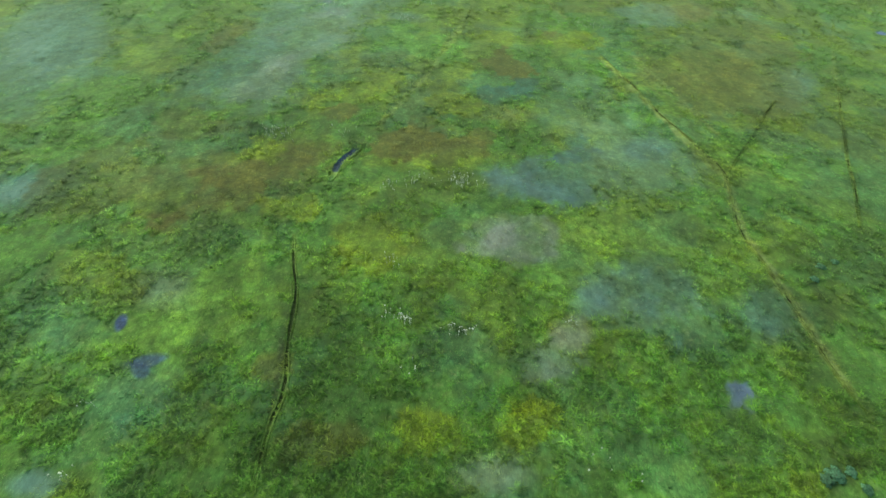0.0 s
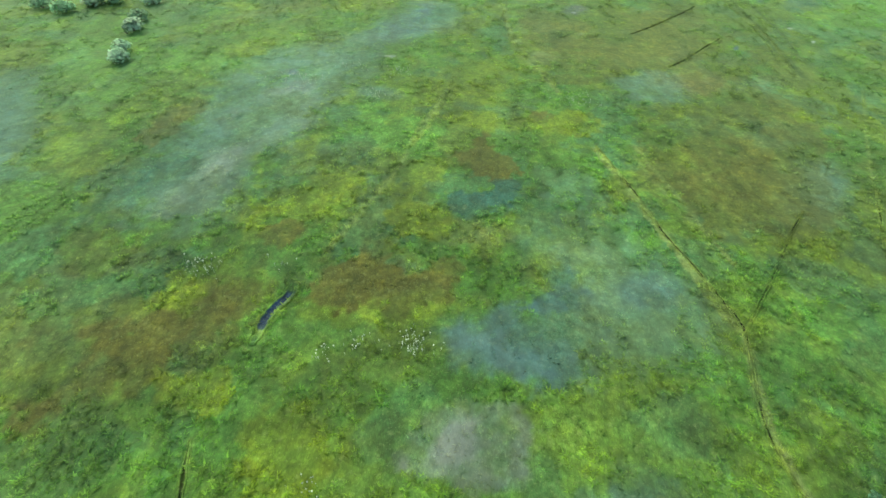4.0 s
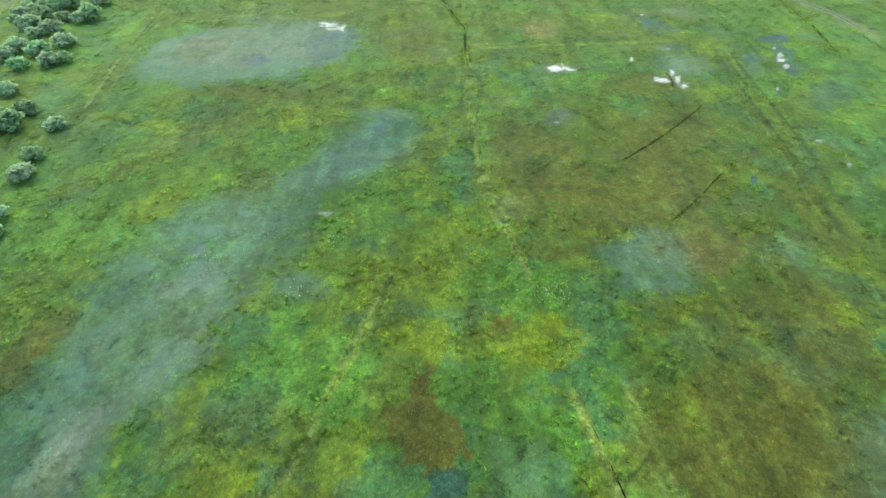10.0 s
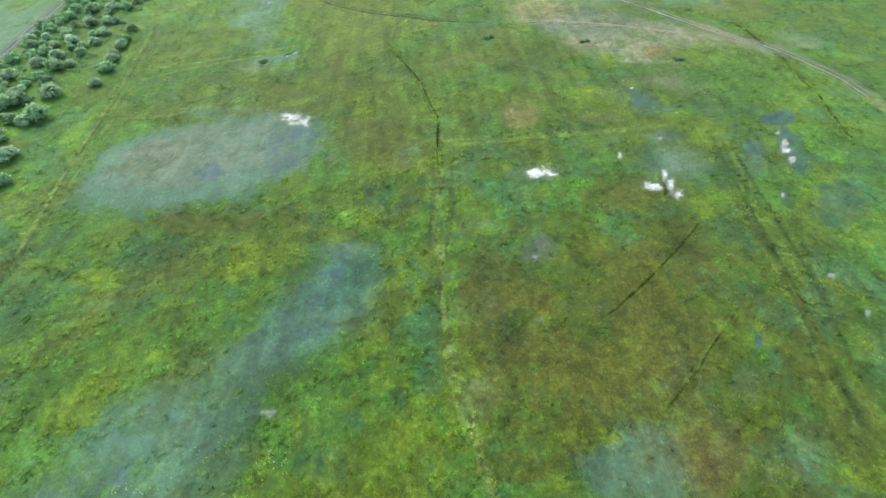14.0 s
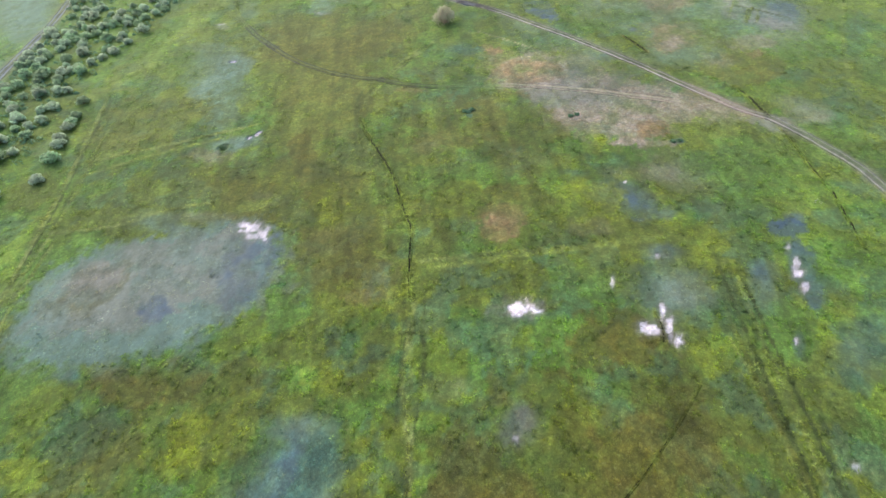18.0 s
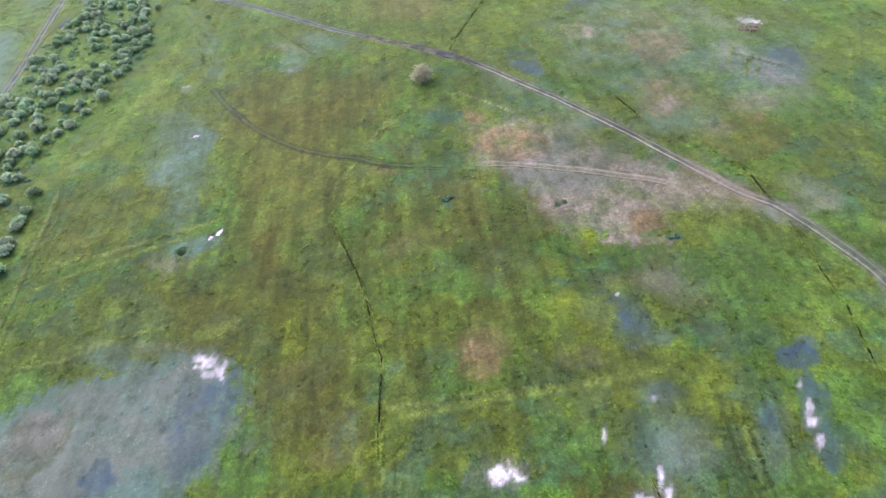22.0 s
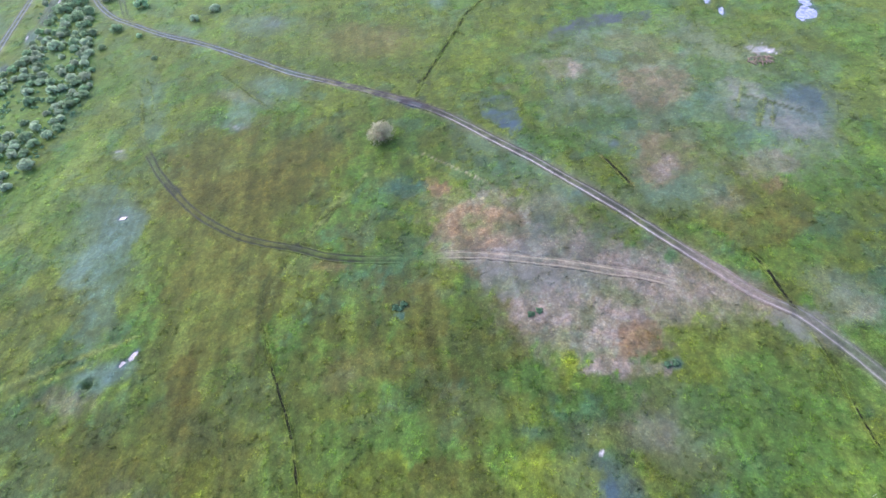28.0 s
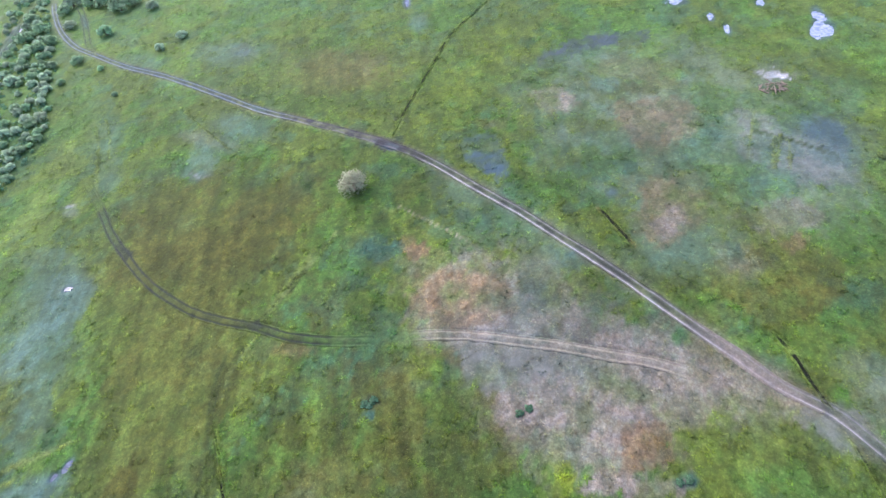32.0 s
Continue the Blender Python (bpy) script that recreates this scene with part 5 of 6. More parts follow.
def cover_at(x, y):
    """Colour and wetness of the ground at places in the plan."""
    n1, n2, n3 = fbm(x, y, 9, 21, 4), fbm(x, y, 2.6, 31, 4), fbm(x, y, 0.9, 41, 3)
    streak = fbm(x * 1.0 + 0.12 * y, y * 0.12, 1.6, 51, 3)
    col = np.empty((*x.shape, 3))
    base = smooth(fbm(x, y, 26, 61, 4), 0.38, 0.62)[..., None]
    col[:] = np.array(COVER["grass"]) * (1 - base) + np.array(COVER["lush"]) * base
    k = smooth(fbm(x, y, 11, 21, 6, 0.6) + 0.06 * smooth(y, 120, 200), 0.49, 0.61)[..., None] * (0.3 + 0.3 * smooth(y, 25, 60))[..., None]
    col = col * (1 - k) + np.array(COVER["olive"]) * k
    k = smooth(fbm(x, y, 6.5, 71, 6, 0.6), 0.525, 0.585)[..., None] * (0.4 - 0.2 * (1 - smooth(y, 30, 60)) - 0.15 * smooth(y, 120, 200))[..., None]
    col = col * (1 - k) + np.array(COVER["yellow"]) * k
    k = smooth(fbm(x, y, 5.5, 81, 6, 0.6), 0.545, 0.6)[..., None] * (0.4 - 0.2 * (1 - smooth(y, 30, 60)))[..., None]
    col = col * (1 - k) + np.array(COVER["teal"]) * k
    wet, calm = np.zeros(x.shape), np.zeros(x.shape)
    crumb = fbm(x, y, 1.7, 211, 4, 0.7)
    gaps = smooth(fbm(x, y, 7, 221, 6, 0.62), 0.42, 0.55)
    ragged = (n1 - 0.5) * 0.9 + (n2 - 0.5) * 1.1 + (n3 - 0.5) * 0.8
    for cx, cy, rx, ry, turn, cover, strength in PATCHES:
        r = 1.6 * max(rx, ry)
        m = (np.abs(x - cx) < r) & (np.abs(y - cy) < r)
        if not m.any():
            continue
        d = local(x[m], y[m], cx, cy, rx, ry, turn) + ragged[m] * (0.4 if cover == "dry" else 0.55 if cover in ("mist", "gray", "blue") else 1.0)
        soft = cover in ("mist", "gray", "blue", "indigo", "dry")
        w = (1 - (smooth(d, 0.88, 1.1) if cover == "dry" else smooth(d, 0.4, 1.35) if soft else smooth(d, 0.7, 1.14) if cover in ("brown", "yellow") else smooth(d, 0.5, 1.3))) * strength * (0.75 + 0.5 * smooth(n2[m], 0.35, 0.65))
        w = np.clip(w, 0, 1)[:, None]
        col[m] = col[m] * (1 - w) + np.array(COVER[cover]) * w
        calm[m] = np.maximum(calm[m], w[:, 0]) if soft else calm[m] * (1 - w[:, 0])
        if cover == "blue":
            wet[m] = np.maximum(wet[m], w[:, 0])
    for points, cover, strength, soft in AREAS:
        line = spaced(points + points[:1], 1.5)
        size = math.sqrt(max(np.ptp(line[:, 0]) * np.ptp(line[:, 1]), 0.5))
        lo, hi = line.min(0) - 0.3 * size, line.max(0) + 0.3 * size
        m = (x > lo[0]) & (x < hi[0]) & (y > lo[1]) & (y < hi[1])
        if not m.any():
            continue
        px, py = x[m], y[m]
        d, a = reach(px, py, line)
        odd = np.zeros(px.shape, bool)
        for (ax, ay), (bx, by) in zip(line[:-1], line[1:]):
            if ay != by:
                odd ^= ((ay > py) != (by > py)) & (px < ax + (py - ay) * (bx - ax) / (by - ay))
        d = np.where(odd, -d, d) + (ragged[m] + 0.9 * (crumb[m] - 0.5)) * (1.2 + 0.13 * size)
        edge = 0.1 + soft * 0.12 * size
        w = np.clip((1 - smooth(d, -edge, 0.8 * edge)) * strength * (0.75 + 0.5 * smooth(n2[m], 0.35, 0.65)) * (1 if size < 6 or cover == "mist" else 0.5 + 0.75 * gaps[m]), 0, 1)[:, None]
        col[m] = col[m] * (1 - w) + np.array(COVER[cover]) * w
        hazy = cover in ("mist", "gray", "blue", "indigo", "dry", "slate")
        calm[m] = np.maximum(calm[m], w[:, 0]) if hazy else calm[m] * (1 - w[:, 0])
        if cover in ("blue", "slate"):
            wet[m] = np.maximum(wet[m], 0.7 * w[:, 0])
    for points, width, strength, cover in WORN:
        line = spaced(points, 2.5)
        lo, hi = line.min(0) - 3, line.max(0) + 3
        m = (x > lo[0]) & (x < hi[0]) & (y > lo[1]) & (y < hi[1])
        if not m.any():
            continue
        d, a = reach(x[m], y[m], line)
        d = d + (n2[m] - 0.5) * 0.9 * width + (n3[m] - 0.5) * 0.5
        w = (1 - smooth(d, 0.25 * width, 1.15 * width)) * strength * (0.6 + 0.9 * smooth(n2[m], 0.35, 0.6))
        w = np.clip(w * smooth(a, 0, 0.06) * smooth(1 - a, 0, 0.06), 0, 1)[:, None]
        col[m] = col[m] * (1 - w) + np.array(COVER[cover]) * w
    for line, width in LINES_D:
        lo, hi = line.min(0) - 4, line.max(0) + 4
        m = (x > lo[0]) & (x < hi[0]) & (y > lo[1]) & (y < hi[1])
        if not m.any():
            continue
        d, a = reach(x[m], y[m], line)
        w = ((1 - smooth(d, 0.7 * width, max(2.6 * width, 0.006 * np.mean(y[m])))) * (0.1 + 0.5 * smooth(n2[m], 0.42, 0.6)))[:, None]
        col[m] = col[m] * (1 - w) + np.array(COVER["bank"]) * w
    for line, half, kind in LINES_R:
        lo, hi = line.min(0) - 6, line.max(0) + 6
        m = (x > lo[0]) & (x < hi[0]) & (y > lo[1]) & (y < hi[1])
        if not m.any():
            continue
        d, a = reach(x[m], y[m], line)
        w = ((1 - smooth(d + (n2[m] - 0.5) * 1.4, half * 0.9, half * 1.9)) * (0.3 if kind == "road" else 0.15))[:, None]
        col[m] = col[m] * (1 - w) + np.array(COVER["bare" if kind != "mud" else "olive"]) * w
    for cx, cy, rx, ry, turn, strength in CRUSTS:
        r = 3.2 * max(rx, ry)
        m = (np.abs(x - cx) < r) & (np.abs(y - cy) < r)
        if not m.any():
            continue
        d = local(x[m], y[m], cx, cy, rx, ry, turn) + (n2[m] - 0.5) * 1.5 + (n3[m] - 0.5) * 2.0
        w = ((1 - smooth(d, 0.8, 2.2)) * 0.5 * strength)[:, None]
        col[m] = col[m] * (1 - w) + np.array(COVER["gray"]) * w
        w = np.clip((1 - smooth(d, 0.4, 1.0)) * strength * (0.75 + 0.5 * n3[m]), 0, 1)[:, None]
        col[m] = col[m] * (1 - w) + np.array(COVER["salt"]) * w
    for cx, cy, rx, ry, turn in POOLS:
        r = 3.0 * max(rx, ry)
        m = (np.abs(x - cx) < r) & (np.abs(y - cy) < r)
        if not m.any():
            continue
        d = local(x[m], y[m], cx, cy, rx, ry, turn) + (n2[m] - 0.5) * 0.8
        w = ((1 - smooth(d, 0.9, 2.2)) * 0.7)[:, None]
        col[m] = col[m] * (1 - w) + np.array(COVER["blue"]) * w
        wet[m] = np.maximum(wet[m], w[:, 0])
    shade = (0.86 + 0.28 * smooth(n3, 0.25, 0.75)) * (1 + (0.13 + 0.06 * smooth(y, 130, 160) * (1 - smooth(y, 240, 270)) * smooth(x, -45, -25) * (1 - smooth(x, 30, 60))) * (2 * smooth(streak, 0.3, 0.7) - 1)) * (0.88 + 0.24 * smooth(n2, 0.3, 0.7))
    broad = (0.92 + 0.16 * smooth(fbm(x, y, 14, 171, 3), 0.36, 0.64)) * (0.92 + 0.16 * smooth(fbm(x, y, 4.5, 181, 3), 0.35, 0.65))
    shade = shade * (1 - 0.5 * calm) + 0.5 * calm
    shade = shade * (broad * (1 - 0.6 * calm) + 0.6 * calm)
    return col * shade[..., None], wet, calm


def sunk(x, y):
    """Height of the ground sheet: the turf, cut away where ditches, tracks, pools and hollows lie."""
    z = lie(x, y)
    for line, width in LINES_D:
        lo, hi = line.min(0) - 2, line.max(0) + 2
        m = (x > lo[0]) & (x < hi[0]) & (y > lo[1]) & (y < hi[1])
        if m.any():
            d, a = reach(x[m], y[m], line)
            z[m] -= min(1.1, 3.2 * width) * (1 - smooth(d, 0.5 * width, 0.7 * width + 0.04)) * smooth(a, 0.02, 0.05) * smooth(1 - a, 0.02, 0.05)
    for line, half, kind in LINES_R:
        lo, hi = line.min(0) - 4, line.max(0) + 4
        m = (x > lo[0]) & (x < hi[0]) & (y > lo[1]) & (y < hi[1])
        if m.any():
            d, a = reach(x[m], y[m], line)
            z[m] -= 0.6 * (1 - smooth(d, 0.45 * half, 0.72 * half)) * smooth(a, 0.03, 0.06) * smooth(1 - a, 0.03, 0.06)
    for cx, cy, rx, ry, turn in POOLS:
        r = 2.5 * max(rx, ry)
        m = (np.abs(x - cx) < r) & (np.abs(y - cy) < r)
        if m.any():
            d = local(x[m], y[m], cx, cy, rx, ry, turn) + (fbm(x[m], y[m], 1.8, 91, 4) - 0.5) * 2.6
            z[m] -= 0.45 * (1 - smooth(d, 0.6, 1.5))
    for cx, cy, r, deep in HOLLOWS:
        m = (np.abs(x - cx) < 3 * r) & (np.abs(y - cy) < 3 * r)
        if m.any():
            d = np.hypot(x[m] - cx, y[m] - cy) / r + (fbm(x[m], y[m], 1.0, 95, 2) - 0.5) * 0.8
            z[m] += -deep * (1 - smooth(d, 0.4, 1.0)) + 0.25 * deep * (smooth(d, 0.6, 1.1) - smooth(d, 1.2, 1.9))
    return z


def height_at(x, y):
    return float(lie(np.array([x], float), np.array([y], float))[0])


def sheet(name, x, y, z, col, wet, mat, calm=None):
    """A mesh over a grid of places (rows by columns), with its colour and wetness stored on the points."""
    rows, cols = x.shape
    me = bpy.data.meshes.new(name)
    nv, nf = rows * cols, (rows - 1) * (cols - 1)
    me.vertices.add(nv)
    me.vertices.foreach_set("co", np.stack([x, y, z], -1).astype(np.float32).ravel())
    i = np.arange(nv).reshape(rows, cols)
    quads = np.stack([i[:-1, :-1], i[:-1, 1:], i[1:, 1:], i[1:, :-1]], -1).reshape(-1, 4)
    me.loops.add(nf * 4)
    me.loops.foreach_set("vertex_index", quads.ravel().astype(np.int32))
    me.polygons.add(nf)
    me.polygons.foreach_set("loop_start", np.arange(0, nf * 4, 4, dtype=np.int32))
    me.polygons.foreach_set("use_smooth", np.ones(nf, bool))
    me.update(calc_edges=True)
    tone = me.attributes.new("tone", "FLOAT_COLOR", "POINT")
    tone.data.foreach_set("color", np.concatenate([col.reshape(-1, 3), np.zeros((nv, 1)) if calm is None else calm.reshape(-1, 1)], 1).astype(np.float32).ravel())
    w = me.attributes.new("wet", "FLOAT", "POINT")
    w.data.foreach_set("value", wet.ravel().astype(np.float32))
    me.materials.append(mat)
    return new(name, me)


# ---- the ground: one sheet, fine where it is seen, reaching to the horizon ----
ys = [3.0]
while ys[-1] < 430:
    ys.append(ys[-1] + 0.17 * (1 + max(ys[-1], 0) / 60))


def widening(first, ratio, end):
    """Distances that grow step by step out to the end."""
    at, step = [], first
    while not at or at[-1] < end:
        at.append((at[-1] if at else 0) + step)
        step *= ratio
    return np.array(at)


ys = np.r_[3 - widening(0.25, 1.16, 3000)[::-1], ys, ys[-1] + widening(1.5, 1.2, 2800)]
out = 1 + widening(0.003, 1.16, 15)
us = np.r_[-out[::-1], np.linspace(-1, 1, 780), out]
gx = 4 + us[None, :] * (42 + 0.45 * np.clip(ys, 0, 430))[:, None]
gy = np.repeat(ys[:, None], len(us), 1)
gcol, gwet, gcalm = cover_at(gx, gy)
coarse = np.maximum(np.gradient(gy, axis=0), np.gradient(gx, axis=1))
coarse = smooth(coarse, 1.5, 8.0)[..., None]
gcol = gcol * (1 - coarse) + 0.5 * (np.array(COVER["grass"]) + np.array(COVER["lush"])) * coarse
ground = sheet("ground", gx, gy, sunk(gx, gy), gcol, gwet, TURF, gcalm)
tagged(ground, "flat green wet meadow with patches of sedge, weeds and bare soil", "meadow", kind="structure")


# ---- vehicle tracks ----
def track_strip(name, line, half, kind, label, seed):
    p = spaced(line.tolist(), 0.45)
    d = np.gradient(p, axis=0)
    side = np.stack([d[:, 1], -d[:, 0]], 1) / np.maximum(np.hypot(*d.T), 1e-6)[:, None]
    off = np.array([-1.2, -1.06, -0.93, -0.76, -0.58, -0.44, -0.30, -0.15, 0.0, 0.15, 0.30, 0.44, 0.58, 0.76, 0.93, 1.06, 1.2])
    wob = (fbm(p[:, 0], p[:, 1], 5, seed, 3) - 0.5) * 0.2
    wide = half * (0.95 + 0.3 * (fbm(p[:, 0], p[:, 1], 7, seed + 2, 3) - 0.5))
    x = p[:, :1] + side[:, :1] * (off[None, :] * wide[:, None] + wob[:, None])
    y = p[:, 1:] + side[:, 1:] * (off[None, :] * wide[:, None] + wob[:, None])
    along = np.linspace(0, 1, len(p))[:, None] * np.ones_like(x)
    o = np.abs(off)[None, :] * np.ones_like(x)
    rut = np.exp(-(((o - 0.58) / {"road": 0.14, "mud": 0.15, "sand": 0.13}[kind]) ** 2))
    crown = np.exp(-((o / 0.2) ** 2))
    n2, n3 = fbm(x, y, 2.4, seed + 5, 4), fbm(x, y, 0.7, seed + 9, 3)
    z = lie(x, y) + (0.13 if kind == "road" else 0.07) - (0.12 if kind == "road" else 0.12) * rut + 0.03 * crown - 0.45 * smooth(o, 0.97, 1.2) + 0.05 * (n3 - 0.5) - 0.35 * (1 - smooth(along, 0.0, 0.025) * smooth(1 - along, 0.0, 0.025))
    green, _, _ = cover_at(x, y)
    soil = {"road": "track", "mud": "mud", "sand": "sandy"}[kind]
    col = np.empty((*x.shape, 3))
    col[:] = COVER[soil]
    rutcol = {"road": "rutpale", "mud": "mud", "sand": "rutsand"}[kind]
    k = np.clip(rut * (0.55 + 0.9 * smooth(n2, 0.3, 0.6)), 0, 1)
    if kind == "road":
        k = k * (0.72 + 0.28 * np.sign(off)[None, :])
    k = k[..., None]
    col = col * (1 - k) + np.array(COVER[rutcol]) * k
    if kind == "road":
        # the stretch where the ditch drains across lies churned and dark
        dark = smooth(x, -14, 2) * (1 - smooth(x, 26, 36)) + 0.35 * (1 - smooth(x, -30, -12))
        k = np.clip(dark * (1.05 - 0.35 * smooth(n2, 0.45, 0.65)), 0, 1)[..., None]
        col = col * (1 - k) + np.array(COVER["mud"]) * k
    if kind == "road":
        # slate soil to the left, its wet ruts painted with the sky's reflection
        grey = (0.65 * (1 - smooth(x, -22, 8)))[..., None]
        col = col * (1 - grey) + (np.array(COVER["slate"]) * (1 - rut[..., None]) + np.array(COVER["rutsky"]) * rut[..., None]) * grey
    grassy = {"road": 0.75, "mud": 0.9, "sand": 1.3}[kind]
    k = np.clip((1 - rut) * grassy * smooth(n2, 0.3, 0.65) + smooth(o + 0.5 * (n2 - 0.5) + 0.3 * (n3 - 0.5), 0.76, 1.0), 0, 1)
    if kind != "road":
        k = np.maximum(k, (1 - rut) * (0.62 + 0.2 * n3))
    if kind == "mud":
        k = np.maximum(k, 0.85 * smooth(fbm(x, y, 9, seed + 11, 3), 0.45, 0.62))
    if kind == "mud":
        churned = smooth(x, -47, -40) * (1 - smooth(x, -24, -15)) * (1 - smooth(o, 0.85, 1.0))
        churned = np.maximum(0.65 * churned, np.exp(-((x + 0.3) ** 2 + (y - 213.9) ** 2) / 1.6))
        k = k * (1 - churned * np.clip(1.3 * rut, 0, 1))
    if kind == "sand":
        k = np.maximum(k, 0.35 + 0.3 * n2)
    fade = 1 - smooth(along, 0.02, 0.16) * smooth(1 - along, 0.02, 0.14) if kind != "road" else 0 * along
    k = np.maximum(k, fade)[..., None]
    col = col * (1 - k) + green * k
    wet = 0.7 * smooth(n2, 0.55, 0.75) * rut
    if kind == "road":
        wet = np.maximum(wet, 0.95 * np.clip(dark, 0, 1) * (1 - smooth(o, 0.8, 1.0)))
        broken = 0.45 + 0.55 * smooth(n2, 0.4, 0.6)
        edge = np.exp(-(((off[None, :] + 0.93) / 0.16) ** 2)) * np.ones_like(x) * broken * (1 - smooth(x, 70, 80))
        edge = np.maximum(edge, 0.75 * crown * (1.2 - broken) * (1 - 0.6 * smooth(x, 72, 80)))[..., None]
        col = col * (1 - edge) + np.array(COVER["peat"]) * edge
        late = (0.5 * smooth(x, 84, 91))[..., None]
        col = col * (1 - late) + (0.6 * green + 0.4 * np.array(COVER["slate"])) * late
        melt = (0.7 * smooth(x, 73, 79) * (1 - smooth(x, 83, 88)))[..., None]
        col = col * (1 - melt) + np.array(COVER["bare"]) * melt
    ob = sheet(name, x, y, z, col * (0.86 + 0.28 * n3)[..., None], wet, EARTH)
    return tagged(ob, label, "dirt track", kind="structure")


for n, (line, half, kind) in enumerate(LINES_R):
    label = {"road": "rutted dirt road with two pale wheel tracks across the meadow", "mud": "dark muddy wheel tracks pressed into the green grass", "sand": "faint sandy twin wheel tracks on bare ground"}[kind]
    track_strip("road" if kind == "road" else "wheel_track", line, half, kind, label, 200 + 17 * n)


# ---- ditches ----
def ditch_strip(line, width, cut, bed, seed):
    p = spaced(line.tolist(), 0.22)
    d = np.gradient(p, axis=0)
    side = np.stack([d[:, 1], -d[:, 0]], 1) / np.maximum(np.hypot(*d.T), 1e-6)[:, None]
    off = np.array([-1.7, -1.25, -1.0, -0.8, -0.55, -0.25, 0, 0.25, 0.55, 0.8, 1.0, 1.25, 1.7])
    open_ = smooth(fbm(p[:, 0], p[:, 1], 1.9, seed, 3), cut - 0.04, cut + 0.08)
    ends = smooth(np.linspace(0, 1, len(p)), 0, 0.15) * smooth(np.linspace(1, 0, len(p)), 0, 0.15)
    open_ = (0.05 + 0.95 * open_) * ends
    wob = (fbm(p[:, 0], p[:, 1], 1.6, seed + 3, 4) - 0.5) * 2.2 * width
    wide = width * (0.3 + 1.2 * fbm(p[:, 0], p[:, 1], 0.9, seed + 5, 3)) * (0.25 + 0.75 * ends)
    brim = 0.2 * np.sign(off) * smooth(np.abs(off), 0.95, 1.7)
    x = p[:, :1] + side[:, :1] * (off[None, :] * wide[:, None] + wob[:, None] * 0.6 + brim[None, :])
    y = p[:, 1:] + side[:, 1:] * (off[None, :] * wide[:, None] + wob[:, None] * 0.6 + brim[None, :])
    o = np.abs(off)[None, :] * np.ones_like(x)
    n3 = fbm(x, y, 0.6, seed + 7, 3)
    lip = np.exp(-(((o - 1.15) / 0.25) ** 2))
    far = smooth(y, 110, 190)
    deep = {"bog": 0.1, "dark": 0.14}.get(bed, min(0.5, 1.4 * width)) * (1 - 0.85 * far)
    z = lie(x, y) + 0.04 + 0.1 * far + 0.08 * lip * n3 - deep * open_[:, None] * (1 - smooth(o, 0.55, 0.92)) - 0.45 * smooth(o, 1.3, 1.7)
    col, _, _ = cover_at(x, y)
    k = ((1 - smooth(o, 0.82, 1.05)) * np.clip(0.05 + 0.95 * open_[:, None], 0, 1))[..., None]
    col = col * (1 - k) + np.array(COVER[bed]) * k
    ob = sheet("ditch", x, y, z, col, (1 - smooth(o, 0, 0.5)) * 0.4, DITCHSOIL)
    return tagged(ob, "narrow dark drainage ditch cut into the meadow, grassy banks", "ditch", "drainage ditches", "structure")


for n, ((line, width), (points, w, cut, bed)) in enumerate(zip(LINES_D, DITCHES)):
    ditch_strip(line, width, cut, bed, 400 + 13 * n)


# ---- standing water ----
def water_sheet(cx, cy, rx, ry, turn, seed):
    n = 28
    a = np.linspace(0, 2 * math.pi, n, endpoint=False)
    rr = 1.45 + 0.2 * np.sin(3 * a + seed) + 0.15 * np.sin(5 * a + 2 * seed)
    u, v = rx * rr * np.cos(a), ry * rr * np.sin(a)
    c, s = math.cos(turn), math.sin(turn)
    bm = bmesh.new()
    level = height_at(cx, cy) - 0.13
    ring = [bm.verts.new((cx + u[k] * c - v[k] * s, cy + u[k] * s + v[k] * c, level)) for k in range(n)]
    low = [bm.verts.new((q.co.x, q.co.y, level - 0.3)) for q in ring]
    bm.faces.new(ring)
    for k in range(n):
        bm.faces.new((ring[k], low[k], low[(k + 1) % n], ring[(k + 1) % n]))
    bm.normal_update()
    me = bpy.data.meshes.new("water")
    bm.to_mesh(me)
    bm.free()
    # pools far to the right get the sky's bright reflection as base colour
    me.materials.append(SKY_PALE if cx > 100 else WATER)
    return tagged(new("water", me), "shallow silty puddle reflecting the pale sky in the grass", "puddle", "puddles in the meadow", "structure")


for n, q in enumerate(POOLS):
    water_sheet(*q, n)


# ---- shrubs ----
def mesh_object(name, verts, faces, mat, parent=None, label=""):
    me = bpy.data.meshes.new(name)
    me.from_pydata([tuple(v) for v in verts], [], faces)
    me.materials.append(mat)
    me.polygons.foreach_set("use_smooth", [False] * len(me.polygons))
    me.update()
    ob = new(name, me)
    if parent:
        ob.parent = parent
    if label:
        ob["label"] = label
    return ob


def limb(verts, faces, a, b, ra, rb, sides=5):
    a, b = Vector(a), Vector(b)
    q = (b - a).to_track_quat("Z", "Y")
    base = len(verts)
    for e, r in ((a, ra), (b, rb)):
        for k in range(sides):
            w = 2 * math.pi * k / sides
            verts.append(e + q @ Vector((r * math.cos(w), r * math.sin(w), 0)))
    for k in range(sides):
        faces.append((base + k, base + (k + 1) % sides, base + sides + (k + 1) % sides, base + sides + k))
    faces.append(tuple(base + sides + k for k in range(sides)))


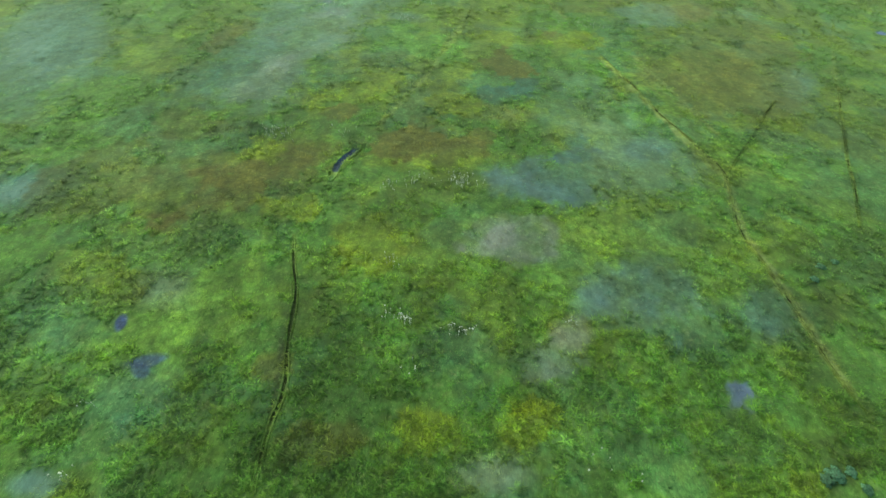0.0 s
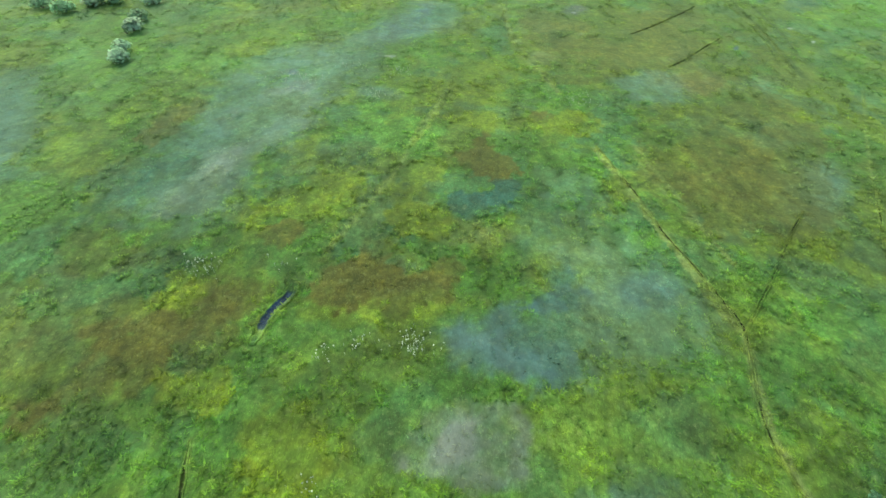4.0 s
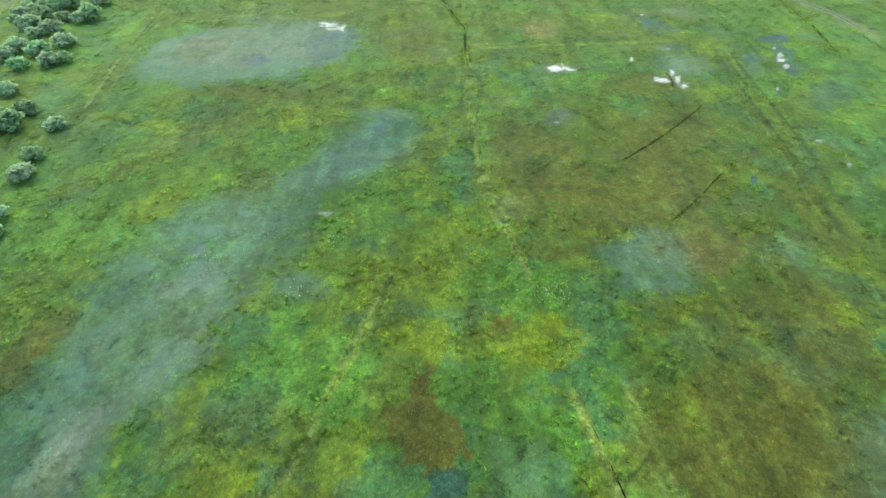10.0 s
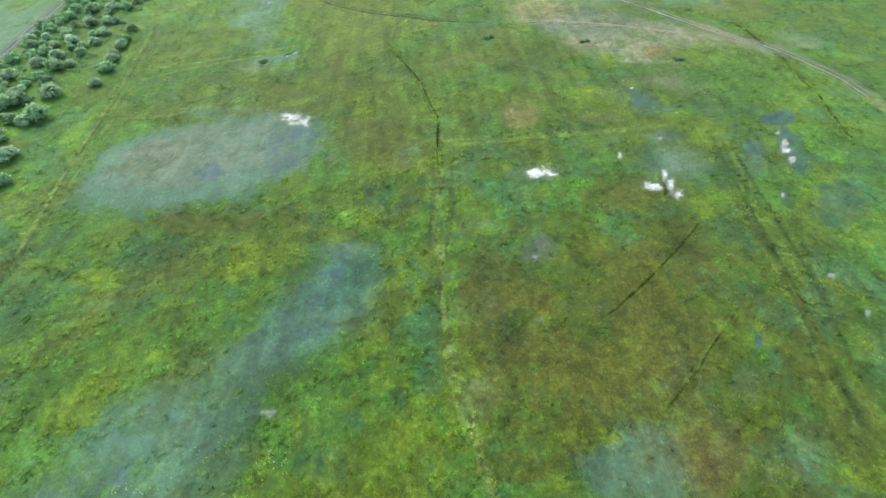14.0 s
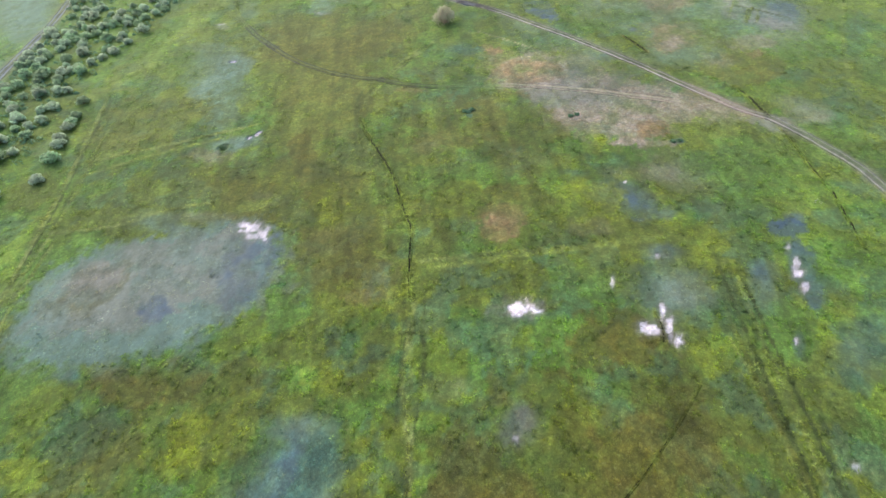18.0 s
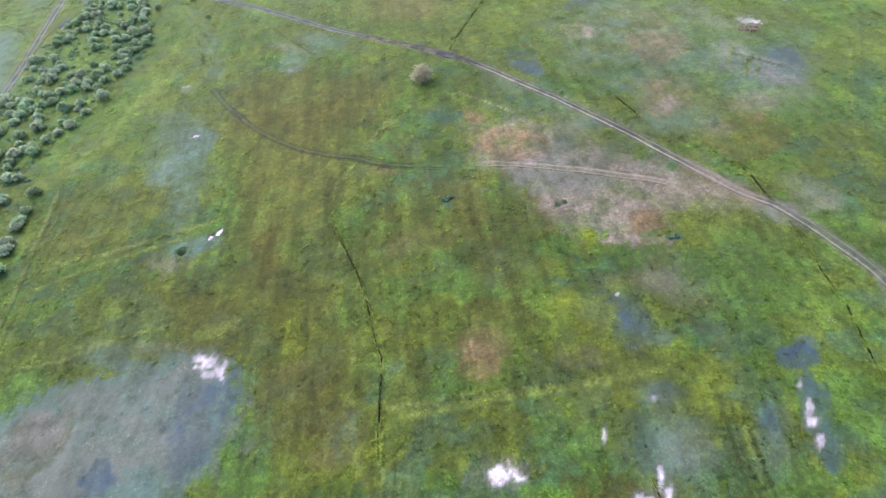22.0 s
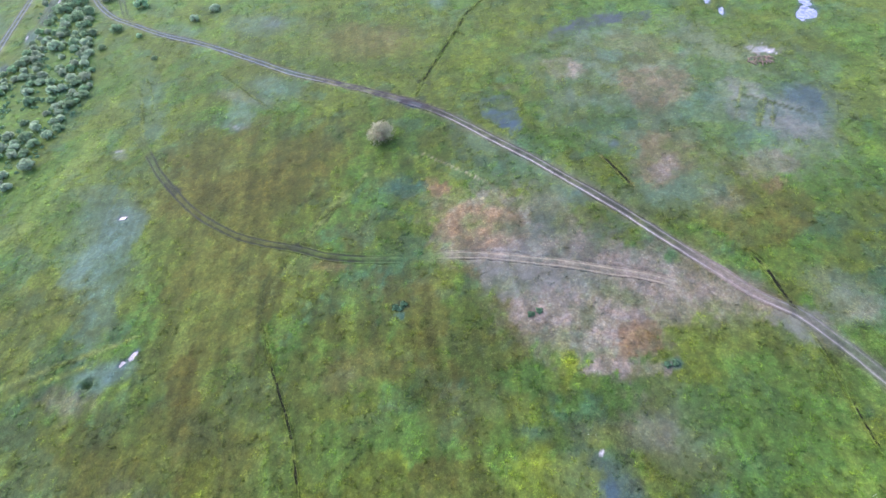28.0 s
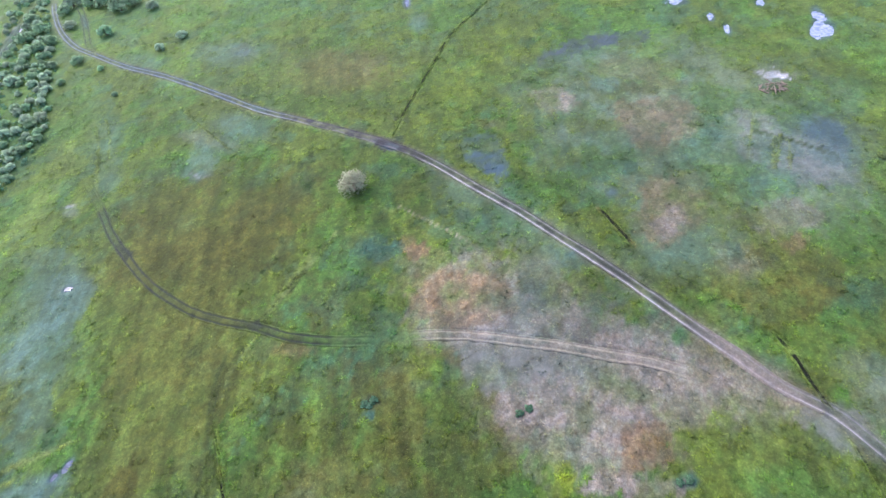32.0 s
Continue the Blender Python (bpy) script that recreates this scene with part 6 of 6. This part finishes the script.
def shrub(rng, wide, tall, leaves, leaf, bark, size, lobes=9, upright=0.0, label=""):
    """A many-stemmed shrub: stems that fan out from the ground, limbs, and a crown of leaf sprays."""
    root = new("shrub")
    tips = []
    stems = max(4, lobes // 2)
    for k in range(stems):
        verts, faces = [], []
        w = 2 * math.pi * (k + rng.random() * 0.6) / stems
        out = wide * 0.5 * (0.35 + 0.35 * rng.random())
        knee = Vector((0.25 * out * math.cos(w), 0.25 * out * math.sin(w), tall * 0.3))
        tip = Vector((out * math.cos(w), out * math.sin(w), tall * (0.6 + 0.25 * rng.random())))
        limb(verts, faces, (0.08 * math.cos(w), 0.08 * math.sin(w), -0.25), knee, 0.07, 0.05)
        limb(verts, faces, knee, tip, 0.05, 0.02)
        for s in range(3):
            t = 0.35 + 0.2 * s
            start = knee.lerp(tip, t)
            e = start + Vector((rng.uniform(-1, 1), rng.uniform(-1, 1), rng.uniform(0.4, 1))).normalized() * wide * 0.2
            limb(verts, faces, start, e, 0.022, 0.01, 3)
        mesh_object("stem", verts, faces, bark, root)
        tips.append(tip)
    verts, faces, outs = [], [], []
    centres = []
    for k in range(lobes):
        w = 2.4 * k + rng.random()
        f = math.sqrt((k + 0.3) / lobes)
        r = wide * 0.5 * 0.7 * f
        zc = tall * (0.58 - 0.36 * f * f) + rng.uniform(-0.05, 0.08) * tall
        centres.append((Vector((r * math.cos(w), r * math.sin(w), zc)), wide * rng.uniform(0.16, 0.23), tall * rng.uniform(0.24, 0.34)))
    middle = Vector((0, 0, tall * 0.2))
    for k in range(leaves):
        c, rh, rv = centres[k % lobes]
        d = Vector((rng.gauss(0, 1), rng.gauss(0, 1), rng.gauss(0.35, 1))).normalized()
        p = c + Vector((d.x * rh, d.y * rh, d.z * rv)) * (0.7 + 0.4 * rng.random())
        p.z = max(p.z, 0.04 * tall)
        s = size * rng.uniform(0.6, 1.4)
        face = (d + Vector((rng.uniform(-0.6, 0.6), rng.uniform(-0.6, 0.6), rng.uniform(-0.2, 0.6)))).normalized()
        grow = face.cross(Vector((rng.uniform(-1, 1), rng.uniform(-1, 1), rng.uniform(-1, 1)))).normalized()
        if grow.z < -upright:
            grow = -grow
        across = grow.cross(face)
        i = len(verts)
        verts += [p - across * s * 0.3, p + across * s * 0.22, p + grow * s * 0.5 + across * s * 0.34, p + grow * s * 1.1, p + grow * s * 0.55 - across * s * 0.28]
        faces.append((i, i + 1, i + 2, i + 3, i + 4))
        out = ((p - middle).normalized() * 0.5 + d * 0.35 + face * 0.3 + Vector((0, 0, 0.8))).normalized()
        outs += [tuple(out)] * 5
    crown = mesh_object("crown", verts, faces, leaf, root)
    crown.data.polygons.foreach_set("use_smooth", [True] * len(faces))
    crown.data.normals_split_custom_set_from_vertices(outs)
    return tagged(root, label or "rounded grey-green willow shrub growing on the meadow", "shrub")


rng = random.Random(5)
KINDS = []
for k in range(6):
    tall = 2.8 + 0.4 * (k % 3)
    KINDS.append(shrub(rng, 4.0, tall, 800, SILVER if k % 2 else LEAF, BARK, 0.42, 9 + k % 4))
    KINDS[-1].name = "shrub"
SPOTS = []
LOWKINDS = [shrub(rng, 4.0, 1.7, 700, LOWLEAF, BARK, 0.4, 11, label="low leafy green bush in the wet grass") for k in range(2)]


def plant(x, y, wide, kind, turn, label=""):
    src = KINDS[kind % 6]
    s = wide / 4.0
    m = Matrix.Translation((x, y, height_at(x, y) - 0.02)) @ Matrix.Rotation(turn, 4, "Z")
    SPOTS.append((x, y, wide))
    if label:
        src = LOWKINDS[kind % 2]
    ob = copy_thing(src, m)
    ob.scale = (s, s, s * 0.8)
    tagged(ob, label, group="low bushes" if label else "willow shrubs")
    return ob


plant(-87.2, 155.8, 5.4, 1, 3.4)
plant(-87.9, 160.9, 5.8, 0, 1.5)
plant(-80.3, 153.4, 5.3, 3, 4.6)
plant(-73.7, 146.9, 5.0, 3, 3.9)
plant(-81.7, 143.7, 4.9, 1, 0.6)
plant(-76.5, 142.5, 5.1, 0, 5.4)
plant(-81.6, 139.6, 5.0, 3, 2.6)
plant(-76.4, 135.9, 4.4, 0, 4.2)
plant(-76.1, 161.4, 5.5, 2, 4.3)
plant(-77.7, 159.6, 4.4, 1, 3.5)
plant(-85.3, 168.5, 5.5, 0, 5.4)
plant(-87.6, 167.2, 5.5, 0, 0.1)
plant(-79.3, 171.5, 4.8, 5, 3.2)
plant(-71.6, 125.7, 4.3, 3, 4.4)
plant(-63.1, 113.9, 5.9, 4, 1.3)
plant(-65.7, 112.3, 4.4, 3, 5.6)
plant(-63.2, 118.9, 4.1, 4, 1.4)
plant(-52.2, 100.8, 4.0, 1, 4.1)
plant(-48.5, 88.8, 3.6, 3, 5.7)
plant(-68.7, 108.1, 4.2, 0, 2.5)
plant(-74.0, 109.9, 3.8, 4, 5.5)
plant(-53.7, 105.7, 3.7, 0, 1.1)
plant(-49.7, 92.3, 3.2, 5, 5.2)
plant(-76.5, 199.3, 3.6, 0, 4.5)
plant(-75.5, 192.3, 3.5, 5, 5.8)
plant(-73.7, 184.4, 3.6, 4, 5.6)
plant(-72.0, 176.8, 3.5, 3, 3.0)
plant(-71.2, 137.4, 4.4, 5, 1.1)
plant(-69.1, 138.8, 3.4, 2, 3.5)
plant(-55.8, 114.7, 3.6, 3, 5.1)
plant(-78.6, 209.2, 3.5, 4, 2.4)
plant(-76.9, 202.4, 3.3, 0, 2.9)
plant(-76.1, 197.0, 3.5, 5, 4.8)
plant(-74.3, 190.0, 3.7, 3, 4.0)
plant(-72.5, 183.9, 3.8, 2, 3.3)
plant(-80.9, 252.1, 4.8, 5, 4.7)
plant(-58.5, 331.2, 3.8, 5, 2.2)
plant(-52.4, 337.9, 4.4, 3, 4.0)
plant(-86.1, 350.1, 6.5, 0, 4.7)
plant(-88.3, 370.0, 8.8, 4, 5.0)
plant(-64.6, 304.8, 2.2, 2, 2.9)
plant(-88.7, 331.0, 5.1, 0, 2.8)
plant(-76.9, 323.0, 2.4, 2, 4.2)
plant(-115.0, 376.7, 6.3, 4, 3.6)
plant(-105.5, 361.6, 5.3, 3, 3.9)
plant(-114.5, 383.1, 7.7, 1, 3.0)
plant(-126.9, 372.3, 7.0, 0, 4.6)
plant(-117.6, 361.8, 6.6, 4, 5.5)
plant(-108.5, 350.3, 5.7, 4, 1.4)
plant(-121.4, 355.5, 5.9, 4, 2.1)
plant(-110.4, 345.1, 6.1, 4, 2.1)
plant(-104.6, 379.7, 6.9, 2, 4.0)
plant(-98.4, 378.5, 8.0, 4, 5.7)
plant(-83.8, 373.9, 6.5, 0, 2.3)
plant(-73.6, 366.9, 5.1, 5, 3.1)
plant(-108.9, 322.9, 5.6, 1, 3.1)
plant(-98.2, 330.7, 4.1, 4, 1.2)
plant(-102.5, 324.7, 4.6, 0, 2.9)
plant(-88.7, 317.5, 2.9, 2, 3.4)
plant(-90.2, 306.7, 3.7, 1, 5.6)
plant(-90.4, 297.8, 4.4, 3, 2.9)
plant(-80.6, 286.1, 3.3, 2, 2.5)
plant(-83.5, 281.6, 4.0, 0, 3.2)
plant(-81.0, 269.3, 3.4, 4, 4.7)
LOW = "low leafy green bush in the wet grass"
plant(21.0, 197.2, 1.6, 2, 2.7, LOW)
plant(22.5, 197.7, 1.6, 0, 4.8, LOW)
plant(45.1, 193.4, 1.5, 5, 1.1, LOW)
plant(46.6, 194.0, 1.5, 4, 1.1, LOW)
plant(64.8, 182.1, 1.3, 0, 4.8, LOW)
plant(66.1, 182.3, 1.3, 2, 0.2, LOW)
plant(32.3, 29.6, 0.9, 5, 0.4, LOW)
plant(33.9, 30.3, 0.7, 0, 2.7, LOW)
plant(31.0, 28.1, 0.8, 2, 1.5, LOW)
plant(23.6, 11.7, 0.9, 0, 4.8, LOW)
plant(25.4, 12.3, 0.8, 1, 2.1, LOW)
plant(25.8, 11.3, 0.8, 0, 1.0, LOW)
# the grove beside the far tracks
EDGE = [(-82.0, 150.0), (-79.0, 175.0), (-82.0, 205.0), (-84.0, 235.0), (-81.0, 255.0), (-79.0, 275.0), (-82.0, 295.0), (-90.0, 315.0), (-97.0, 330.0), (-110.0, 352.0), (-130.0, 398.0), (-150.0, 400.0), (-130.0, 345.0), (-121.0, 315.0), (-122.0, 290.0), (-116.0, 262.0), (-112.0, 235.0), (-107.0, 205.0), (-102.0, 180.0), (-96.0, 160.0)]


def inside(x, y, poly):
    hit = False
    for (ax, ay), (bx, by) in zip(poly, poly[1:] + poly[:1]):
        if (ay > y) != (by > y) and x < ax + (y - ay) * (bx - ax) / (by - ay):
            hit = not hit
    return hit


TRACKLINES = [(l, h) for l, h, k in LINES_R]
made, tries = 0, 0
CAND = np.random.RandomState(33).rand(9000, 2) * (90, 300) + (-150, 120)
CLEAR = np.min([reach(CAND[:, 0], CAND[:, 1], l)[0] - h for l, h in TRACKLINES], axis=0)
while made < 270 and tries < 8500:
    x, y = CAND[tries].tolist()
    clear = CLEAR[tries]
    tries += 1
    if not inside(x, y, EDGE):
        continue
    if vnoise(np.array([x]), np.array([y]), 9.0, 77)[0] < 0.2:
        continue
    wide = rng.uniform(2.3, 4.2)
    if any(math.hypot(x - a, y - b) < 0.34 * (wide + w) for a, b, w in SPOTS):
        continue
    if clear < 0.3 * wide:
        continue
    plant(x, y, wide, rng.randrange(6), rng.uniform(0, 6.28))
    made += 1


def thicket(clumps, leaves):
    """Knee-high willow scrub that fills the ground between the shrubs of the grove."""
    verts, faces, outs = [], [], []
    r5 = random.Random(21)
    done = 0
    for (x, y), clear in zip(CAND[::-1].tolist(), CLEAR[::-1]):
        if done == clumps:
            break
        if clear < 0.3 or not inside(x, y, EDGE):
            continue
        done += 1
        r, z0 = r5.uniform(0.5, 1.3), height_at(x, y)
        for k in range(leaves):
            d = Vector((r5.gauss(0, 1), r5.gauss(0, 1), abs(r5.gauss(0.3, 0.8)))).normalized()
            p = Vector((x, y, z0)) + Vector((d.x * r, d.y * r, d.z * 0.9 * r)) * r5.uniform(0.6, 1.05)
            grow = d.cross(Vector((r5.uniform(-1, 1), r5.uniform(-1, 1), r5.uniform(-1, 1)))).normalized()
            across, s, i = grow.cross(d), r5.uniform(0.2, 0.45), len(verts)
            verts += [p - across * s * 0.3, p + across * s * 0.3, p + grow * s + across * s * 0.15, p + grow * s * 0.9 - across * s * 0.2]
            faces.append((i, i + 1, i + 2, i + 3))
            outs += [tuple((d + Vector((0, 0, 0.6))).normalized())] * 4
    ob = mesh_object("willow_scrub", verts, faces, LOWLEAF)
    ob.data.polygons.foreach_set("use_smooth", [True] * len(faces))
    ob.data.normals_split_custom_set_from_vertices(outs)
    return tagged(ob, "low grey-green willow scrub between the shrubs of the grove", "scrub", kind="stuff")


thicket(620, 45)
for k, ob in enumerate(KINDS):
    # the first six stand in the grove as well
    ob.matrix_basis = Matrix.Translation((*([(-88.0, 226.0), (-93.0, 214.0), (-90.0, 247.0), (-94.0, 262.0), (-99.0, 286.0), (-102.0, 301.0)])[k], 0)) @ Matrix.Diagonal((0.9, 0.9, 0.9, 1))
    ob.location.z = height_at(ob.location.x, ob.location.y) - 0.02
    tagged(ob, group="willow shrubs")
for ob, (x, y) in zip(LOWKINDS, [(21.8, 196.8), (24.3, 12.1)]):
    ob.matrix_basis = Matrix.Translation((x, y, height_at(x, y) - 0.02)) @ Matrix.Diagonal((0.3, 0.3, 0.25, 1))
    tagged(ob, group="low bushes")

# the lone pale bush beside the road
lone = shrub(random.Random(12), 7.4, 5.6, 2600, PALE_LEAF, TWIG, 0.27, 15, 0.5, "lone pale bush with bare pinkish twigs beside the dirt road")
lone.name = "bush"
lone.location = (15.9, 247.5, height_at(15.9, 247.5) - 0.02)
verts, faces = [], []
r2 = random.Random(3)
for k in range(90):
    w, out = r2.uniform(0, 6.28), 3.5 * math.sqrt(r2.random())
    limb(verts, faces, (0.15 * math.cos(w), 0.15 * math.sin(w), 0), (out * math.cos(w), out * math.sin(w), 5.0 - 0.2 * out * out + r2.uniform(-0.7, 0.3)), 0.03, 0.012, 3)
mesh_object("twigs", verts, faces, TWIG, lone, "dense bare pinkish twigs")


# ---- heap of dead branches ----
heap = tagged(new("brush_pile"), "heap of dead branches and logs on bare pale ground", "brush pile")
hx, hy = 113.1, 263.0
heap.location = (hx, hy, height_at(hx, hy))
r3 = random.Random(8)
for k in range(34):
    verts, faces = [], []
    w, r = r3.uniform(0, 6.28), 2.6 * math.sqrt(r3.random())
    c = Vector((1.3 * r * math.cos(w), 0.8 * r * math.sin(w), 0.12 + 0.75 * max(0, 1 - r / 2.8) * r3.random()))
    d = Vector((r3.uniform(-1, 1), r3.uniform(-1, 1), r3.uniform(-0.15, 0.15))).normalized() * r3.uniform(0.6, 1.5)
    t = r3.uniform(0.06, 0.15)
    limb(verts, faces, c - d, c + d * 0.2, t, t * 0.85, 6)
    limb(verts, faces, c + d * 0.2, c + d + Vector((0, 0, 0.1)), t * 0.85, t * 0.5, 6)
    mesh_object("log", verts, faces, DEADWOOD, heap)


# ---- tufts of taller grass and weeds, and white flower heads ----
def scatter(name, xs, ys_, sizes, blades, mat, label, lift, seed, spread=0.5, broad=0.13):
    rs = np.random.RandomState(seed)
    n = len(xs)
    col, wet, calm = cover_at(xs, ys_)
    col = col * np.array(lift) * (0.85 + 0.4 * rs.rand(n, 1))
    z = sunk(xs.copy(), ys_.copy())
    vs = np.empty((n, blades, 3, 3))
    ang = rs.rand(n, blades) * 2 * math.pi
    lean = spread * (0.8 + 0.6 * rs.rand(n, blades))
    h = sizes[:, None] * (0.6 + 0.6 * rs.rand(n, blades))
    w = sizes[:, None] * broad
    ca, sa = np.cos(ang), np.sin(ang)
    bx, by = xs[:, None] + ca * sizes[:, None] * 0.15, ys_[:, None] + sa * sizes[:, None] * 0.15
    vs[:, :, 0] = np.stack([bx - sa * w, by + ca * w, (z - 0.04)[:, None] + 0 * bx], -1)
    vs[:, :, 1] = np.stack([bx + sa * w, by - ca * w, (z - 0.04)[:, None] + 0 * bx], -1)
    vs[:, :, 2] = np.stack([bx + ca * h * lean, by + sa * h * lean, z[:, None] + h * 0.42], -1)
    me = bpy.data.meshes.new(name)
    nv = n * blades * 3
    me.vertices.add(nv)
    me.vertices.foreach_set("co", vs.astype(np.float32).ravel())
    me.loops.add(nv)
    me.loops.foreach_set("vertex_index", np.arange(nv, dtype=np.int32))
    me.polygons.add(n * blades)
    me.polygons.foreach_set("loop_start", np.arange(0, nv, 3, dtype=np.int32))
    me.update(calc_edges=True)
    tone = me.attributes.new("tone", "FLOAT_COLOR", "POINT")
    c4 = np.repeat(np.concatenate([col, np.zeros((n, 1))], 1), blades * 3, 0)
    tone.data.foreach_set("color", c4.astype(np.float32).ravel())
    me.attributes.new("wet", "FLOAT", "POINT")
    me.materials.append(mat)
    up = np.zeros((n, blades, 3, 3))
    up[..., 0], up[..., 1], up[..., 2] = 0.35 * ca[..., None], 0.35 * sa[..., None], 1.0
    up /= np.linalg.norm(up, axis=-1, keepdims=True)
    me.polygons.foreach_set("use_smooth", np.ones(n * blades, bool))
    me.normals_split_custom_set_from_vertices(up.reshape(-1, 3))
    return tagged(new(name, me), label, "grass", kind="stuff")


rs = np.random.RandomState(11)


def strewn(n, power):
    """Places over the seen meadow, denser towards its near end."""
    y = 5 + 400 * rs.rand(n) ** power
    x = 4 + (rs.rand(n) * 2 - 1) * (40 + 0.42 * y)
    keep = np.ones(n, bool)
    for l, h, k in LINES_R:
        keep &= reach(x, y, l)[0] > h * 1.1
    for l, w in LINES_D:
        keep &= reach(x, y, l)[0] > w * 0.9
    for cx, cy, rx, ry, turn in POOLS:
        keep &= local(x, y, cx, cy, rx, ry, turn) > 1.5
    for cx, cy, rx, ry, turn, s in CRUSTS:
        keep &= local(x, y, cx, cy, rx, ry, turn) > 1.1
    return x[keep], y[keep]


x, y = strewn(85000, 1.7)
k = fbm(x, y, 3.0, 131, 3) > 0.42
x, y = x[k], y[k]
scatter("grass_tufts", x, y, (0.10 + 0.16 * rs.rand(len(x))) * (1 + y / 160), 6, BLADE, "loose tufts of taller green meadow grass", (1.4, 1.4, 1.2), 1, 1.1)
x, y = strewn(90000, 2.3)
tint = cover_at(x, y)
k = (fbm(x, y, 4.0, 141, 4) > 0.44) & (tint[0][:, 1] > 1.32 * tint[0][:, 0]) & (tint[0][:, 1] > 2.4 * tint[0][:, 2]) & (tint[2] < 0.4)
x, y = x[k], y[k]
scatter("leafy_weeds", x, y, (0.16 + 0.2 * rs.rand(len(x))) * (1 + y / 280), 7, BLADE, "bushy yellowish-green leafy weeds among the grass", (1.6, 1.6, 1.1), 2, 1.1, 0.24)
x, y = strewn(11000, 1.6)
k = fbm(x, y, 7.0, 191, 4) > 0.52
x, y = x[k], y[k]
scatter("sedge_tussocks", x, y, (0.14 + 0.2 * rs.rand(len(x))) * (1 + y / 330), 8, BLADE, "dark green sedge tussocks standing in the grass", (0.6, 0.72, 0.68), 5, 1.0)

# reeds and tall grass on the ditch banks
bx, by = [], []
for l, w in LINES_D:
    p = spaced(l.tolist(), 0.22)
    d = np.gradient(p, axis=0)
    side = np.stack([d[:, 1], -d[:, 0]], 1) / np.maximum(np.hypot(*d.T), 1e-6)[:, None]
    o = (w + 0.15 + 0.8 * rs.rand(len(p)) ** 2) * np.where(rs.rand(len(p)) < 0.5, -1, 1)
    keep = vnoise(p[:, 0], p[:, 1], 2.0, 151) > 0.45
    bx.append((p[:, 0] + side[:, 0] * o)[keep])
    by.append((p[:, 1] + side[:, 1] * o)[keep])
for points, width, strength, cover in WORN:
    if cover == "light":
        p = spaced(points, 0.35)
        p = p + rs.randn(*p.shape) * width * 0.45
        p = p[vnoise(p[:, 0], p[:, 1], 2.5, 161) > 0.5]
        bx.append(p[:, 0])
        by.append(p[:, 1])
x, y = np.concatenate(bx), np.concatenate(by)
scatter("bank_grass", x, y, (0.14 + 0.16 * rs.rand(len(x))) * (1 + y / 200), 9, BLADE, "tall pale green grass along the ditch banks", (1.45, 1.42, 1.05), 3, 1.0)


def flower_heads(spots):
    verts, faces = [], []
    r4 = random.Random(4)
    for cx, cy, rx, ry, n in spots:
        for k in range(int(0.7 * n)):
            x, y = cx + r4.gauss(0, 0.5) * rx, cy + r4.gauss(0, 0.5) * ry
            z, s = height_at(x, y) + r4.uniform(0.25, 0.55), r4.uniform(0.03, 0.075)
            i = len(verts)
            for q in range(6):
                a = q * math.pi / 3 + r4.random() * 0.4
                verts.append((x + s * math.cos(a), y + s * math.sin(a), z))
            verts.append((x, y, z + s * 0.5))
            verts.append((x, y, z - 0.6))
            for q in range(6):
                faces.append((i + q, i + (q + 1) % 6, i + 6))
            verts += [(x + 0.012, y, z), (x - 0.012, y, z)]
            faces.append((i + 8, i + 9, i + 7))
    ob = mesh_object("white_flowers", verts, faces, PETAL)
    return tagged(ob, "scattered white flower heads above the grass", "flowers", kind="stuff")


flower_heads([(-2.7, 22.0, 0.8, 0.7, 40), (-4.0, 22.5, 0.8, 0.6, 15), (1.4, 21.3, 1.3, 0.5, 40), (1.2, 40.1, 1.3, 0.9, 40), (-4.4, 28.0, 0.9, 0.8, 20), (-18.4, 46.4, 1.6, 1.2, 25), (-5.5, 38.3, 0.7, 0.6, 10), (-2.1, 17.8, 1.6, 1.1, 8), (-18.6, 46.9, 2.2, 1.3, 60), (1.4, 39.1, 1.8, 0.8, 60), (-2.8, 39.6, 2.5, 1.2, 30), (-5.6, 37.8, 0.8, 0.4, 15), (-19.4, 85.8, 3.9, 1.8, 50), (-5.6, 90.0, 1.7, 1.3, 35), (-12.7, 89.9, 2.8, 1.9, 25), (-8.0, 81.3, 2.0, 1.5, 20), (21.4, 82.4, 2.9, 2.6, 60), (-21.2, 9.9, 1.0, 0.6, 12), (-22.0, 14.3, 1.1, 0.4, 10), (-11.5, 47.7, 1.5, 1.1, 15), (19.6, 82.7, 4.2, 2.2, 25), (-6.1, 88.1, 2.9, 1.6, 30), (11.3, 11.6, 2.1, 1.0, 12), (9.8, 22.2, 1.3, 0.8, 12), (84.6, 161.5, 1.1, 0.7, 25), (50.8, 171.9, 0.9, 0.6, 6)])
